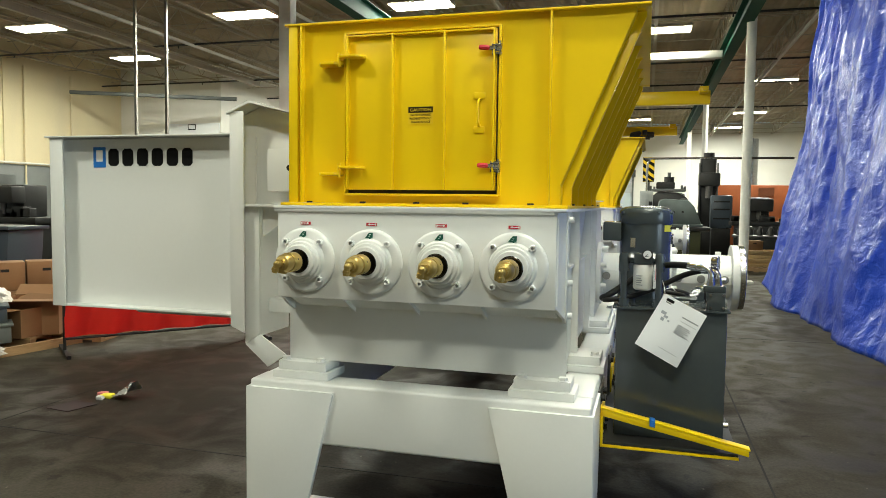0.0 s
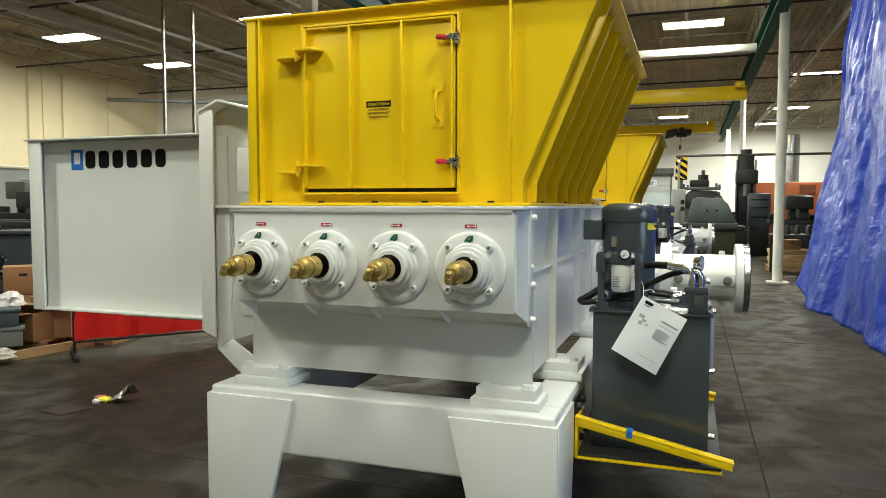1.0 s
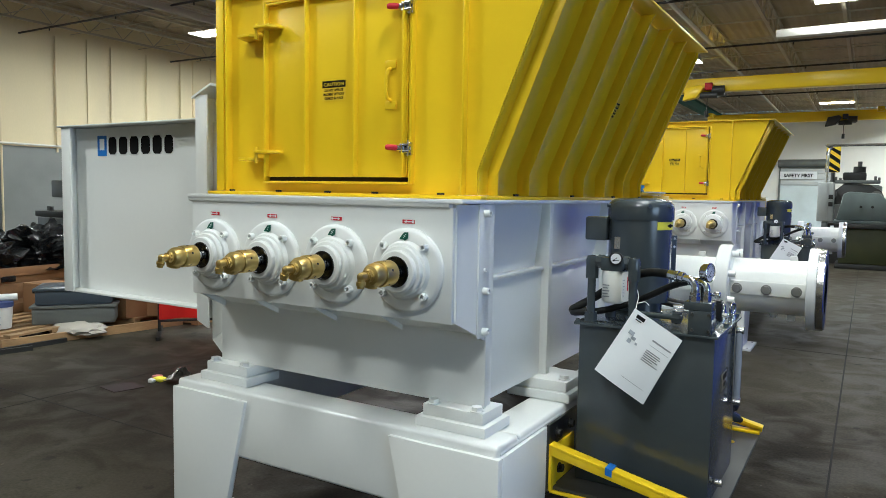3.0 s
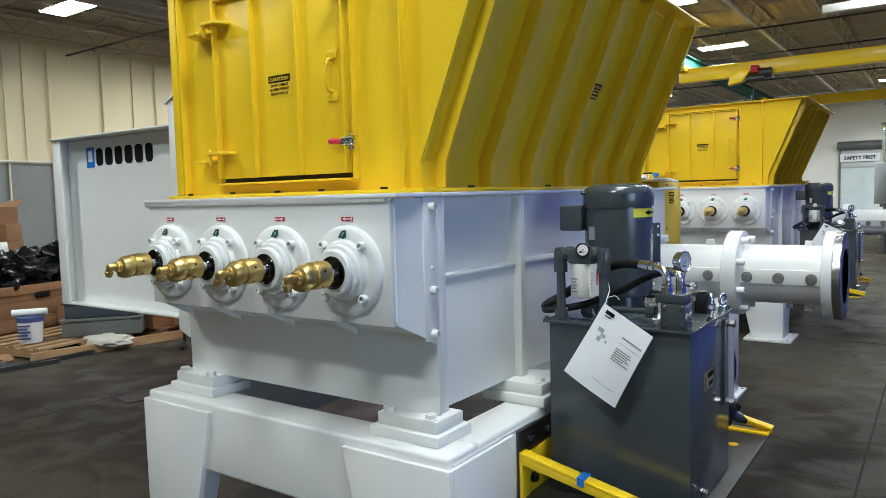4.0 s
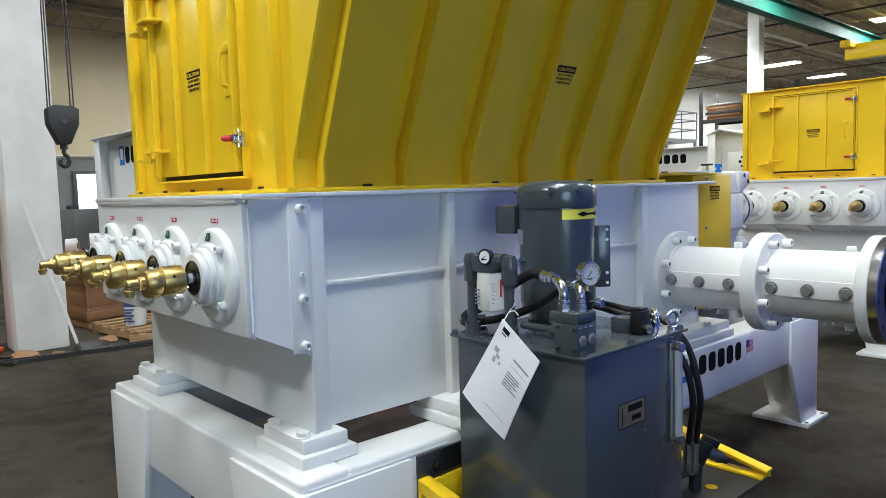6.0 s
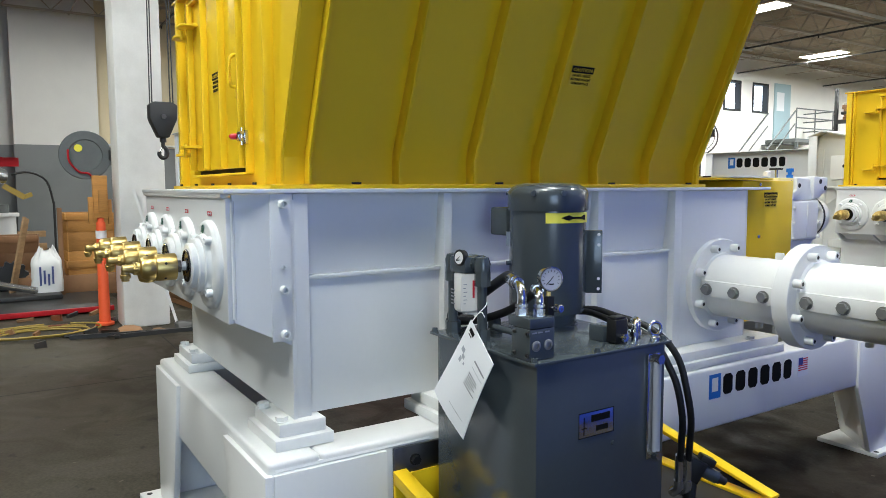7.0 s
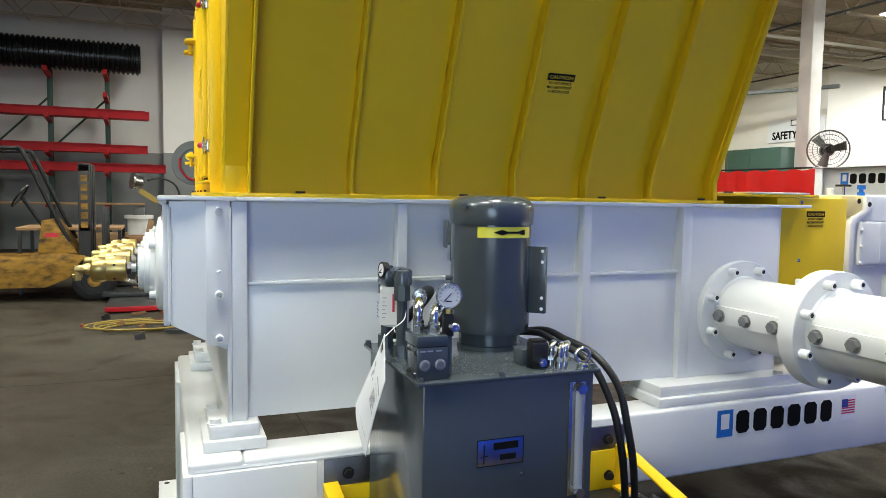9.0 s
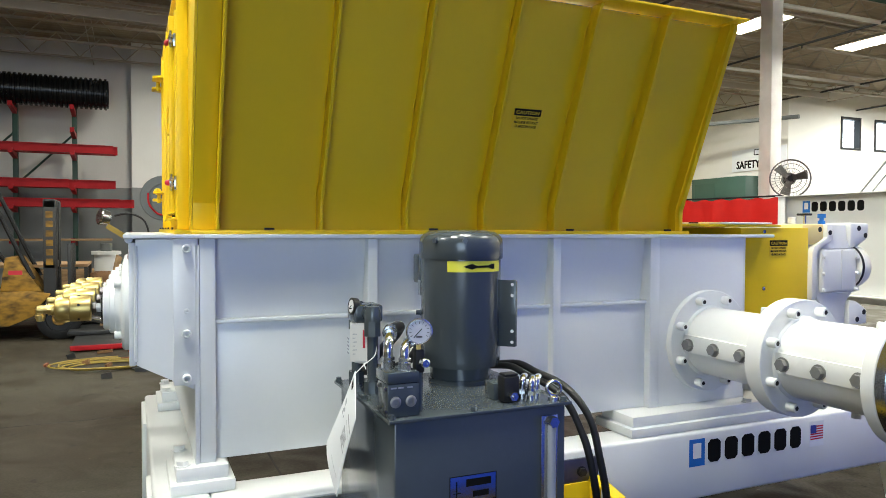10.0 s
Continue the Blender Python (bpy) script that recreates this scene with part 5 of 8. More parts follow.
    part("hose_fitting", bm, STEEL, t, "bright zinc elbow fitting")
    bm = pipe(B(), [(0.400, 3.536, 1.234), (0.399, 3.537, 1.250), (0.387, 3.545, 1.264), (0.365, 3.56, 1.268)], 0.0125, 14, 6)
    cyl(bm, (0.369, 3.558, 1.268), (0.33, 3.582, 1.266), 0.016, n=18)
    part("hose_fitting", bm, STEEL, t, "bright zinc elbow fitting")
    part("pressure_hose", pipe(B(), [(0.265, 3.544, 1.29), (0.16, 3.61, 1.283), (0.05, 3.63, 1.235), (-0.05, 3.61, 1.165), (-0.11, 3.58, 1.125), (-0.14, 3.62, 1.105), (-0.1, 3.66, 1.1)], 0.0165, 12, 8), BLACK, t, "black hydraulic hose")
    part("return_hose", pipe(B(), [(0.333, 3.58, 1.266), (0.25, 3.635, 1.235), (0.12, 3.645, 1.165), (0.0, 3.61, 1.12), (-0.1, 3.57, 1.105), (-0.13, 3.6, 1.1), (-0.1, 3.65, 1.098)], 0.0135, 12, 8), BLACK, t, "black hydraulic hose")
    gx, gy = 0.385, 3.582
    bm = cyl(B(), (gx, gy, 1.087), (gx, gy, 1.19), 0.012, n=14)
    part("gauge_riser", bm, GREY, t)
    bm = box(B(), gx - 0.013, gx + 0.013, gy - 0.013, gy + 0.013, 1.19, 1.252, 0.003)
    part("needle_valve", bm, BLACK, t)
    bm = cyl(B(), (gx + 0.013, gy, 1.222), (gx + 0.032, gy, 1.222), 0.006, n=14)
    lathe(bm, (gx + 0.032, gy, 1.222), (1, 0, 0), [(0, 0.010), (0.003, 0.0125), (0.02, 0.0125), (0.023, 0.010), (0.023, 0.004), (0.021, 0.004), (0.021, 0)], 18)
    part("valve_knob", bm, STEEL, t)
    part("gauge_stem", cyl(B(), (gx, gy, 1.252), (gx, gy, 1.268), 0.007, n=6), BRASS, t)
    d = Vector((1, -0.3, 0)).normalized()
    g0 = Vector((gx - 0.012, gy + 0.004, 1.302))
    g = part("pressure_gauge", lathe(B(), g0, d, [(0, 0.0), (0, 0.028), (0.005, 0.032), (0.024, 0.033), (0.026, 0.036), (0.031, 0.036), (0.033, 0.033), (0.029, 0.031), (0.029, 0)], 36), STEEL, t)
    c = g0 + d * 0.0292
    part("dial", cyl(B(), c, c + d * 0.001, 0.0305, n=32), DIAL, g)
    mm = plane_m(c + d * 0.0013, (0.3, 1, 0), (0, 0, 1))
    bm = B()
    quad(bm, mm @ Matrix.Rotation(radians(48), 4, "Z"), -0.022, 0.010, -0.0011, 0.0011, 0.0004)
    for k in range(11):
        quad(bm, mm @ Matrix.Rotation(radians(-30 + 24 * k), 4, "Z"), 0.021, 0.027, -0.0007, 0.0007, 0.0004)
    quad(bm, mm, -0.008, 0.008, -0.016, -0.0125, 0.0004)
    part("needle", bm, BLACKINK, g)
    # coupling line from the filter to the manifold
    bm = B()
    cyl(bm, (0.15, 3.57, 1.125), (0.31, 3.57, 1.125), 0.011, n=14)
    cyl(bm, (0.275, 3.57, 1.125), (0.305, 3.57, 1.125), 0.024, n=8)
    part("coupling_line", bm, GREY, t)
    bm = B()
    for k in range(4):
        cyl(bm, (0.29 - 0.008 * (k % 2), 3.545, 1.15 + 0.007 * k), (0.318, 3.548, 1.155 + 0.006 * k), 0.006, n=8)
    part("bleed_fitting", bm, STEEL, t)
    part("breather_cap", lathe(B(), (-0.0, 3.68, 1.084), (0, 0, 1), [(0, 0.022), (0.03, 0.022), (0.04, 0.016), (0.04, 0)], 18), GREY, t)
    # solenoid valve with its bright fittings
    part("valve_block", box(B(), 0.30, 0.362, 3.825, 3.885, 1.084, 1.132, 0.003), GREY, t)
    part("solenoid", box(B(), 0.364, 0.405, 3.835, 3.885, 1.086, 1.158, 0.004), BLACK, t, "black solenoid coil")
    part("coil_cap", box(B(), 0.366, 0.402, 3.838, 3.882, 1.1585, 1.166, 0.003), BLACK, t)
    bm = cyl(B(), (0.405, 3.858, 1.105), (0.424, 3.858, 1.105), 0.013, n=6)
    cyl(bm, (0.424, 3.858, 1.105), (0.43, 3.858, 1.105), 0.006, n=12)
    part("coil_nut", bm, STEEL, t)
    for x, y in ((0.365, 3.915), (0.398, 3.925), (0.385, 3.95)):
        bm = cyl(B(), (x, y, 1.084), (x, y, 1.12), 0.012, n=14)
        cyl(bm, (x, y, 1.1), (x, y, 1.112), 0.016, n=6)
        pipe(bm, [(x, y, 1.118), (x, y + 0.002, 1.132), (x - 0.012, y + 0.012, 1.141), (x - 0.035, y + 0.03, 1.139)], 0.010, 12, 5)
        part("valve_fitting", bm, STEEL, t)
    bm = B()
    lathe(bm, (0.425, 3.985, 1.084), (0, 0, 1), [(0, 0.016), (0.01, 0.016), (0.014, 0.01), (0.016, 0)], 16)
    pts = [(0.425 + 0.019 * math.sin(a) * 0.35, 3.985 + 0.019 * math.sin(a), 1.119 + 0.021 * math.cos(a)) for a in [2 * math.pi * k / 16 for k in range(17)]]
    pipe(bm, pts, 0.0055, 8, 1)
    part("lifting_eye", bm, STEEL, t)
    # big hoses from the valve down behind the tank
    for a, b in ((-0.035, -0.015), (-0.022, 0.012)):
        part("supply_hose", pipe(B(), [(-0.05, 4.01 + b, 1.1), (0.06, 4.06 + b, 1.118 + b * 0.3), (0.20 + a, 4.065 + b, 1.108 + b * 0.4), (0.30 + a, 4.09 + b, 1.09 + b * 0.4), (0.37 + a, 4.11 + b, 1.05 + b * 0.5), (0.415 + a, 4.13 + b, 0.98 + b), (0.44 + a, 4.14 + b, 0.9), (0.445 + a, 4.16 + b, 0.8), (0.42 + a, 4.19 + b, 0.7), (0.40 + a, 4.21 + b, 0.63)], 0.0115, 12, 8), BLACK, t, "black hydraulic hose with white lettering")
        part("hose_fitting", cyl(B(), (0.398 + a, 4.21 + b, 0.65), (0.394 + a, 4.215 + b, 0.56), 0.015, n=14), STEEL, t)
        bm = B()
        pipe(bm, [(0.394 + a, 4.215 + b, 0.56), (0.39 + a, 4.218 + b, 0.53), (0.37 + a, 4.22 + b, 0.51), (0.33, 4.222 + b, 0.505)], 0.017, 12, 4)
        part("elbow", bm, STEEL, t)
    m = pose(0.372, 4.262, 0.6, 0, 28, 58)
    bm = box(B(), -0.03, 0.03, -0.028, 0.028, -0.05, 0.03, 0.005)
    bm.transform(m)
    part("pump_valve", bm, BLACK, t, "black cast valve block")
    part("valve_post", cyl(B(), (0.36, 4.25, 0.447), (0.366, 4.256, 0.575), 0.022, n=16), MILLDARK, t)
    part("valve_body", cyl(B(), m @ Vector((0.028, 0, 0)), m @ Vector((0.088, 0, 0)), 0.023, n=20), GREY, t, "grey valve cylinder")
    part("valve_cap", lathe(B(), m @ Vector((0.088, 0, 0)), m.to_3x3() @ Vector((1, 0, 0)), [(0, 0), (0, 0.019), (0.012, 0.019), (0.014, 0.014), (0.034, 0.014), (0.036, 0)], 16), BLACK, t)
    bm = box(B(), 0.0, 0.055, -0.02, 0.02, 0.024, 0.052, 0.004)
    bm.transform(m)
    part("valve_coil", bm, BLACK, t)
    # sight glass
    bm = B()
    box(bm, 0.4435, 0.45, 3.93, 3.985, 0.72, 1.05, 0.003)
    part("sight_plate", bm, STEEL, t)
    bm = cyl(B(), (0.462, 3.957, 0.745), (0.462, 3.957, 1.025), 0.0125, n=14)
    part("sight_tube", bm, SIGHT, t)
    for z in (0.735, 1.035):
        part("sight_nut", cyl(B(), (0.45, 3.957, z), (0.478, 3.957, z), 0.016, n=6), STEEL, t)
    # plate with plain bars in place of the maker's print
    m = plane_m((0.4435, 3.648, 0.842), *SIDE)
    bm = B()
    quad(bm, m, 0, 0.142, -0.006, 0.07, 0.0016)
    plate = part("maker_plate", bm, PLATEMETAL, t, "blue-grey metal maker's plate with dark printing")
    bm = B()
    m2 = m @ Matrix.Translation((0, 0, 0.0018))
    for a in ((0.0, 0.142, -0.006, -0.0035), (0.0, 0.142, 0.0675, 0.07), (0, 0.0025, -0.006, 0.07), (0.1395, 0.142, -0.006, 0.07), (0.05, 0.125, 0.038, 0.058), (0.07, 0.118, 0.008, 0.024), (0.02, 0.023, 0.002, 0.055), (0.012, 0.034, 0.022, 0.024)):
        quad(bm, m2, *a, 0.0004)
    part("plate_print", bm, BLACKINK, plate)
    part("drain_cock", cyl(B(), (0.448, 3.6, 0.51), (0.475, 3.6, 0.51), 0.014, n=12), STEEL, t)
    part("vent_screw", cyl(B(), (0.443, 3.79, 0.80), (0.449, 3.79, 0.80), 0.008, n=12), GREY, t)
    return t


def unit_bracket():
    t = thing("support_bracket", "yellow painted steel bracket shelf bolted to the base", "bracket", (0.18, 3.95, 0.43))
    part("shelf", box(B(), -0.13, 0.498, 3.37, 4.53, 0.432, 0.446, 0.002), MILLDARK, t, "dark steel shelf plate")
    for y, s, xe in ((3.355, 1, 0.54), (4.545, -1, 0.505)):
        arm = part("arm", prism(B(), [(-0.12, 0.575), (-0.12, 0.606), (xe, 0.47), (xe, 0.445)], "y", y - 0.005, y + 0.005, 0.001), YELLOW, t)
        bm = prism(B(), [(-0.12, 0.616), (-0.12, 0.607), (xe + 0.005, 0.471), (xe + 0.005, 0.48)], "y", min(y - s * 0.006, y + s * 0.045), max(y - s * 0.006, y + s * 0.045), 0.001)
        part("arm_flange", bm, YELLOW, arm)
        z0 = 0.42 if s > 0 else 0.4465
        part("lower_bar", box(B(), -0.12, 0.5, min(y + s * 0.006, y + s * 0.06), max(y + s * 0.006, y + s * 0.06), z0, z0 + 0.011, 0.001), YELLOW, t)
        part("root_bar", box(B(), -0.12, -0.108, min(y - s * 0.005, y + s * 0.05), max(y - s * 0.005, y + s * 0.05), 0.432, 0.605, 0.001), YELLOW, t)
        part("mounting_plate", box(B(), -0.134, -0.122, min(y, y + s * 0.32), max(y, y + s * 0.32), 0.425, 0.69, 0.002), DSTEEL, t, "dark steel mounting plate")
        part("back_plate", box(B(), -0.121, -0.111, min(y, y + s * 0.25), max(y, y + s * 0.25), 0.447, 0.6, 0.002), YELLOW, t)
        for yy in (0.08, 0.22):
            for z in (0.5, 0.64):
                bm = B()
                bolt(bm, (-0.11 if z < 0.6 else -0.122, y + s * yy, z), (1, 0, 0), 0.015, 0.014, True)
                part("bolt", bm, BLACK, t)
    bm = box(B(), 0.105, 0.13, 3.345, 3.405, 0.545, 0.5735)
    for v in bm.verts:
        v.co.z += -(v.co.x - 0.1175) * 0.2 - 0.001
    part("tape", bm, BLUETAPE, t, "strip of blue tape")
    bm = cyl(B(), (0.393, 4.311, 0.4462), (0.393, 4.311, 0.447), 0.022, n=20)
    part("shelf_hole", bm, YELLOW, t)
    return t


def paper_tag():
    """The instruction sheet that hangs by one corner from the power unit."""
    t = thing("instruction_sheet", "white printed instruction sheet hung by its corner", "paper", (0.16, 3.476, 0.82))
    top, right, left = Vector((0.158, 3.472, 1.16)), Vector((0.353, 3.415, 1.066)), Vector((0.012, 3.44, 0.935))
    u = (right - top).normalized()
    v = -(u.cross((right - top).cross(left - top).normalized())).normalized()
    W, H = 0.216, 0.279
    if v.z > 0:
        v = -v
    nrm = u.cross(v).normalized()
    if nrm.y > 0:
        nrm = -nrm
    bm = B()
    N = 10
    grid = [[bm.verts.new(top + u * (W * i / N) + v * (H * j / N) + nrm * (0.012 * math.sin(2.2 * i / N + 1.4 * j / N) * (j / N) - 0.018 * (i / N) ** 2 * (j / N))) for j in range(N + 1)] for i in range(N + 1)]
    for i in range(N):
        for j in range(N):
            bm.faces.new((grid[i][j], grid[i + 1][j], grid[i + 1][j + 1], grid[i][j + 1]))
    geom = bmesh.ops.extrude_face_region(bm, geom=bm.faces[:])
    for vv in [g for g in geom["geom"] if isinstance(g, bmesh.types.BMVert)]:
        vv.co -= nrm * 0.002
    part("sheet", bm, PAPER, t)

    def mark(x0, x1, y0, y1):
        def at(x, y):
            i, j = x / W * N, y / H * N
            return top + u * x + v * y + nrm * (0.012 * math.sin(2.2 * i / N + 1.4 * j / N) * (j / N) - 0.018 * (i / N) ** 2 * (j / N) + 0.0012)
        n = 5
        top_row = [bmk.verts.new(at(x0 + (x1 - x0) * k / n, y0)) for k in range(n + 1)]
        bot_row = [bmk.verts.new(at(x0 + (x1 - x0) * k / n, y1)) for k in range(n + 1)]
        for k in range(n):
            bmk.faces.new((top_row[k], top_row[k + 1], bot_row[k + 1], bot_row[k]))

    bmk = B()
    for a in ((0.125, 0.205, 0.058, 0.064), (0.125, 0.185, 0.1, 0.104), (0.125, 0.19, 0.108, 0.112), (0.125, 0.18, 0.116, 0.12), (0.125, 0.188, 0.124, 0.128), (0.125, 0.17, 0.132, 0.136), (0.125, 0.195, 0.14, 0.144), (0.1, 0.19, 0.235, 0.2365), (0.125, 0.205, 0.08, 0.0815)):
        mark(*a)
    part("print_lines", bmk, PAPERINK, t)
    bmk = B()
    for a in ((0.022, 0.06, 0.012, 0.026), (0.026, 0.052, 0.03, 0.034)):
        mark(*a)
    part("print_badge", bmk, BLACKINK, t)
    bmk = B()
    for a in ((0.03, 0.055, 0.075, 0.09), (0.05, 0.07, 0.09, 0.102), (0.042, 0.058, 0.104, 0.12), (0.075, 0.085, 0.104, 0.112)):
        mark(*a)
    part("print_map", bmk, material("map_print", (0.35, 0.38, 0.42), 0.6), t)
    bm = pipe(B(), [(0.16, 3.474, 1.153), (0.157, 3.50, 1.175), (0.152, 3.535, 1.20), (0.138, 3.545, 1.235), (0.13, 3.547, 1.27)], 0.0016, 6, 6)
    pipe(bm, [(0.157, 3.50, 1.175), (0.19, 3.49, 1.185), (0.205, 3.49, 1.172)], 0.0016, 6, 5)
    part("wire_tie", bm, WHITEPL, t)
    return t


OFFSET = (-0.04, 5.88)
made = [base_frame(), housing(), hopper(), side_channel(), barrel(), drive_guard(), gearbox(), hydraulic_unit(), unit_bracket(), paper_tag()]
made[6].matrix_basis = Matrix.Translation((-0.1, 0.1, 0)) @ made[6].matrix_basis
base_mark(made[0])
for ob in made:
    copy_thing(ob, Matrix.Translation((OFFSET[0], OFFSET[1], 0.0)) @ ob.matrix_basis)

# ---------------------------------------------------------------- overhead: cranes, runways, struts
def along(bm, a, b, w, h, r=0.0):
    """A bar of rectangular section from a to b."""
    a, b = Vector(a), Vector(b)
    m = frame_of(b - a)
    L = (b - a).length
    vs = [bm.verts.new(a + m @ Vector((x * w / 2, y * h / 2, z))) for x in (-1, 1) for y in (-1, 1) for z in (0, L)]
    for q in ((0, 1, 3, 2), (4, 6, 7, 5), (0, 4, 5, 1), (2, 3, 7, 6), (0, 2, 6, 4), (1, 5, 7, 3)):
        bm.faces.new([vs[i] for i in q])


def i_beam_y(bm, x, y0, y1, z0, z1, w):
    box(bm, x - w / 2, x + w / 2, y0, y1, z1 - 0.02, z1)
    box(bm, x - w / 2, x + w / 2, y0, y1, z0, z0 + 0.02)
    box(bm, x - 0.008, x + 0.008, y0, y1, z0 + 0.02, z1 - 0.02)


for x, w in ((1.95, 0.26), (-5.8, 0.26)):
    bm = B()
    i_beam_y(bm, x, -8, 46, 5.42, 5.82, w)
    box(bm, x - 0.04, x + 0.04, -8, 46, 5.821, 5.87)
    structure("crane_runway_1" if x > 0 else "crane_runway_2", bm, GREENBEAM, "dark green crane runway beam with rail", "crane runway")
for x in (-13.5, 7.5):
    bm = B()
    i_beam_y(bm, x, -8, 23, 5.72, 5.92, 0.1)
    structure("crane_runway_3" if x < 0 else "crane_runway_4", bm, JOIST, "brown steel runway beam", "crane runway")


def bridge_crane(y, x1, z, hx, body, label):
    t = thing("bridge_crane", label, "crane", (-1.9, y, z), group="bridge cranes")
    part("girder", prism(B(), [(y - 0.16, z), (y + 0.16, z), (y + 0.18, z + 0.42), (y - 0.18, z + 0.42)], "x", -5.85, x1, 0.01), YELLOW, t)
    for x in (-5.7, x1 - 0.22):
        part("end_truck", box(B(), x - 0.14, x + 0.14, y - 0.6, y + 0.6, z + 0.3, z + 0.5, 0.03), YELLOW, t)
        part("bumper", cyl(B(), (x, y - 0.6, z + 0.4), (x, y - 0.7, z + 0.4), 0.06, n=16), YELLOW, t)
    bm = prism(B(), [(hx - 0.72, z - 0.28), (hx - 0.3, z - 0.2), (hx - 0.08, z + 0.1), (hx - 0.2, z + 0.2), (hx - 0.62, z + 0.12)], "y", y - 0.5, y - 0.2, 0.03)
    hoist = part("hoist_body", bm, body, t)
    part("trolley", box(B(), hx - 0.55, hx + 0.45, y - 0.28, y + 0.28, z - 0.1, z - 0.02, 0.02), MILLDARK, t)
    part("hoist_motor", cyl(B(), (hx + 0.14, y - 0.36, z + 0.02), (hx + 0.5, y - 0.36, z + 0.02), 0.13, n=20), MILLDARK, hoist)
    part("control_box", box(B(), hx - 0.06, hx + 0.16, y - 0.52, y - 0.3, z + 0.02, z + 0.24, 0.02), REDSTEEL if body is YELLOW else MILLDARK, hoist)
    part("hoist_drum", cyl(B(), (hx - 0.2, y - 0.34, z - 0.12), (hx + 0.3, y - 0.34, z - 0.12), 0.1, n=20), MILLDARK, hoist)
    part("hoist_rope", cyl(B(), (hx, y - 0.34, z - 0.6), (hx, y - 0.34, z - 0.2), 0.012, n=6), BLACK, hoist)
    part("hook", cyl(B(), (hx, y - 0.34, z - 0.8), (hx, y - 0.34, z - 0.6), 0.06, n=12), BLACK, hoist)
    return t


bridge_crane(24.5, 1.91, 4.9, -3.58, YELLOW, "yellow painted overhead bridge crane with yellow hoist and red control box")
bridge_crane(36.5, 1.36, 5.07, -0.2, MILLDARK, "yellow painted overhead bridge crane with a dark hoist")


for k, (x, y) in enumerate(((-11.6, 14.2), (-10.6, 14.0))):
    t = thing("strut_post", "galvanised perforated strut hanging from the roof", "strut", (x, y, 1.9), group="strut posts")
    bm = B()
    for a in ((-0.03, -0.026, -0.03, 0.03), (0.026, 0.03, -0.03, 0.03), (-0.026, 0.026, 0.026, 0.03)):
        box(bm, x + a[0], x + a[1], y + a[2], y + a[3], 0.0, ZC)
    part("channel", bm, GALV, t)
    bm = B()
    z = 1.9
    while z < ZC:
        box(bm, x - 0.008, x + 0.008, y + 0.0245, y + 0.0258, z, z + 0.045)
        z += 0.09
    tagged(part("slots", bm, BLACK, t), kind="stuff")

# hook block on its ropes beside the column
t = thing("hook_block", "black crane hook block hanging on wire ropes", "crane hook", (-5.1, 3.64, 1.55))
hx, hy = -5.1, 3.655
bm = prism(B(), [(hy - 0.12, 2.33), (hy - 0.12, 2.2), (hy - 0.045, 2.03), (hy + 0.045, 2.03), (hy + 0.12, 2.2), (hy + 0.125, 2.33), (hy + 0.08, 2.355), (hy - 0.08, 2.355)], "x", hx - 0.07, hx + 0.07, 0.012)
part("sheave_case", bm, MILLDARK, t)
part("pin", cyl(B(), (hx - 0.085, hy, 2.22), (hx + 0.085, hy, 2.22), 0.022, n=16), DSTEEL, t)
part("swivel", cyl(B(), (hx, hy, 1.99), (hx, hy, 2.03), 0.03, n=14), MILLDARK, t)
part("hook", pipe(B(), [(hx, hy, 1.99), (hx, hy, 1.955), (hx, hy + 0.032, 1.915), (hx, hy + 0.028, 1.865), (hx, hy - 0.006, 1.845), (hx, hy - 0.036, 1.87), (hx, hy - 0.034, 1.90)], 0.019, 10, 6), MILLDARK, t)
part("safety_latch", cyl(B(), (hx, hy + 0.01, 1.965), (hx, hy - 0.034, 1.90), 0.006, n=8), STEEL, t)
for dy in (-0.105, -0.085, 0.075, 0.1):
    part("rope", cyl(B(), (hx, hy + dy, 2.33), (hx, hy + dy * 0.7, ZC - 0.6), 0.006, n=6), MILLDARK, t)
part("trolley", box(B(), hx - 0.2, hx + 0.2, hy - 0.35, hy + 0.35, ZC - 0.62, ZC - 0.3, 0.03), YELLOW, t)

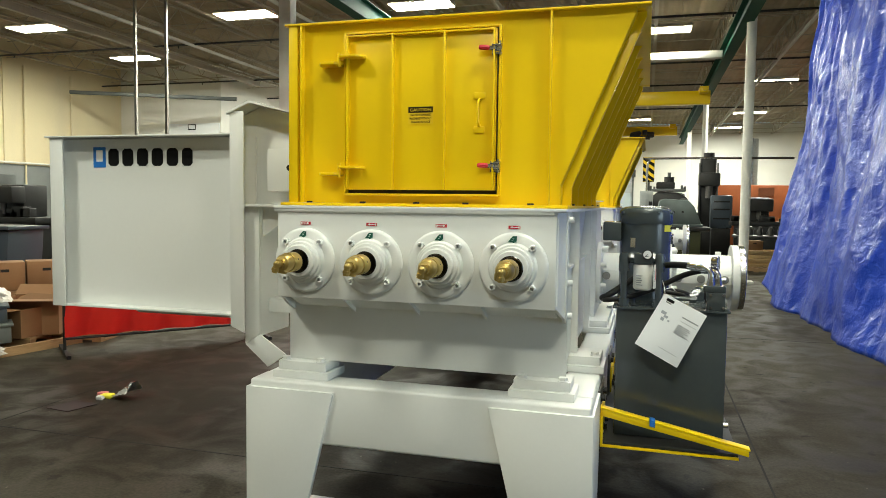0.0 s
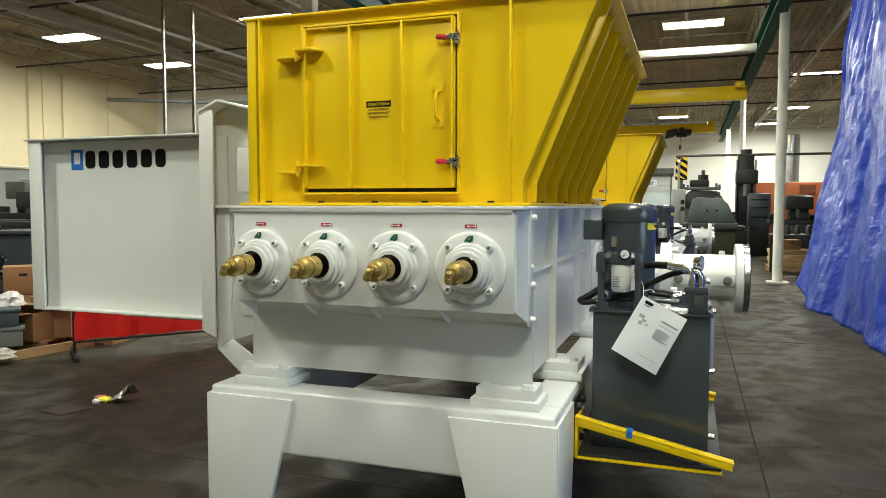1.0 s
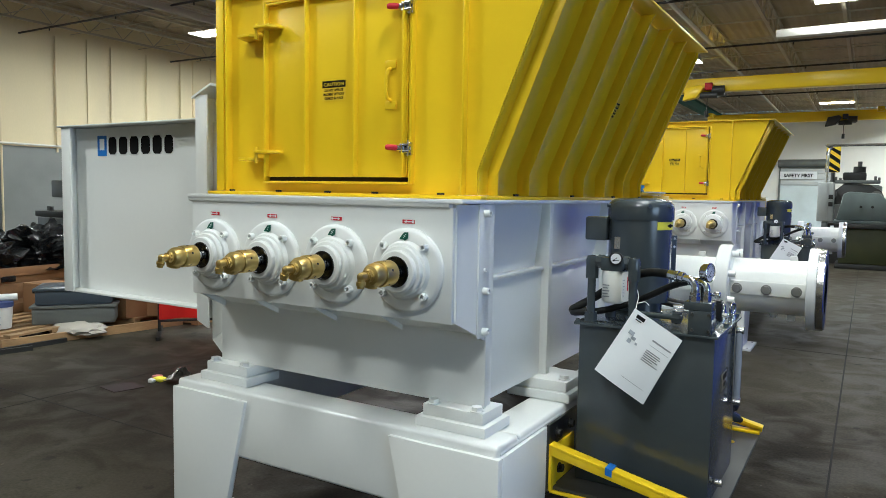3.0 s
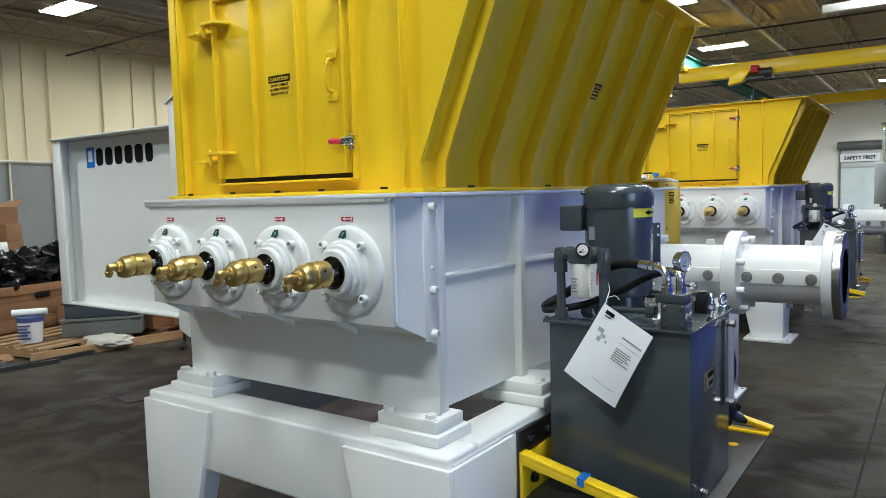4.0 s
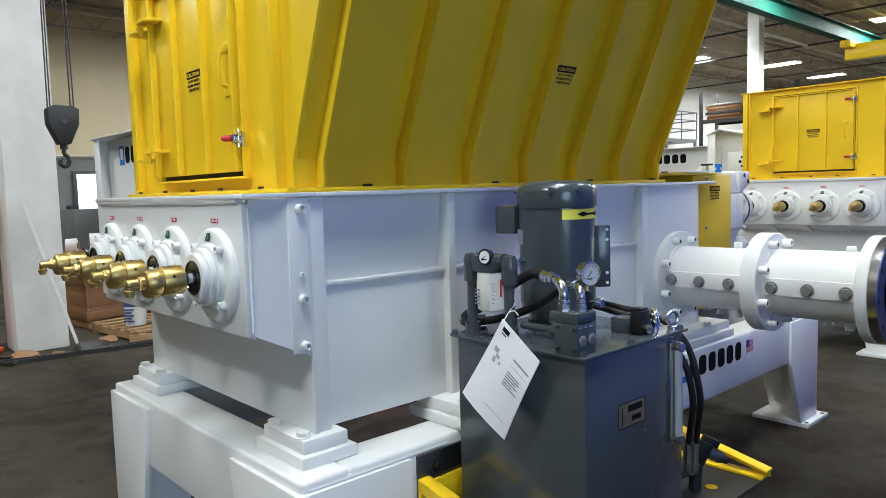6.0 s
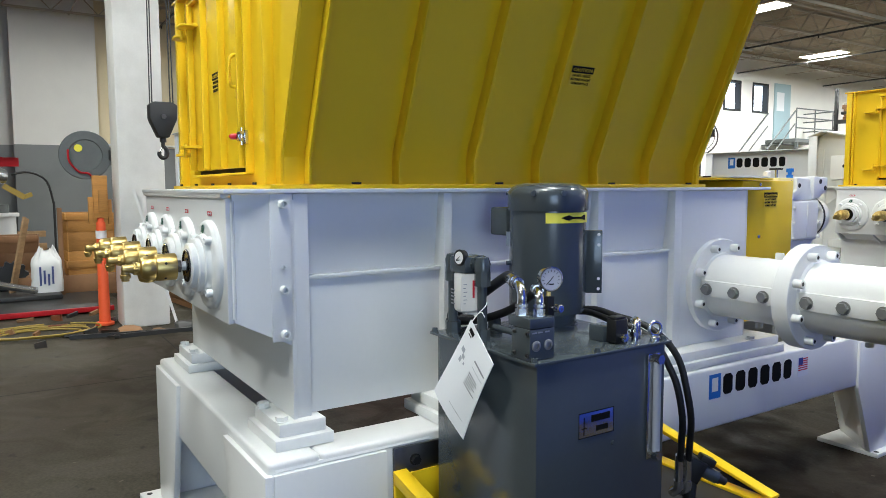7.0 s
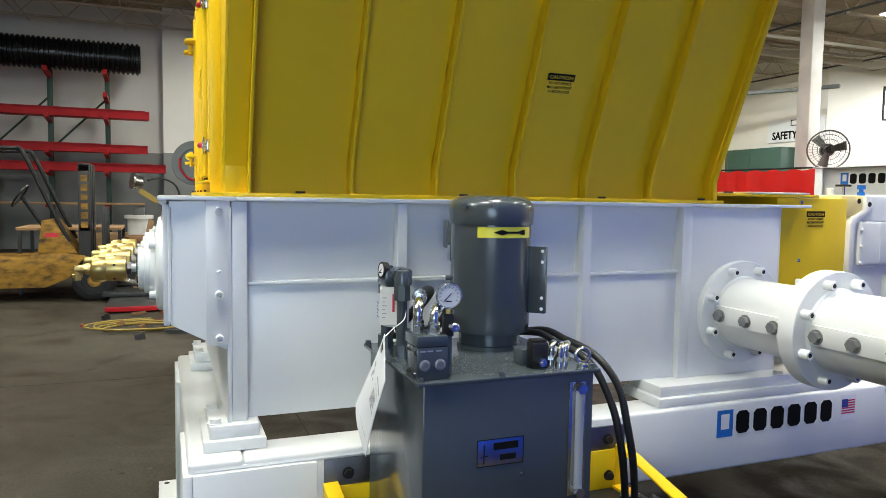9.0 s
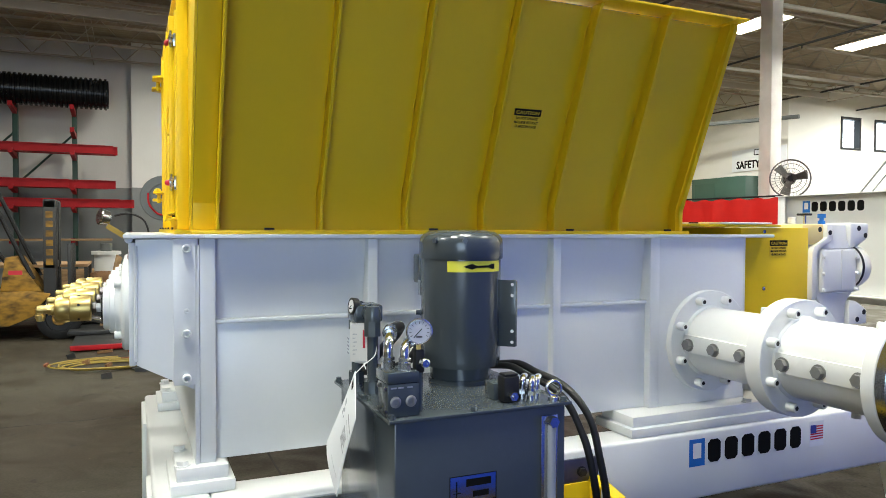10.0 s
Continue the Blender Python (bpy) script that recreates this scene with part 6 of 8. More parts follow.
# ---------------------------------------------------------------- the blue tarpaulin
def tarpaulin():
    path = [Vector(p) for p in ((2.2, 13.6), (2.3, 11.8), (2.4, 10.0), (2.5, 8.2), (2.5, 6.6), (2.48, 5.4), (2.62, 4.5), (3.5, 3.6), (5.0, 2.6))]
    NU, NV = 320, 110
    bm = B()
    rows = []
    for i in range(NU + 1):
        s = i / NU * (len(path) - 1)
        k = min(int(s), len(path) - 2)
        p = path[k].lerp(path[k + 1], s - k)
        col = []
        for j in range(NV + 1):
            v = j / NV
            z = 0.0 + 5.56 * v + (0.24 * (1 - v) * max(0, 1 - i / 22))
            lean = 0.55 * v ** 0.9 * (1 - 0.25 * v)
            sw = s + 0.22 * noise.noise((s * 1.3, v * 1.6, 5.0))
            fold = (0.17 * noise.noise((sw * 2.6, v * 0.35, 1.0)) + 0.085 * noise.noise((sw * 7.0, v * 0.5, 2.0)) + 0.035 * noise.noise((sw * 17, v * 0.8, 3.0))) * (0.22 + 0.95 * v ** 1.2)
            n3 = 0.16 * noise.noise((s * 1.7, v * 3, 0.3)) + 0.07 * abs(noise.noise((s * 3.6 + v * 3, v * 6, 4.1))) + 0.03 * abs(noise.noise((s * 8 - v * 5, v * 17, 7.1))) + 0.009 * abs(noise.noise((s * 24 + v * 9, v * 45, 3.3)))
            flare = 0.35 * (1 - v) ** 2.5
            end_pull = 0.75 * v * max(0, 1 - i / 60)
            x = p.x + lean - flare * 0.4 + fold + n3
            y = p.y - end_pull * 2.1 + 0.3 * n3
            col.append(bm.verts.new((x, y, z)))
        rows.append(col)
    for a, b in zip(rows, rows[1:]):
        for j in range(NV):
            bm.faces.new((a[j], b[j], b[j + 1], a[j + 1]))
    return single("tarpaulin", bm, TARP, "crumpled shiny blue tarpaulin curtain hanging from the roof", "tarpaulin")


tarp = tarpaulin()
sol = tarp.modifiers.new("thickness", "SOLIDIFY")
sol.thickness = 0.004

# ---------------------------------------------------------------- red welding screens
def welding_screen(name, a, b, z0, z1, label, feet=True, wave=0.03):
    a, b = Vector(a), Vector(b)
    t = thing("welding_screen", label, "welding screen", (*((a + b) / 2), 0), group="welding screens")
    d = (b - a).normalized()
    n = Vector((-d.y, d.x))
    bm = B()
    N, M = 36, 10
    g = []
    for i in range(N + 1):
        p = a.lerp(b, i / N)
        g.append([bm.verts.new((*(p + n * (wave * math.sin(i * 0.9 + 0.4 * j) * (0.4 + j / M) + 0.02 * noise.noise((i * 0.4, j * 0.5, 2)))), z1 + (z0 - z1) * j / M + 0.015 * math.sin(i * 1.3) * (j == 0))) for j in range(M + 1)])
    for i in range(N):
        for j in range(M):
            bm.faces.new((g[i][j], g[i + 1][j], g[i + 1][j + 1], g[i][j + 1]))
    part("curtain", bm, REDVINYL, t)
    for p in (a, b):
        part("post", cyl(B(), (p.x, p.y, 0.03), (p.x, p.y, z1 + 0.03), 0.016, n=12), BLACK, t)
        if feet:
            bm = B()
            along(bm, (p.x - n.x * 0.35, p.y - n.y * 0.35, 0.02), (p.x + n.x * 0.35, p.y + n.y * 0.35, 0.02), 0.04, 0.035)
            part("foot", bm, BLACK, t)
    for z in (z1 + 0.025, z0 - 0.02):
        part("rail", cyl(B(), (a.x, a.y, z), (b.x, b.y, z), 0.014, n=10), BLACK, t)
    return t


welding_screen("a", (-5.62, 5.78), (-4.3, 7.35), 0.17, 1.72, "red vinyl welding screen on a black tube stand")
welding_screen("b", (-7.35, 10.9), (-5.08, 11.25), 0.2, 2.04, "red vinyl welding screen on a black tube stand", wave=0.015)

# ---------------------------------------------------------------- litter, pallets and boxes by the column
def pallet(x, y, rz=0.0, z=0.0, w=1.1, d=1.0):
    t = thing("pallet", "rough pine shipping pallet lying on the floor", "pallet", (x, y, z), group="pallets")
    m = pose(x, y, z, 0, 0, rz)
    for k in range(3):
        bm = box(B(), -w / 2, w / 2, -d / 2 + k * (d - 0.09) / 2, -d / 2 + k * (d - 0.09) / 2 + 0.09, 0.02, 0.1)
        bm.transform(m)
        part("stringer", bm, WOOD, t)
    for k in range(6):
        x0 = -w / 2 + k * (w - 0.1) / 5
        bm = box(B(), x0, x0 + 0.1, -d / 2, d / 2, 0.1, 0.12)
        bm.transform(m)
        part("deck_board", bm, WOOD, t)
    for k in range(3):
        x0 = -w / 2 + k * (w - 0.1) / 2
        bm = box(B(), x0, x0 + 0.1, -d / 2, d / 2, 0.0, 0.02)
        bm.transform(m)
        part("bottom_board", bm, WOOD, t)
    return t


def crate(x, y, rz, w, d, h, z=0.0, mat=None, label="brown plywood crate with board frame"):
    mat = mat or WOODDARK
    t = thing("crate", label, "crate", (x, y, z), group="crates")
    m = pose(x, y, z, 0, 0, rz)
    for a in ((-w / 2, w / 2, -d / 2, -d / 2 + 0.02), (-w / 2, w / 2, d / 2 - 0.02, d / 2), (-w / 2, -w / 2 + 0.02, -d / 2 + 0.02, d / 2 - 0.02), (w / 2 - 0.02, w / 2, -d / 2 + 0.02, d / 2 - 0.02)):
        for k in range(3):
            bm = box(B(), *a, 0.06 + k * (h - 0.06) / 3 + 0.003, 0.06 + (k + 1) * (h - 0.06) / 3, 0.003)
            bm.transform(m)
            part("side_board", bm, mat, t)
    for a in ((-w / 2 - 0.025, w / 2 + 0.025, -d / 2 - 0.025, -d / 2 - 0.001), (-w / 2 - 0.025, -w / 2 - 0.001, -d / 2, d / 2), (w / 2 + 0.001, w / 2 + 0.025, -d / 2, d / 2)):
        for z0 in (h - 0.1, 0.1):
            bm = box(B(), *a, z0, z0 + 0.1, 0.004)
            bm.transform(m)
            part("batten", bm, mat, t)
    bm = box(B(), -w / 2, w / 2, -d / 2, d / 2, 0.0, 0.06)
    bm.transform(m)
    part("skid", bm, mat, t)
    bm = box(B(), -w / 2 + 0.03, w / 2 - 0.03, -d / 2 + 0.03, d / 2 - 0.03, h - 0.05, h - 0.03)
    bm.transform(m)
    part("lid_board", bm, mat, t)
    return t


def carton(x, y, rz, w, d, h, z=0.0, label="brown cardboard carton", flaps=False):
    t = thing("carton", label, "cardboard box", (x, y, z), group="cartons")
    m = pose(x, y, z, 0, 0, rz)
    if flaps:
        bm = B()
        ring = [[bm.verts.new((sx * (w / 2 - i), sy * (d / 2 - i), z)) for sx, sy in ((-1, -1), (1, -1), (1, 1), (-1, 1))] for i, z in ((0, 0), (0, h), (0.006, h), (0.006, 0.006))]
        for r0, r1 in zip(ring, ring[1:]):
            for k in range(4):
                bm.faces.new((r0[k], r0[(k + 1) % 4], r1[(k + 1) % 4], r1[k]))
        bm.faces.new(ring[0][::-1])
        bm.faces.new(ring[3])
    else:
        bm = box(B(), -w / 2, w / 2, -d / 2, d / 2, 0, h, 0.006)
    bm.transform(m)
    part("box", bm, CARD, t)
    if flaps:
        for s in (-1, 1):
            bm = box(B(), -w / 2, w / 2, 0, d * 0.42, 0, 0.006)
            bm.transform(m @ pose(0, s * d / 2, h, 35 if s > 0 else 0, 0, 0 if s > 0 else 180))
            part("flap", bm, CARD, t)
    else:
        bm = box(B(), -0.045, 0.045, -d / 2 - 0.0015, -d / 2 + 0.001, h * 0.66, h * 0.76)
        bm.transform(m)
        part("hand_hole", bm, BLACK, t)
    return t


def crumple(name, at, r, sx, sy, sz, mat, label, category, seed, rough=0.35, n=3):
    bm = B()
    bmesh.ops.create_icosphere(bm, subdivisions=n, radius=r)
    for v in bm.verts:
        k = 1 + rough * noise.noise(v.co * (2.2 / r) + Vector((seed, 0, 0))) + rough * 0.6 * noise.noise(v.co * (6 / r) + Vector((0, seed, 0))) + rough * 0.35 * abs(noise.noise(v.co * (13 / r) + Vector((0, 0, seed))))
        v.co *= k
        v.co = Vector((v.co.x * sx, v.co.y * sy, max(v.co.z * sz, -r * sz * 0.35) + r * sz * 0.35))
        v.co += Vector(at)
    return single(name, bm, mat, label, category)


for a in ((-6.82, 4.95, 8), (-6.75, 6.2, 12), (-7.45, 7.1, 5), (-6.35, 6.75, 12)):
    pallet(*a)
bm = B()
along(bm, (-6.22, 4.45, 0.02), (-5.9, 6.3, 0.02), 0.04, 0.14)
single("plank", bm, WOOD, "long pale pine plank lying on the floor", "plank")
bm = B()
along(bm, (-6.5, 5.6, 0.14), (-6.0, 7.1, 0.14), 0.045, 0.2)
single("plank", bm, WOOD, "pale pine plank lying across the pallets", "plank")
crate(-8.2, 5.5, 7, 1.0, 2.3, 0.62)
for y in (4.42, 5.2):
    single("strap_pad", box(B(), -7.66, -7.635, y, y + 0.16, 0.46, 0.53, 0.006), PLASTIC, "dark rubber pad nailed on the crate", "pad", group="crate pads")
t = thing("bucket", "white plastic bucket with a blue lid and printed side", "bucket", (-6.7, 4.69, 0.12))
bx, by = -6.7, 4.69
part("pail", lathe(B(), (bx, by, 0.12), (0, 0, 1), [(0, 0.0), (0, 0.105), (0.22, 0.122), (0.22, 0)], 28), WHITEPL, t)
part("lid", lathe(B(), (bx, by, 0.341), (0, 0, 1), [(0, 0.127), (0.05, 0.127), (0.055, 0.118), (0.055, 0)], 28), NAVY, t, "dark blue lid")
bm = B()
for k in range(5):
    quad(bm, plane_m((bx + 0.085, by - 0.09, 0.30 - k * 0.033), (1, 0.9, 0), (0, 0, 1)), -0.07, 0.05 - 0.03 * (k % 2), 0, 0.016, 0.012)
part("print", bm, NAVY, t)
bm = cyl(B(), (bx - 0.1, by - 0.13, 0.433), (bx + 0.08, by + 0.14, 0.433), 0.036, n=18)
single("paper_roll", bm, WHITEPL, "white paper roll lying on the bucket", "paper roll")
for z, w, d, h, mat, lb in ((0.122, 0.8, 0.55, 0.2, MILL, "grey plastic storage bin"), (0.325, 0.74, 0.5, 0.18, DARKGREY, "dark grey plastic storage bin stacked on another")):
    t = thing("storage_bin", lb, "storage bin", (-6.52, 5.42, z), group="storage bins")
    m = pose(-6.52, 5.42, z, 0, 0, 50)
    bm = box(B(), -w / 2, w / 2, -d / 2, d / 2, 0, h - 0.03, 0.015)
    bm.transform(m)
    part("tub", bm, mat, t)
    bm = box(B(), -w / 2 - 0.02, w / 2 + 0.02, -d / 2 - 0.02, d / 2 + 0.02, h - 0.029, h, 0.006)
    bm.transform(m)
    part("rim", bm, mat, t)
carton(-6.35, 6.15, 25, 0.6, 0.42, 0.38, 0.122, "open brown cardboard carton full of papers", True)
carton(-7.3, 5.55, 10, 0.4, 0.35, 0.34, 0.122, "brown cardboard carton with a white label")
crumple("rag", (-6.25, 5.25, 0.045), 0.22, 1.6, 1.0, 0.35, CLOTH, "crumpled dirty white rag on the pallet's edge", "rag", 3)
crumple("rag", (-6.45, 5.0, 0.0), 0.16, 1.5, 1.0, 0.4, PLASTIC, "black oily rag on the floor", "rag", 9)
crumple("paper_wad", (-6.42, 5.72, 0.505), 0.13, 1.1, 1.0, 0.8, WHITEPL, "crumpled white paper on the bins", "paper", 5)
crumple("rubbish_bag", (-8.05, 5.1, 0.56), 0.36, 0.9, 1.25, 0.85, PLASTIC, "shiny black rubbish bag lying on the crate", "rubbish bag", 7, 0.6, 5)
crumple("rubbish_bag", (-8.1, 5.95, 0.56), 0.42, 0.9, 1.2, 0.8, PLASTIC, "shiny black rubbish bag lying on the crate", "rubbish bag", 17, 0.6, 5)
crumple("rubbish_bag", (-8.2, 6.6, 0.6), 0.36, 0.9, 1.1, 0.85, PLASTIC, "shiny black rubbish bag slumped over the crate's end", "rubbish bag", 27, 0.6, 5)
for a, b, r in (((-8.42, 4.74, 1.0), (-8.3, 5.2, 1.0), 0.112), ((-8.6, 4.5, 0.95), (-8.55, 4.62, 0.955), 0.1), ((-8.2, 4.68, 0.62), (-8.2, 4.68, 0.93), 0.055)):
    t = thing("film_roll", "roll of white plastic film", "film roll", (a[0], a[1], a[2] - r), group="film rolls")
    part("roll", cyl(B(), a, b, r, n=28), WHITEPL, t)
    d = (Vector(b) - Vector(a)).normalized()
    part("core", cyl(B(), Vector(a) - d * 0.02, Vector(b) + d * 0.02, min(0.04, r * 0.5), n=16), CARD, t)
crate(-8.62, 4.85, 7, 0.5, 0.95, 0.89, 0.0, label="low brown crate that carries film rolls")
t = thing("steel_cabinet", "dark grey-green steel cabinet", "cabinet", (-9.9, 5.2, 0))
part("body", box(B(), -10.2, -9.6, 4.2, 5.5, 0, 1.42, 0.01), MILL, t)
for y in (4.23, 4.87):
    part("door", box(B(), -9.598, -9.585, y, y + 0.6, 0.08, 1.36, 0.004), MILL, t)
carton(-9.25, 5.55, 24, 0.36, 0.36, 0.28, 0.8, "brown cardboard carton in a leaning stack")
carton(-9.25, 5.56, 35, 0.34, 0.34, 0.23, 1.081, "brown cardboard carton in a leaning stack")
carton(-9.24, 5.5, 18, 0.34, 0.36, 0.22, 1.312, "brown cardboard carton, flaps open, on a leaning stack", True)
crate(-9.25, 5.6, 10, 0.5, 0.6, 0.8, 0.0, label="brown crate that carries a stack of cartons")
for k, (y, h) in enumerate(((4.3, 0.05), (4.55, 0.07), (4.85, 0.06))):
    single("spare_part", box(B(), -9.85, -9.72, y, y + 0.14, 1.42, 1.42 + h, 0.01), MILLDARK, "small dark machine part on the cabinet", "machine part")
# file boxes and a motor on pallets
for x, y, z in ((-7.45, 6.75, 0.12), (-7.45, 6.75, 0.47), (-7.2, 7.12, 0.12), (-7.2, 7.12, 0.47)):
    carton(x, y, 50, 0.42, 0.36, 0.34, z, "brown cardboard file box with hand hole")
t = thing("spindle_motor", "black flanged motor with a bright steel shaft", "motor", (-6.75, 7.05, 0.12))
part("body", lathe(B(), (-6.75, 7.05, 0.12), (0, 0, 1), [(0, 0), (0, 0.15), (0.3, 0.15), (0.31, 0.12), (0.31, 0)], 24), BLACK, t)
part("flange", cyl(B(), (-6.75, 7.05, 0.43), (-6.75, 7.05, 0.46), 0.18, n=24), DSTEEL, t)
part("shaft", cyl(B(), (-6.75, 7.05, 0.46), (-6.75, 7.05, 0.85), 0.07, n=20), STEEL, t)
carton(-6.4, 5.95, 0, 0.01 + 0.5, 0.4, 0.3, 0.122, "brown cardboard carton with yellow papers", True)
t = thing("waste_bin", "dark blue-grey plastic waste bin", "bin", (-8.7, 7.9, 0))
part("tub", prism(B(), [(-9.0, 0.0), (-8.4, 0.0), (-8.3, 1.15), (-9.1, 1.15)], "y", 7.6, 8.2, 0.02), DARKGREY, t)
part("lid", box(B(), -9.15, -8.25, 7.55, 8.25, 1.151, 1.2, 0.01), DARKGREY, t)

# dark machine tools along the wall
def machine_tool(name, x, y, w, d, h, mat, label, seed):
    rnd = random.Random(seed)
    t = thing(name, label, "machine tool", (x, y, 0))
    part("bed", box(B(), x - w / 2, x + w / 2, y - d / 2, y + d / 2, 0, h * 0.55, 0.03), mat, t)
    part("table", box(B(), x - w * 0.62, x + w * 0.62, y - d * 0.4, y + d * 0.4, h * 0.552, h * 0.62, 0.01), MILLDARK, t)
    part("column", box(B(), x - w * 0.2, x + w * 0.2, y - d * 0.1, y + d * 0.45, h * 0.622, h, 0.04), mat, t)
    part("head", box(B(), x - w * 0.3, x + w * 0.25, y - d * 0.42, y - d * 0.105, h * 0.78, h * 0.98, 0.04), mat, t)
    part("spindle", cyl(B(), (x - 0.05, y - d * 0.25, h * 0.66), (x - 0.05, y - d * 0.25, h * 0.78), 0.06, n=16), DSTEEL, t)
    for k in range(4):
        px = x - w * 0.5 + w * k / 3
        part("handwheel", lathe(B(), (px, y - d / 2 - 0.06, h * (0.42 + 0.1 * rnd.random())), (0, -1, 0), [(0, 0.0), (0, 0.1), (0.025, 0.1), (0.025, 0.07), (0.01, 0.06), (0.01, 0)], 20), DSTEEL, t)
    for k in range(6):
        px, s = x - w * 0.55 + w * 1.1 * rnd.random(), 0.06 + 0.1 * rnd.random()
        part("fixture", box(B(), px - s, px + s, y - d * 0.3, y - d * 0.3 + s * 1.4, h * 0.622, h * 0.622 + s * 1.5, 0.012), MILLDARK if k % 2 else mat, t)
    return t


machine_tool("lathe", -12.6, 9.4, 1.9, 0.9, 1.75, MILL, "grey engine lathe with handwheels against the wall", 1)
machine_tool("milling_machine", -13.5, 12.6, 1.6, 1.2, 1.9, MILLDARK, "dark greasy milling machine", 2)
machine_tool("milling_machine", -12.0, 14.4, 1.8, 1.2, 1.75, MILLDARK, "dark greasy milling machine", 3)
machine_tool("milling_machine", -10.4, 12.3, 1.8, 1.1, 1.55, MILLDARK, "dark greasy milling machine", 4)
machine_tool("drill_press", -15.5, 13.8, 1.2, 1.0, 2.2, MILL, "grey drill press by the wall", 5)
t = thing("boring_mill", "large dark boring mill with grease stains", "machine tool", (0.62, 21.8, 0))
part("bed", box(B(), -0.1, 1.4, 21.2, 22.4, 0, 1.5, 0.04), MILLDARK, t)
part("saddle", prism(B(), [(0.0, 1.502), (1.3, 1.502), (1.15, 1.85), (0.9, 2.0), (0.35, 2.02), (0.1, 1.8)], "y", 21.3, 22.2, 0.03), MILLDARK, t)
part("table", box(B(), 0.02, 1.12, 21.25, 22.1, 2.03, 2.1, 0.01), MILL, t)
part("head", box(B(), 0.3, 0.82, 21.4, 22.0, 2.102, 2.3, 0.04), MILLDARK, t)
part("turret", cyl(B(), (0.66, 21.7, 2.302), (0.66, 21.7, 2.45), 0.14, n=18), MILLDARK, t)
part("spindle", cyl(B(), (0.66, 21.7, 2.45), (0.66, 21.7, 2.58), 0.05, n=12), DSTEEL, t)
for x, z, r in ((0.1, 1.75, 0.11), (1.05, 1.7, 0.14), (0.45, 1.72, 0.08), (0.78, 1.65, 0.1)):
    part("handwheel", lathe(B(), (x, 21.22, z), (0, -1, 0), [(0, r - 0.025), (0, r), (0.03, r), (0.03, r - 0.025)], 20), DSTEEL, t)
    part("hub", cyl(B(), (x, 21.3, z), (x, 21.19, z), 0.025, n=10), DSTEEL, t)
for x in (0.12, 0.22, 0.98, 1.06):
    part("clamp", box(B(), x, x + 0.06, 21.4, 21.7, 2.102, 2.16 + 0.25 * (x % 0.2), 0.01), DSTEEL, t)
machine_tool("boring_mill", 0.9, 24.2, 1.2, 1.4, 2.05, MILL, "grey-green horizontal machine tool", 8)
t = thing("planer", "grey-green planer with sloping cover and olive tank", "machine tool", (0.85, 20.3, 0))
part("cover", prism(B(), [(0.25, 1.13), (1.46, 1.13), (1.27, 1.6), (1.12, 1.76), (0.5, 1.8), (0.38, 1.74)], "y", 19.9, 20.7, 0.03), PLANERGREY, t, "grey-green sloping sheet cover")
part("cover_base", box(B(), 0.2, 1.5, 19.84, 20.76, 1.06, 1.128, 0.01), PLANERGREY, t)
for x in (0.75, 0.98):
    part("cover_knob", cyl(B(), (x, 19.9, 1.45), (x, 19.87, 1.45), 0.03, n=12), BLACK, t)
part("tray", box(B(), 0.02, 1.68, 19.7, 20.9, 0.95, 1.058, 0.02), MILLDARK, t)
part("tank", box(B(), 0.35, 1.45, 19.85, 20.75, 0.12, 0.948, 0.03), MILLGREEN, t, "olive green coolant tank")
part("plinth", box(B(), 0.28, 1.52, 19.8, 20.8, 0, 0.118, 0.01), MILLDARK, t)
t = thing("control_cabinet", "grey electrical control cabinet on a stand", "control cabinet", (0.03, 19.6, 0))
part("cabinet", box(B(), -0.13, 0.21, 19.4, 19.68, 1.1, 2.0, 0.02), PALEGREY, t)
part("cabinet_door", box(B(), -0.11, 0.08, 19.385, 19.399, 1.14, 1.96, 0.004), PALEGREY, t)
part("stand", box(B(), -0.02, 0.1, 19.45, 19.6, 0, 1.1, 0.01), MILL, t)
for z in (1.45, 1.62):
    part("switch", box(B(), 0.1, 0.19, 19.37, 19.399, z, z + 0.1, 0.01), BLACK, t)
# striped column guard
t = thing("striped_sign", "yellow and black striped warning board on a pole", "warning sign", (0.08, 21.2, 0))
part("board", box(B(), -0.08, 0.235, 21.18, 21.21, 2.29, 2.99), LABELY, t)
for k in range(4):
    z = 2.93 - 0.21 * k
    bm = prism(B(), [(-0.08, min(2.99, z)), (-0.08, min(2.99, z + 0.11)), (0.235, max(2.29, z - 0.12)), (0.235, max(2.29, z - 0.23))], "y", 21.172, 21.178)
    part("stripe", bm, BLACKINK, t)
part("pole", cyl(B(), (0.08, 21.25, 0), (0.08, 21.25, 3.0), 0.04, n=12), DSTEEL, t)
bm = pipe(B(), [(0.04, 19.55, 2.0), (0.04, 19.55, 2.62), (0.1, 19.55, 2.8), (0.28, 19.55, 2.85), (3.6, 19.7, 2.85)], 0.03, 10, 5)
single("overhead_conduit", bm, STEEL, "bent galvanised conduit from cabinet to column", "conduit")
t = thing("swivel_chair_vise", "dark bench with machine parts", "workbench", (2.9, 18.4, 0))
part("top", box(B(), 2.1, 3.9, 18.0, 18.8, 0.86, 0.92, 0.005), MILLDARK, t)
for x in (2.15, 3.8):
    for y in (18.05, 18.7):
        part("leg", box(B(), x, x + 0.07, y, y + 0.07, 0, 0.86), MILLDARK, t)
t.name = "workbench"
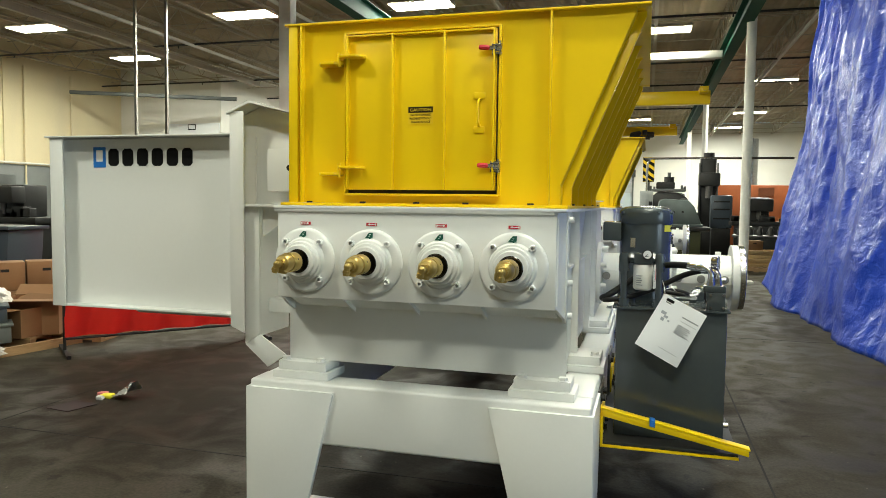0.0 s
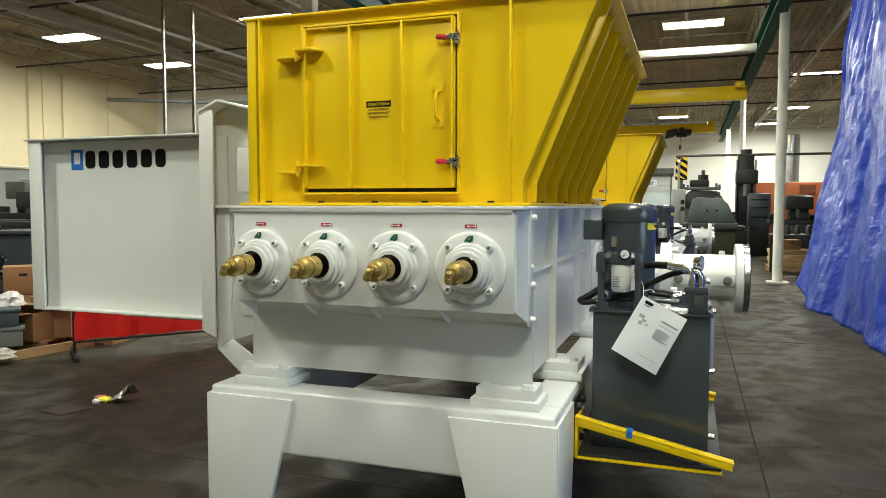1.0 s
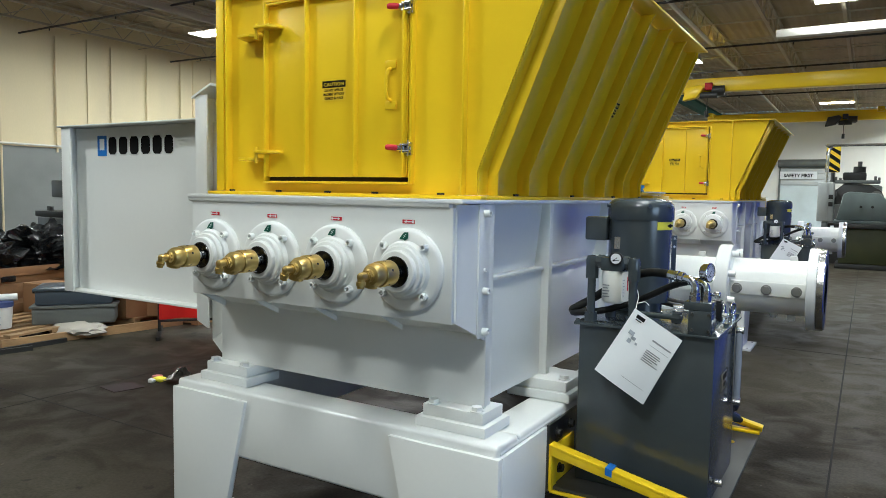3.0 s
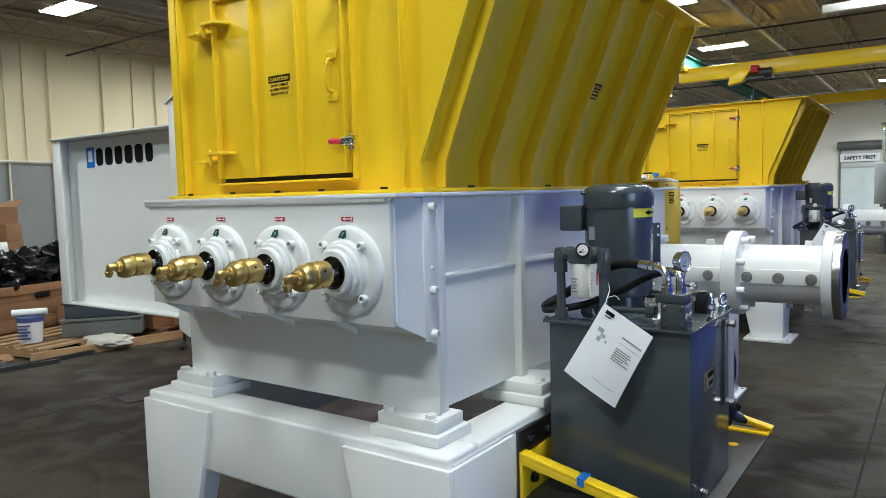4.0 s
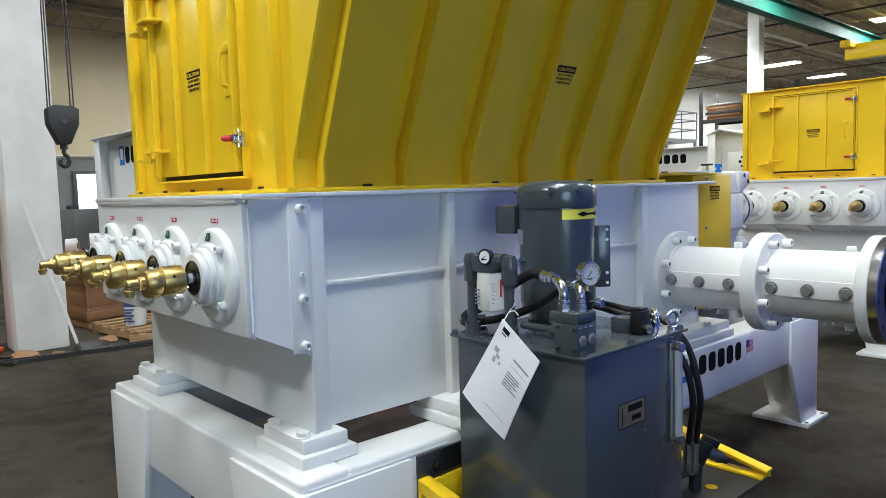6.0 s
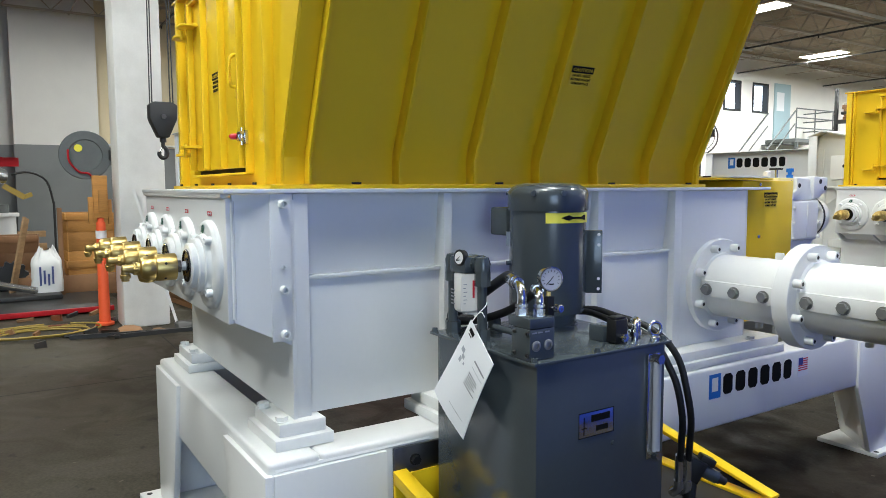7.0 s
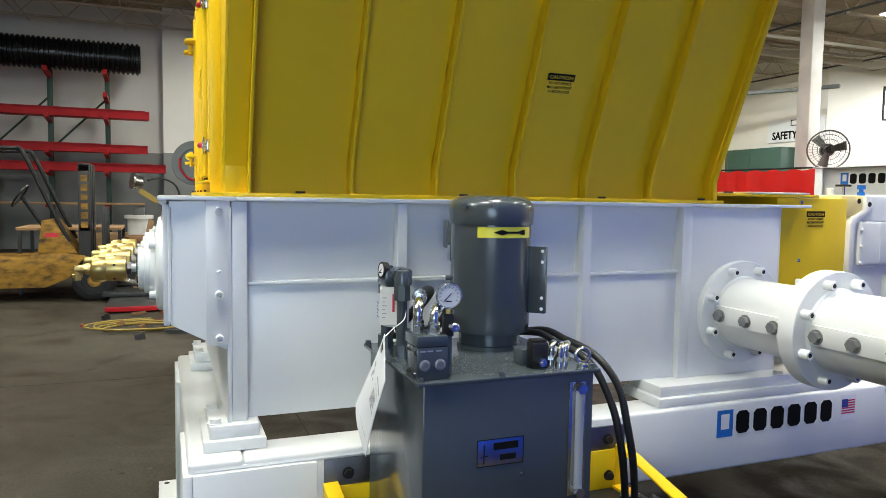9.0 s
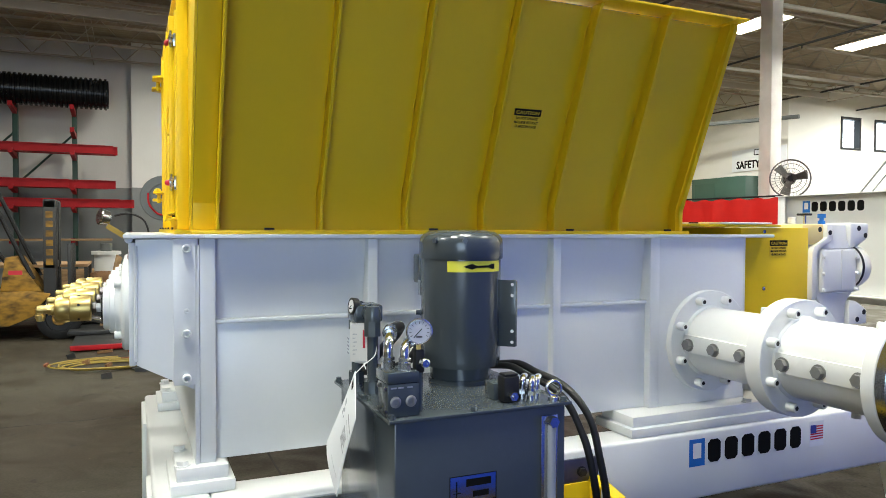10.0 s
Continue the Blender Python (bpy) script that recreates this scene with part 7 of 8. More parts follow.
for k in range(7):
    rnd = random.Random(40 + k)
    x = 2.25 + 0.22 * k
    single("machine_part", lathe(B(), (x, 18.3 + 0.2 * rnd.random(), 0.92), (0, 0, 1), [(0, 0), (0, 0.07), (0.06 + 0.1 * rnd.random(), 0.07), (0.2, 0.04), (0.22, 0)], 14), MILLDARK, "dark turned machine part on the bench", "machine part", group="parts on the bench")
crate(2.7, 19.3, 0, 1.0, 0.7, 0.4, 0.12, WOODPALE, "pale pine crate on a pallet")
pallet(2.7, 19.3)
carton(2.65, 19.2, 5, 0.4, 0.35, 0.24, 0.522, "brown cardboard carton on a crate")
# orange tank and duct
t = thing("parts_washer", "orange painted steel tank", "tank", (4.6, 29.0, 0))
part("tank", box(B(), 2.49, 6.6, 28.2, 29.8, 0.2, 2.42, 0.03), ORANGEP, t)
part("plate", box(B(), 3.97, 4.5, 28.18, 28.199, 2.03, 2.33), RUST, t)
part("plinth", box(B(), 2.9, 6.5, 28.3, 29.7, 0, 0.199), MILLDARK, t)
t = thing("air_duct", "round galvanised ventilation duct", "duct", (4.1, 31.5, 0))
part("pipe", cyl(B(), (4.1, 31.5, 0.6), (4.1, 31.5, 4.4), 0.27, n=28), STEEL, t)
part("plinth", box(B(), 3.6, 4.6, 31.0, 32.0, 0, 0.6), MILL, t)
for z in (1.6, 2.7, 3.8):
    part("band", cyl(B(), (4.1, 31.5, z), (4.1, 31.5, z + 0.06), 0.285, n=28), STEEL, t)
t = thing("press", "tall black machine tool column", "machine tool", (2.0, 26.0, 0))
part("column", box(B(), 1.8, 2.3, 25.8, 26.3, 0.8, 3.3, 0.04), MILLDARK, t)
for x in (1.74, 2.31):
    part("guide_rail", box(B(), x, x + 0.055, 25.7, 25.9, 0.9, 3.1, 0.01), DSTEEL, t)
part("head", box(B(), 1.72, 2.4, 25.4, 25.79, 2.3, 2.75, 0.05), MILLDARK, t)
part("spindle", cyl(B(), (2.06, 25.55, 1.9), (2.06, 25.55, 2.3), 0.11, n=18), DSTEEL, t)
part("top_motor", cyl(B(), (2.06, 26.0, 3.3), (2.06, 26.0, 3.45), 0.18, n=20), MILLDARK, t)
part("base", box(B(), 1.5, 2.7, 25.3, 26.7, 0, 0.8, 0.04), MILLDARK, t)
t = thing("drive_cabinet", "dark blue-grey machine drive cabinet on a plinth", "cabinet", (2.4, 24.8, 0))
part("body", box(B(), 2.06, 2.72, 24.6, 25.1, 0.9, 1.98, 0.05), DARKGREY, t)
part("plinth", box(B(), 2.1, 2.68, 24.62, 25.08, 0, 0.899, 0.01), MILLDARK, t)
for z in (1.2, 1.5, 1.75):
    part("louvre", box(B(), 2.14, 2.64, 24.585, 24.599, z, z + 0.05, 0.004), BLACK, t)
machine_tool("grinder", 3.3, 23.0, 1.3, 1.0, 1.9, MILLDARK, "dark blue-grey surface grinder machine", 9)

# ---------------------------------------------------------------- far door, signs, office
t = thing("door_1", "grey roll-up bay door, half raised, far down the hall", "roll-up door", (-2.5, 46.9, 0), kind="structure")
part("drum", cyl(B(), (-3.75, 46.68, 3.7), (-0.7, 46.68, 3.7), 0.23, n=20), MILL, t)
for k in range(3):
    part("slat", box(B(), -3.6, -0.9, 46.9, 46.96, 2.45 + k * 0.34, 2.78 + k * 0.34, 0.01), FAR_DOOR, t)
# daylight behind the raised door, painted as a pale blue panel
part("opening", box(B(), -3.6, -0.9, 46.93, 46.97, 0, 2.44), FARPALE, t)
for x in (-3.7, -0.9):
    part("jamb", box(B(), x, x + 0.1, 46.85, 46.98, 0, 3.6), MILL, t)
t = thing("safety_sign", "white board with black safety lettering", "sign", (-2.67, 46.85, 2.8), group="safety signs")
part("board", box(B(), -3.63, -1.71, 46.8, 46.84, 2.8, 3.24), PAPER, t)
writing("lettering", "SAFETY FIRST", 0.27, plane_m((-2.67, 46.79, 2.92), *FRONT), BLACKINK, t, 0.004, 0.008, "CENTER", 0.95)
t = thing("safety_sign", "white board with black safety lettering", "sign", (-16.73, YL - 0.06, 3.9), group="safety signs")
part("board", box(B(), -17.93, -15.53, YL - 0.06, YL - 0.02, 3.76, 4.54), PAPER, t)
writing("lettering", "SAFETY FIRST", 0.38, plane_m((-16.73, YL - 0.07, 3.86), *FRONT), BLACKINK, t, 0.004, 0.012, "CENTER", 0.86)
bm = B()
for a in ((-0.18, 0.18, 4.5, 4.53), (-0.18, 0.18, 4.68, 4.71), (-0.18, -0.15, 4.53, 4.68), (0.15, 0.18, 4.53, 4.68)):
    box(bm, -16.73 + a[0], -16.73 + a[1], YL - 0.066, YL - 0.061, a[2] - 0.2, a[3] - 0.2)
part("emblem", bm, BLACKINK, t)
for k, (ya, yb) in enumerate(((26.2, 27.25), (28.0, 29.05))):
    t = thing("window_%d" % (k + 1), "small office window with dark frame, lit from behind", "window", (-15.5, (ya + yb) / 2, 4.5), kind="structure")
    part("pane", box(B(), -15.72, -15.7, ya + 0.08, yb - 0.08, 4.58, 5.6), GLASSGLOW, t)
    for a in ((ya + 0.001, yb - 0.001, 4.501, 4.58), (ya + 0.001, yb - 0.001, 5.6, 5.679), (ya + 0.001, ya + 0.08, 4.581, 5.599), (yb - 0.08, yb - 0.001, 4.581, 5.599)):
        part("window_frame", box(B(), -15.78, -15.47, *a), BLACK, t)
t = thing("door_2", "pale blue upstairs office door with a glazed panel", "door", (-15.5, 30.0, 3.45), kind="structure")
part("leaf", box(B(), -15.499, -15.45, 29.45, 30.55, 3.45, 5.75), DOORBLUE, t)
part("notice", box(B(), -15.449, -15.445, 29.58, 30.1, 4.65, 5.4), PAPER, t)
t = thing("office_stair", "grey steel stair with tube railings up to the office", "stair", (-14.8, 28.5, 0))
part("landing", box(B(), -15.49, -14.2, 28.6, 31.2, 3.3, 3.44), MILL, t)
for k in range(14):
    part("tread", box(B(), -15.45, -14.3, 28.55 - 0.27 * k - 0.27, 28.55 - 0.27 * k, 3.2 - 0.235 * k, 3.24 - 0.235 * k), MILL, t)
for x in (-14.25, -15.4):
    bm = B()
    pipe(bm, [(x, 28.6, 4.5), (x, 24.9, 1.3)], 0.03, 8, 1)
    pipe(bm, [(x, 28.6, 4.0), (x, 24.9, 0.8)], 0.025, 8, 1)
    part("stair_rail", bm, MILL, t)
bm = B()
for z in (3.85, 4.25, 4.6):
    pipe(bm, [(-14.2, 28.6, z), (-14.2, 31.2, z), (-15.45, 31.2, z)], 0.025, 8, 1)
for y in (28.6, 29.9, 31.2):
    cyl(bm, (-14.2, y, 3.44), (-14.2, y, 4.62), 0.025, n=8)
part("landing_rail", bm, MILL, t)
for y in (28.7, 31.1):
    part("post", box(B(), -14.3, -14.2, y, y + 0.1, 0, 3.3), MILL, t)
t.matrix_basis = Matrix.Translation((0, 0.35, 0)) @ t.matrix_basis
# pallet rack with cartons
t = thing("pallet_rack", "tall dark pallet rack loaded with flat stacked boards", "rack", (-9.95, 27.6, 0))
for x in (-11.67, -8.25):
    for y in (27.0, 28.2):
        part("upright", box(B(), x, x + 0.1, y, y + 0.1, 0, 4.9), MILLDARK, t)
for z in (1.3, 2.6, 3.7):
    for y in (27.0, 28.2):
        part("beam", box(B(), -11.57, -8.25, y - 0.002, y + 0.06, z, z + 0.13), MILLDARK, t)
    part("deck", box(B(), -11.57, -8.25, 27.07, 28.19, z + 0.131, z + 0.15), WOODDARK, t)
rnd = random.Random(77)
for x0, x1, z0, n in ((-11.5, -10.1, 3.851, 7), (-10.0, -8.4, 3.851, 5), (-11.4, -9.9, 2.751, 6), (-9.8, -8.4, 2.751, 4), (-11.3, -9.0, 1.451, 5)):
    z = z0
    for k in range(n):
        h = 0.05 + 0.06 * rnd.random()
        d = 0.1 * rnd.random()
        single("stacked_board", box(B(), x0 + d, x1 - d * rnd.random(), 27.1 + 0.1 * rnd.random(), 28.1, z, z + h, 0.004), (CARD, MILLDARK, PALEGREY, WOOD)[rnd.randrange(4)], "flat board in a stack on the pallet rack", "board", group="boards on the rack")
        z += h + 0.002
# drum fan on a stand
t = thing("pedestal_fan", "large black pedestal fan with wire cage, at rest", "fan", (-5.95, 12.44, 0))
fx, fy, fz = -5.95, 12.44, 2.4
fd = Vector((0.75, -0.66, 0)).normalized()
fm = plane_m((fx, fy, fz), (0.66, 0.75, 0), (0, 0, 1))
part("stand", cyl(B(), (fx, fy, 0.05), (fx, fy, 2.1), 0.04, n=12), BLACK, t)
part("base", cyl(B(), (fx, fy, 0), (fx, fy, 0.05), 0.35, n=24), BLACK, t)
part("motor", cyl(B(), Vector((fx, fy, fz)) - fd * 0.2, Vector((fx, fy, fz)) - fd * 0.03, 0.1, n=20), BLACK, t)
bm = B()
for r in (0.08, 0.16, 0.23, 0.295):
    pipe(bm, [fm @ Vector((r * math.cos(a), r * math.sin(a), 0.09 if r < 0.25 else 0.03)) for a in [2 * math.pi * k / 28 for k in range(29)]], 0.005 if r < 0.25 else 0.013, 6, 1)
for k in range(36):
    a = 2 * math.pi * k / 36
    pipe(bm, [fm @ Vector((r * math.cos(a), r * math.sin(a), zz)) for r, zz in ((0.05, 0.1), (0.22, 0.09), (0.295, 0.03))], 0.0025, 5, 1)
part("cage", bm, DSTEEL, t)
for k in range(3):
    bm = B()
    poly(bm, fm @ Matrix.Rotation(radians(20 + 120 * k), 4, "Z") @ Matrix.Rotation(radians(20), 4, "X"), [(0.04, -0.04), (0.25, -0.1), (0.275, 0.05), (0.05, 0.04)], 0.006)
    part("blade", bm, DSTEEL, t)
t = thing("green_machine", "dark green machine cabinet against the cross wall", "machine", (-17.6, 22.9, 0))
part("cabinet", box(B(), -18.9, -16.3, 22.5, 23.3, 0, 3.5, 0.03), GREENSTEEL, t)
part("door", box(B(), -18.7, -17.7, 22.48, 22.499, 0.3, 3.3), GREENSTEEL, t)

# ---------------------------------------------------------------- left bay: pilaster, window, conduits
structure("pilaster", box(B(), XL + 0.013, XL + 0.45, 2.9, 4.9, 2.72, ZC), WALLWHITE, "white painted block pilaster", "wall")
structure("pilaster_band", box(B(), XL + 0.013, XL + 0.455, 2.895, 4.905, 0, 2.719), WALLGREY, "grey band of the pilaster", "wall")
t = thing("window_3", "bright daylit window in the block wall", "window", (XL, 8.4, 1.2), kind="structure")
part("pane", box(B(), XL + 0.014, XL + 0.02, 7.75, 9.1, 1.28, 2.28), GLASSGLOW, t)
for a in ((7.65, 9.25, 2.28, 2.36), (7.65, 9.25, 1.2, 1.28), (7.65, 7.75, 1.28, 2.28), (9.1, 9.25, 1.28, 2.28)):
    part("window_frame", box(B(), XL + 0.014, XL + 0.08, *a), MILL, t)
for k, y in enumerate((9.6, 10.4, 11.6, 13.2, 15.0, 16.3, 17.65, 19.0, 21.0)):
    bm = cyl(B(), (XL + 0.06, y, 0.3 if k % 3 else 2.6), (XL + 0.06, y, 6.0), 0.03, n=8)
    structure("wall_conduit_%d" % (k + 1), bm, WALL, "painted conduit on the block wall", "conduit")
for k, y in enumerate((10.9, 14.2, 18.2)):
    structure("wall_streak_%d" % (k + 1), box(B(), XL + 0.001, XL + 0.05, y, y + 0.14, 2.73, 6.1), WALL, "flat duct on the block wall", "wall duct")
bm = cyl(B(), (XL + 0.1, 5.0, 2.78), (XL + 0.1, 23, 2.78), 0.03, n=8)
structure("wall_pipe", bm, COLUMN, "white pipe along the top of the grey band", "pipe")
bm = B()
pipe(bm, [(XL + 0.5, 20.5, 5.35), (-14.0, 22.3, 5.2)], 0.07, 8, 1)
structure("roof_pipe", bm, MILL, "long steel pipe under the roof", "pipe")
for x, y0, y1, z in ((-7.9, -9, 46, 5.95), (-12.2, -9, 23, 5.9), (-3.2, -9, 46, 5.98), (3.6, -9, 46, 5.9)):
    structure("sprinkler_pipe_%d" % (int(abs(x) * 10)), cyl(B(), (x, y0, z), (x, y1, z), 0.045, n=10), BEAMWHITE, "painted sprinkler pipe under the roof", "pipe")

# ---------------------------------------------------------------- behind the column: reel, post, lumber, forklift, racks
t = thing("hose_reel", "grey steel hose reel with a yellow sticker", "hose reel", (-7.6, 3.28, 1.5))
rx, ry, rz = -7.6, 3.28, 1.96
part("drum", lathe(B(), (rx - 0.14, ry, rz), (1, -0.1, 0), [(0, 0), (0, 0.275), (0.02, 0.285), (0.05, 0.275), (0.06, 0.2), (0.2, 0.2), (0.21, 0.275), (0.24, 0.285), (0.26, 0.278), (0.262, 0.185), (0.25, 0.175), (0.25, 0)], 48), MILL, t)
part("sticker", cyl(B(), (rx + 0.112, ry - 0.1, rz + 0.08), (rx + 0.114, ry - 0.1, rz + 0.08), 0.045, n=10), YELLOW2, t)
part("hose_end", pipe(B(), [(rx + 0.13, ry - 0.21, rz + 0.06), (rx + 0.135, ry - 0.2, rz - 0.08), (rx + 0.135, ry - 0.1, rz - 0.2), (rx + 0.15, ry + 0.02, rz - 0.24), (rx + 0.15, ry + 0.1, rz - 0.5)], 0.012, 8, 5), REDSTEEL, t)
part("bracket", box(B(), rx - 0.3, rx - 0.14, ry - 0.05, ry + 0.6, rz - 0.1, rz + 0.1, 0.01), MILLDARK, t)
part("arm", box(B(), rx - 0.139, -7.096, 3.5, 3.58, rz - 0.06, rz + 0.06, 0.004), MILLDARK, t)
t = thing("delineator_post", "orange plastic traffic delineator post with a white band", "delineator", (-6.95, 3.32, 0))
part("post", lathe(B(), (-6.95, 3.32, 0.01), (0, 0, 1), [(0, 0.1), (0.03, 0.1), (0.04, 0.062), (1.16, 0.05), (1.18, 0.045), (1.18, 0.035), (1.22, 0.035), (1.23, 0)], 24), ORANGE, t)
part("reflective_band", cyl(B(), (-6.95, 3.32, 1.0), (-6.95, 3.32, 1.09), 0.0575, n=24), WHITEINK, t, "white reflective band")
t = thing("wooden_block_cap", "orange-brown lumber offcuts nailed together on the delineator's top", "lumber", (-6.95, 3.32, 1.24))
for x0, x1, y0, y1, z0, z1 in ((-6.99, -6.91, 3.25, 3.40, 1.2405, 1.71), (-6.909, -6.87, 3.30, 3.39, 1.3, 1.55), (-6.98, -6.92, 3.2, 3.249, 1.17, 1.47), (-6.97, -6.93, 3.401, 3.44, 1.16, 1.44)):
    part("block", box(B(), x0, x1, y0, y1, z0, z1, 0.003), WOODORANGE, t)
single("lumber", box(B(), -9.38, -9.34, 3.06, 3.12, 0, 1.3, 0.003), WOODDARK, "upright offcut of orange-brown lumber", "lumber", group="lumber offcuts")
crate(-10.0, 3.5, 3, 0.6, 0.64, 0.9, 0.31, WOODORANGE, "brown pine crate with offcuts")
single("timber", box(B(), -10.35, -9.65, 2.55, 3.85, 0.0, 0.309, 0.01), WOODDARK, "stack of brown timber skids under a crate", "timber")
crate(-10.9, 2.6, -5, 0.5, 0.6, 0.85, 0.0, WOODDARK, "tall brown pine crate")
bm = B()
along(bm, (-9.4, 2.45, 0.0), (-9.8, 2.7, 1.15), 0.03, 0.12)
single("lumber", bm, WOOD, "plank leaning on a crate", "lumber", group="lumber offcuts")
bm = B()
rings = []
for k in range(15):
    u = k / 14
    w = 0.2 * (1 - 0.12 * u) if u < 0.7 else 0.2 * (0.92 - 0.5 * (u - 0.7) / 0.3)
    d = 0.13 * (1 - 0.25 * u) if u < 0.65 else 0.13 * (0.84 - 2.1 * (u - 0.65))
    ring = []
    for i in range(36):
        a = 2 * math.pi * i / 36
        ca, sa = math.cos(a), math.sin(a)
        p = Vector((d * math.copysign(abs(ca) ** 0.6, ca), w * math.copysign(abs(sa) ** 0.6, sa), 0.58 * u))
        p *= 1 + 0.1 * noise.noise(Vector((ca * 2.2, sa * 2.2, u * 3.5))) + 0.05 * noise.noise(Vector((ca * 7, sa * 7, u * 9)))
        p.z += 0.06 * abs(sa) ** 2 * max(0, u - 0.6) * 2.5
        ring.append(bm.verts.new(Vector((-9.3, 2.9, 0.142)) + p))
    rings.append(ring)
for r0, r1 in zip(rings, rings[1:]):
    for i in range(36):
        bm.faces.new((r0[i], r0[(i + 1) % 36], r1[(i + 1) % 36], r1[i]))
bm.faces.new(rings[0][::-1])
bm.faces.new(rings[-1])
for fc in bm.faces:
    fc.smooth = True
sack = thing("sack", "white printed plastic sack, half full, on timber", "sack", (-9.3, 2.9, 0.142))
part("bag", bm, WHITEPL, sack)
bm = B()
for k in range(4):
    box(bm, -9.164, -9.158, 2.8 + 0.05 * k, 2.825 + 0.05 * k, 0.24 + 0.02 * (k % 2), 0.5 - 0.05 * (k % 3), 0.0)
part("print", bm, NAVY, sack)
t = thing("floor_plate", "rusty steel plate with a red edge on blocks", "steel plate", (-8.7, 2.85, 0))
part("plate", box(B(), -9.5, -7.95, 2.15, 3.55, 0.05, 0.075, 0.004), MILLDARK, t)
part("edge", box(B(), -7.949, -7.9, 2.15, 3.55, 0.02, 0.08, 0.004), REDSTEEL, t)
part("block", box(B(), -9.3, -8.1, 2.3, 2.4, 0, 0.049), WOOD, t)
part("block", box(B(), -9.3, -8.1, 3.3, 3.4, 0, 0.049), WOOD, t)
bm = B()
rnd = random.Random(5)
for k in range(4):
    r = 0.3 + 0.05 * k
    pipe(bm, [(-6.75 + r * 0.8 * math.cos(a) + 0.03 * rnd.random(), 2.62 + r * 1.35 * math.sin(a) + 0.04 * rnd.random(), 0.014 + 0.012 * k) for a in [2 * math.pi * i / 14 + k for i in range(14)]], 0.01, 6, 4)
single("extension_cable", bm, CABLE, "coiled yellow extension cable on the floor", "cable")
for k, (x, y, s) in enumerate(((-6.35, 3.5, 0.12), (-6.3, 4.1, 0.15), (-6.6, 4.35, 0.1), (-6.5, 2.95, 0.09), (-6.2, 3.75, 0.08))):
    crumple("debris", (x, y, 0.0), s, 1.4, 1.0, 0.4, MILLDARK if k % 2 else CARD, "heap of dusty scrap beside the column", "debris", 30 + k, 0.4, 2)
for a, b in (((-6.3, 2.9, 0.02), (-5.95, 4.6, 0.02)), ((-6.1, 3.3, 0.02), (-6.05, 5.0, 0.02))):
    bm = B()
    along(bm, a, b, 0.03, 0.05)
    single("steel_bar", bm, MILLDARK, "rusty flat steel bar on the floor", "steel bar", group="bars on the floor")
rnd = random.Random(91)
for k in range(16):
    x, y = -8.6 + 2.6 * rnd.random(), 1.9 + 1.5 * rnd.random()
    if x < -7.85:
        x += 0.95
    a = rnd.random() * 3.1
    w = 0.06 + 0.14 * rnd.random()
    bm = B()
    along(bm, (x, y, 0.015), (x + w * math.cos(a), y + w * math.sin(a), 0.015 + 0.03 * rnd.random()), 0.03, 0.02 + 0.06 * rnd.random())
    single("scrap", bm, (MILLDARK, WOODDARK, RUST, DSTEEL)[k % 4], "dusty scrap of metal or wood on the floor", "scrap", group="floor scrap")
bm = B()
along(bm, (-6.52, 4.02, 0.02), (-6.58, 3.62, 1.55), 0.03, 0.03)
single("leaning_tube", bm, WHITEPL, "white plastic tube leaning on the column", "tube")
# pump body, shaft, gears
t = thing("pump_body", "white painted flanged pump cylinder", "pump", (-12.2, 2.45, 0))
part("cylinder", lathe(B(), (-12.2, 2.45, 0.0), (0, 0, 1), [(0, 0), (0, 0.3), (0.05, 0.3), (0.05, 0.24), (0.6, 0.2), (0.6, 0.24), (0.66, 0.24), (0.66, 0.2), (1.1, 0.2), (1.1, 0.25), (1.16, 0.25), (1.16, 0)], 32), WHITEPL, t)
part("cap", cyl(B(), (-12.2, 2.45, 1.16), (-12.2, 2.45, 1.3), 0.1, n=20), MILL, t)
bm = cyl(B(), (-9.6, 1.6, 0.42), (-9.0, 2.75, 0.2), 0.05, n=16)
single("steel_shaft", bm, STEEL, "bright turned steel shaft lying on timber", "shaft")
single("timber", box(B(), -9.64, -8.9, 2.05, 3.05, 0.08, 0.14, 0.01), MILLDARK, "dark timber skid on the floor", "timber")
for y in (2.15, 2.5):
    bm = B()
    pts = []
    for k in range(40):
        r = 0.2 if k % 4 < 2 else 0.165
        pts.append((y + r * math.cos(2 * math.pi * k / 40), 0.35 + r * math.sin(2 * math.pi * k / 40)))
    prism(bm, pts, "x", -9.9, -9.72)
    single("gear", bm, MILLDARK, "dark toothed gear wheel on timber", "gear", group="gears")
t = thing("lamp_head", "clear work lamp on an orange arm", "work lamp", (-11.8, 2.75, 1.4))
bm = lathe(B(), (-11.8, 2.55, 1.75), (0.4, -1, 0.2), [(0, 0.03), (0.05, 0.12), (0.2, 0.15), (0.22, 0.13), (0.22, 0)], 20)
part("shade", bm, STEEL, t)
part("arm", pipe(B(), [(-11.8, 2.6, 1.8), (-11.75, 2.85, 1.84), (-11.75, 3.1, 1.7), (-11.8, 3.2, 1.3)], 0.018, 8, 4), MILLDARK, t)
part("post", cyl(B(), (-11.8, 3.2, 0), (-11.8, 3.2, 1.35), 0.02, n=10), MILLDARK, t)
bm = B()
along(bm, (-11.7, 2.48, 1.62), (-11.7, 2.78, 1.42), 0.05, 0.09)
along(bm, (-11.7, 2.76, 1.43), (-11.72, 2.88, 1.48), 0.05, 0.07)
part("clamp", bm, CABLE, t, "orange-yellow clamp")
t = thing("work_cart", "dark steel work cart with a timber top", "cart", (-10.6, 1.6, 0))
part("top", box(B(), -11.3, -10.1, 0.8, 2.25, 0.98, 1.02), WOOD, t)
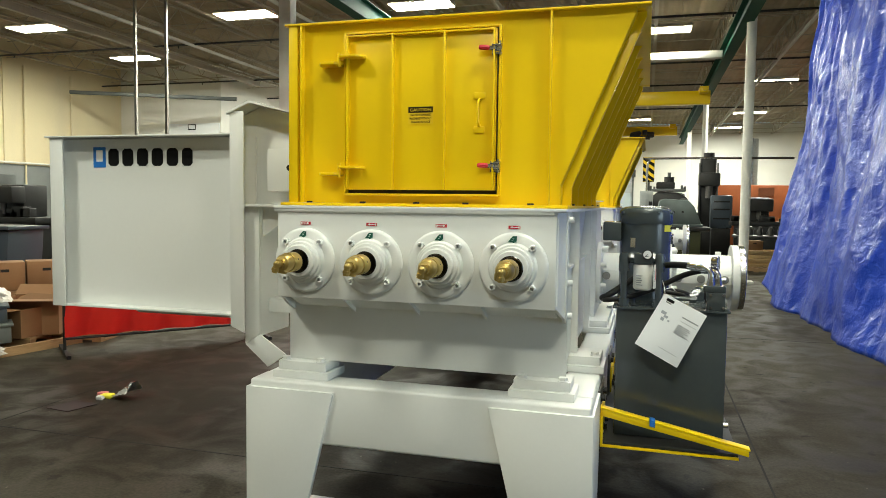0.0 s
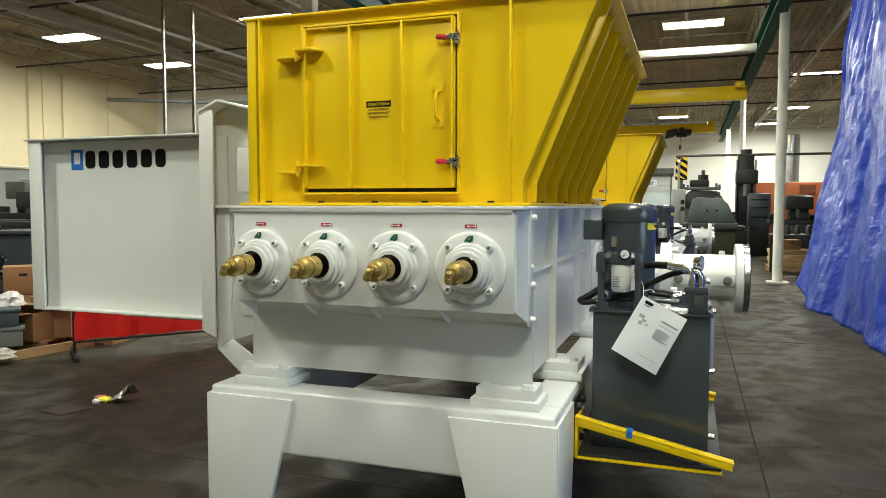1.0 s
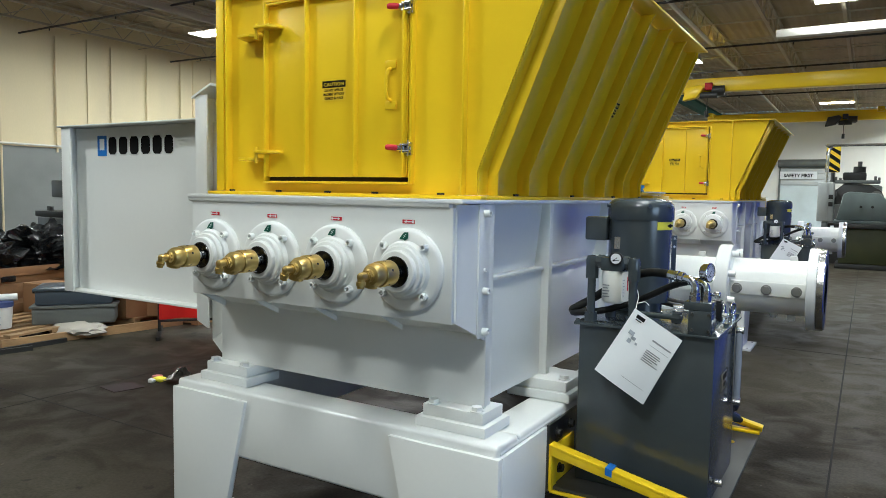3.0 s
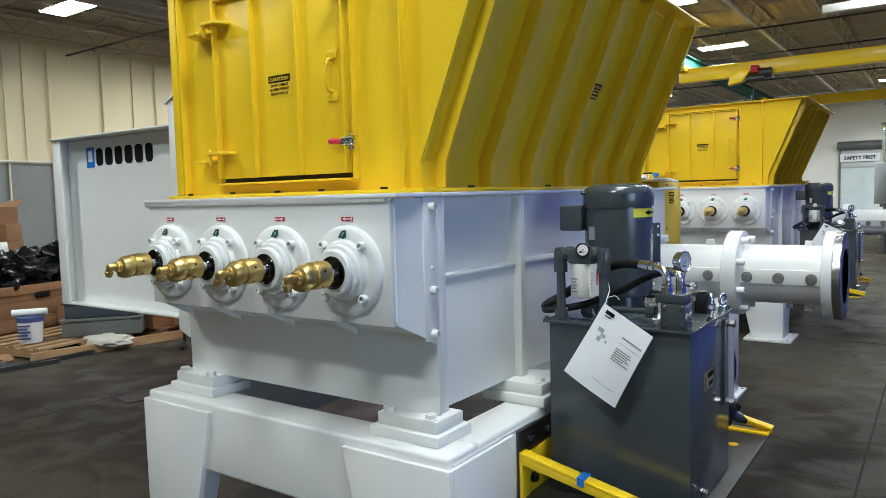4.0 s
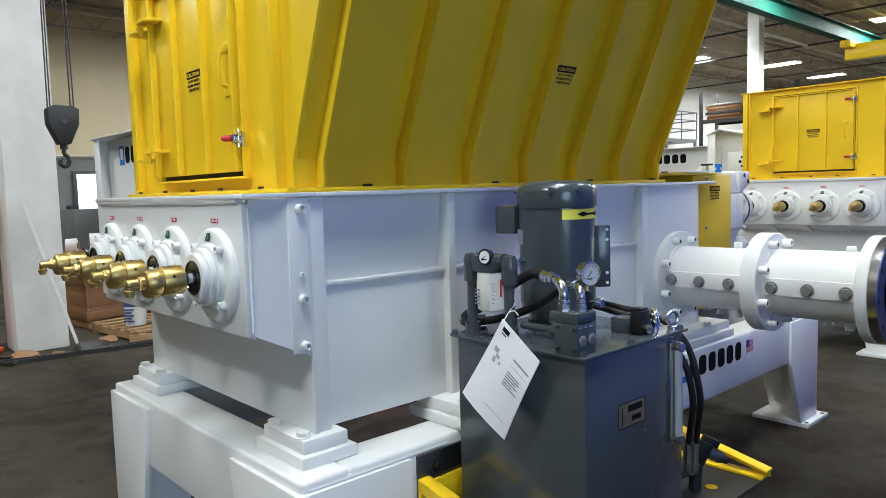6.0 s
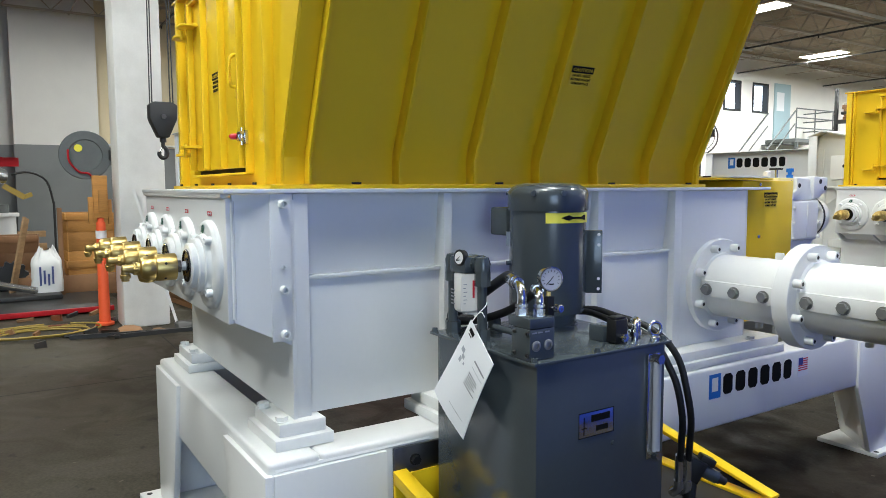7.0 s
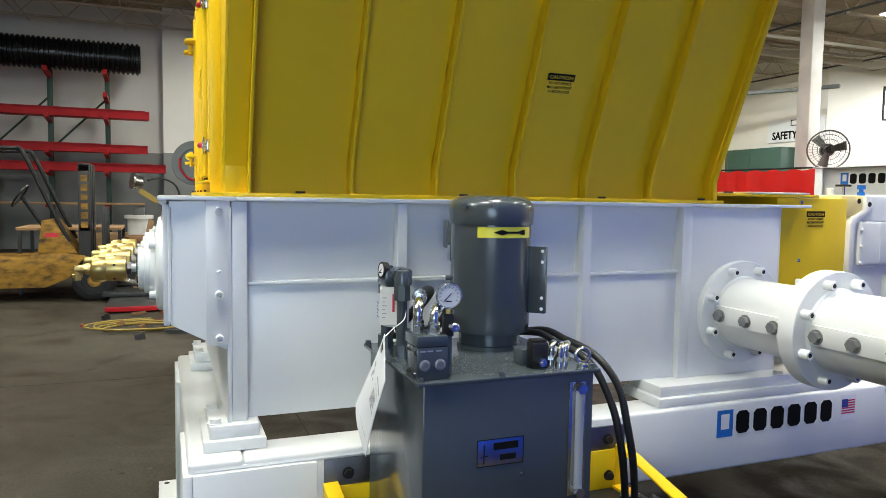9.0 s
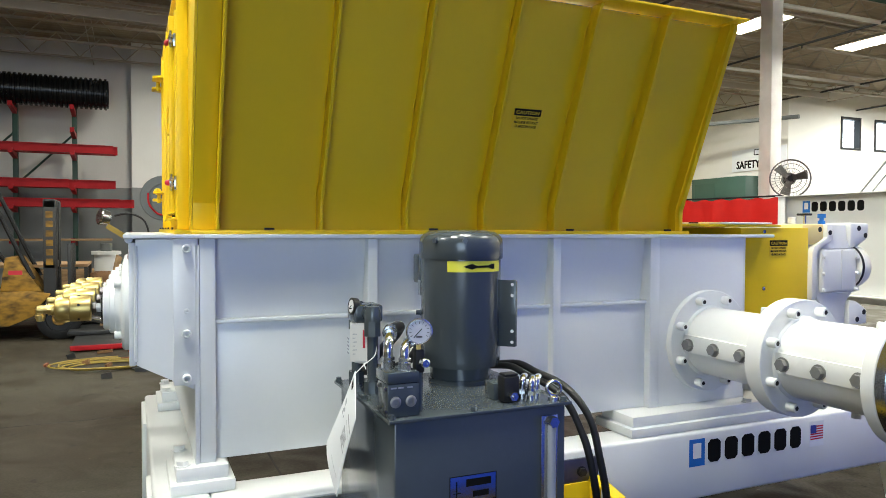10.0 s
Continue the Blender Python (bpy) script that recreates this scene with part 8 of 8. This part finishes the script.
for x in (-11.28, -10.16):
    for y in (0.82, 2.2):
        part("leg", box(B(), x, x + 0.05, y, y + 0.05, 0, 0.979), MILLDARK, t)
part("shelf", box(B(), -11.3, -10.1, 0.8, 2.25, 0.4, 0.43), WOOD, t)
for k in range(5):
    single("lumber", box(B(), -11.25 + 0.2 * k, -11.1 + 0.2 * k, 0.75, 2.35, 0.431 + 0.05 * (k % 2), 0.47 + 0.05 * (k % 2), 0.003), WOOD, "pine board stored on the cart's shelf", "lumber", group="lumber offcuts")


def forklift():
    t = thing("forklift", "worn yellow forklift truck with black overhead guard", "forklift", (-9.6, 0.5, 0))
    xa, xb = -10.35, -9.25
    body = [(-1.3, 0.2), (1.1, 0.2), (1.42, 0.34), (1.5, 0.5), (1.62, 0.64), (1.35, 0.69), (0.9, 0.68), (0.9, 0.63), (-0.1, 0.63), (-0.25, 0.68), (-1.3, 0.9)]
    part("chassis", prism(B(), body, "x", xa + 0.05, xb, 0.02), FORKY, t)
    part("counterweight", prism(B(), [(-1.75, 0.3), (-1.302, 0.22), (-1.302, 0.98), (-1.7, 0.9)], "x", xa, xb + 0.02, 0.05), FORKY, t)
    part("hood", prism(B(), [(-1.3, 0.902), (-0.25, 0.682), (-0.2, 0.95), (-1.25, 1.0)], "x", xa + 0.15, xb - 0.12, 0.03), FORKY, t)
    part("cowl", prism(B(), [(1.0, 0.692), (1.5, 0.682), (1.2, 1.16), (1.06, 1.16)], "x", xa + 0.15, xb - 0.05, 0.01), FORKY, t)
    part("seat", box(B(), xa + 0.35, xb - 0.3, -0.35, 0.2, 0.96, 1.07, 0.04), BLACK, t)
    part("backrest", box(B(), xa + 0.35, xb - 0.3, -0.5, -0.38, 1.02, 1.52, 0.04), BLACK, t)
    for x in (xa + 0.12, xb - 0.1):
        part("guard_post", pipe(B(), [(x, 1.4, 0.85), (x, 1.15, 1.4), (x, 0.85, 2.1), (x, 0.75, 2.17)], 0.032, 8, 4), BLACK, t)
        part("guard_post", pipe(B(), [(x, -1.15, 1.0), (x, -1.1, 1.6), (x, -1.0, 2.15)], 0.032, 8, 4), BLACK, t)
        part("guard_rail", pipe(B(), [(x, 0.78, 2.17), (x, -1.0, 2.16)], 0.03, 8, 1), BLACK, t)
    for k in range(7):
        y = -0.95 + 0.28 * k
        part("guard_bar", box(B(), xa + 0.12, xb - 0.1, y - 0.02, y + 0.02, 2.15, 2.18), BLACK, t)
    for x in (xa + 0.02, xb - 0.02):
        for y, r in ((1.73, 0.29), (-1.1, 0.25)):
            w = part("wheel", lathe(B(), (x - 0.1, y, r), (1, 0, 0), [(0, 0.1), (0, r - 0.03), (0.02, r), (0.18, r), (0.2, r - 0.03), (0.2, r * 0.6), (0.17, r * 0.57), (0.17, 0.1)], 32), BLACK, t)
            part("rim", lathe(B(), (x - 0.06, y, r), (1, 0, 0), [(0, 0), (0, r * 0.57), (0.13, r * 0.57), (0.12, r * 0.35), (0.15, r * 0.3), (0.15, 0)], 24), FORKY, w)
    for x in (xa + 0.12, xa + 0.32, xb - 0.42, xb - 0.22):
        part("mast_rail", box(B(), x, x + 0.1, 1.52, 1.68, 0.08, 1.97, 0.005), MILLDARK, t)
    part("mast_cross", box(B(), xa + 0.12, xb - 0.12, 1.53, 1.67, 1.87, 1.99, 0.005), MILLDARK, t)
    part("mast_cross", box(B(), xa + 0.12, xb - 0.12, 1.53, 1.67, 1.0, 1.1, 0.005), MILLDARK, t)
    part("lift_cylinder", cyl(B(), (-9.8, 1.6, 0.2), (-9.8, 1.6, 1.9), 0.05, n=14), DSTEEL, t)
    for k in range(6):
        part("mast_marking", box(B(), xb - 0.1195, xb - 0.117, 1.555, 1.645, 1.05 + k * 0.135, 1.14 + k * 0.135), FORKY, t, "yellow block painted on the mast")
    for x in (xa + 0.2, xa + 0.4, xb - 0.5, xb - 0.3, xb - 0.1):
        part("backrest_bar", box(B(), x - 0.03, x + 0.03, 1.83, 1.88, 0.5, 1.35, 0.005), MILLDARK, t)
    part("carriage", box(B(), xa + 0.1, xb - 0.02, 1.7, 1.82, 0.35, 0.5, 0.005), MILLDARK, t)
    for x in (xa + 0.25, xb - 0.35):
        part("fork", box(B(), x, x + 0.12, 1.84, 2.75, 0.09, 0.13, 0.005), MILLDARK, t)
        part("fork_shank", box(B(), x, x + 0.12, 1.84, 1.89, 0.131, 0.5, 0.005), MILLDARK, t)
    part("steering_wheel", pipe(B(), [(-9.8 + 0.19 * math.cos(a), 0.72 + 0.1 * math.sin(a), 1.5 + 0.15 * math.sin(a)) for a in [2 * math.pi * k / 20 for k in range(21)]], 0.016, 8, 1), BLACK, t)
    part("steering_column", cyl(B(), (-9.8, 0.74, 1.49), (-9.8, 1.05, 1.0), 0.03, n=10), BLACK, t)
    bm = B()
    box(bm, xb - 0.1195, xb - 0.117, -0.9, -0.35, 0.80, 0.88)
    part("side_marking", bm, BLACK, t, "black block painted on the side")
    box(bm := B(), xb - 0.0495, xb - 0.047, 1.1, 1.27, 0.92, 0.98)
    part("warning_sticker", bm, REDINK, t)
    t.matrix_basis = Matrix.Translation((0, 0.2, 0)) @ t.matrix_basis
    return t


forklift()


def cantilever_rack():
    t = thing("cantilever_rack", "green cantilever rack with red arms along the wall", "rack", (-19.0, 0.0, 0))
    for y in (-3.95, -2.6, -1.22, 0.13, 1.5):
        up = part("upright", box(B(), -19.4, -19.2, y - 0.06, y + 0.06, 0, 4.9, 0.005), GREENSTEEL, t)
        for z in (4.68, 4.1, 3.52, 2.62, 2.12, 1.25):
            bm = prism(B(), [(-19.2, z - 0.14), (-18.35, z - 0.06), (-18.35, z + 0.06), (-18.4, z + 0.06), (-18.4, z), (-19.2, z)], "y", y - 0.05, y + 0.05)
            if z != 4.1 or y == 1.5:
                part("arm", bm, REDSTEEL, up)
        part("foot", box(B(), -19.4, -18.2, y - 0.08, y + 0.08, 0, 0.12), GREENSTEEL, up)
    for k in range(4):
        y = -3.95 + 1.36 * k
        bm = B()
        pipe(bm, [(-19.3, y, 2.7), (-19.3, y + 1.36, 4.1)], 0.03, 6, 1)
        part("brace", bm, GREENSTEEL, t)
    return t


cantilever_rack()
bm = B()
prof, y = [], -5.0
pts = []
while y < 2.35:
    pts += [(y, 0.41), (y + 0.05, 0.41), (y + 0.065, 0.365), (y + 0.1, 0.365)]
    y += 0.115
lathe(bm, (-18.8, 0, 5.12), (0, 1, 0), [(pts[0][0], 0.34)] + pts + [(pts[-1][0], 0.32), (pts[-1][0] - 0.3, 0.3)], 32)
single("culvert_pipe", bm, PLASTIC, "black corrugated culvert pipe lying on the rack", "pipe")
for z, rows in ((3.52, ((-18.95, 2.5), (-18.7, 2.55), (-18.5, 2.45))), (2.62, ((-18.95, 2.3), (-18.7, 2.5), (-18.5, 1.4))), (2.12, ((-18.95, 2.8), (-18.7, 2.95), (-18.48, 2.6)))):
    for x, y1 in rows:
        bm = B()
        box(bm, x - 0.06, x + 0.06, -5, y1, z + 0.001, z + 0.02)
        box(bm, x - 0.06, x + 0.06, -5, y1, z + 0.2, z + 0.22)
        box(bm, x - 0.008, x + 0.008, -5, y1, z + 0.02, z + 0.2)
        single("steel_beam", bm, REDSTEEL, "long red primed steel beam stored on the rack", "steel beam", group="stored beams")
for k in range(7):
    single("board", box(B(), -19.1 + 0.12 * k, -19.0 + 0.12 * k, -5, 2.4 - 0.15 * (k % 3), 1.252, 1.3, 0.003), WOOD, "pine board stored on the rack", "lumber", group="stored boards")
for k in range(8):
    z = 0.0 + 0.14 * (k // 2)
    single("timber", box(B(), -17.9 + 0.3 * (k % 2), -17.65 + 0.3 * (k % 2), 0.3, 3.4 - 0.2 * (k % 3), z, z + 0.135, 0.004), WOOD, "pine timber stacked on the floor", "lumber", group="stacked timber")

# ---------------------------------------------------------------- litter on the open floor
FOIL = material("crumpled_foil", (0.62, 0.62, 0.60), 0.28, metal=0.85, grain=0.05, bump=0.8, bump_scale=60, relief=0.006)
PINK = material("pink_wrapper", (0.55, 0.16, 0.16), 0.4)
t = thing("litter_bag", "torn foil snack wrapper with yellow print on the floor", "litter", (-3.95, 4.62, 0))
bm = B()
N = 14
rows = []
for i in range(N + 1):
    a, b = i / N, []
    for j in range(N + 1):
        c = j / N
        w = 0.045 + 0.05 * a
        b.append(bm.verts.new((-3.97 + 0.17 * a + 0.02 * noise.noise((a * 5, c * 5, 1)), 4.60 + (c - 0.5) * 2 * w + 0.02 * noise.noise((a * 6, c * 4, 2)), 0.012 + 0.075 * a * math.sin(math.pi * c) + 0.05 * a + 0.025 * abs(noise.noise((a * 7, c * 7, 3))))))
    rows.append(b)
for a, b in zip(rows, rows[1:]):
    for j in range(N):
        bm.faces.new((a[j], a[j + 1], b[j + 1], b[j]))
part("foil", bm, FOIL, t, "silver foil lining")
for k, (x, y, sx, sy, mat) in enumerate(((-4.03, 4.57, 0.05, 0.035, YELLOW2), (-4.1, 4.6, 0.04, 0.03, PINK), (-4.04, 4.5, 0.03, 0.02, WHITEPL))):
    bm = box(B(), x - sx, x + sx, y - sy, y + sy, 0.0, 0.03, 0.01)
    for v in bm.verts:
        v.co.z = max(0.0, v.co.z + 0.012 * noise.noise(v.co * 30))
    part("wrapper", bm, mat, t)
bm = B()
poly(bm, Matrix.Translation((-4.12, 4.28, 0.0)), [(-0.13, -0.1), (0.1, -0.13), (0.16, 0.1), (-0.06, 0.13)], 0.006)
single("floor_mat", bm, material("maroon_rubber", (0.018, 0.007, 0.008), 0.8), "small dark maroon mat on the floor", "mat")
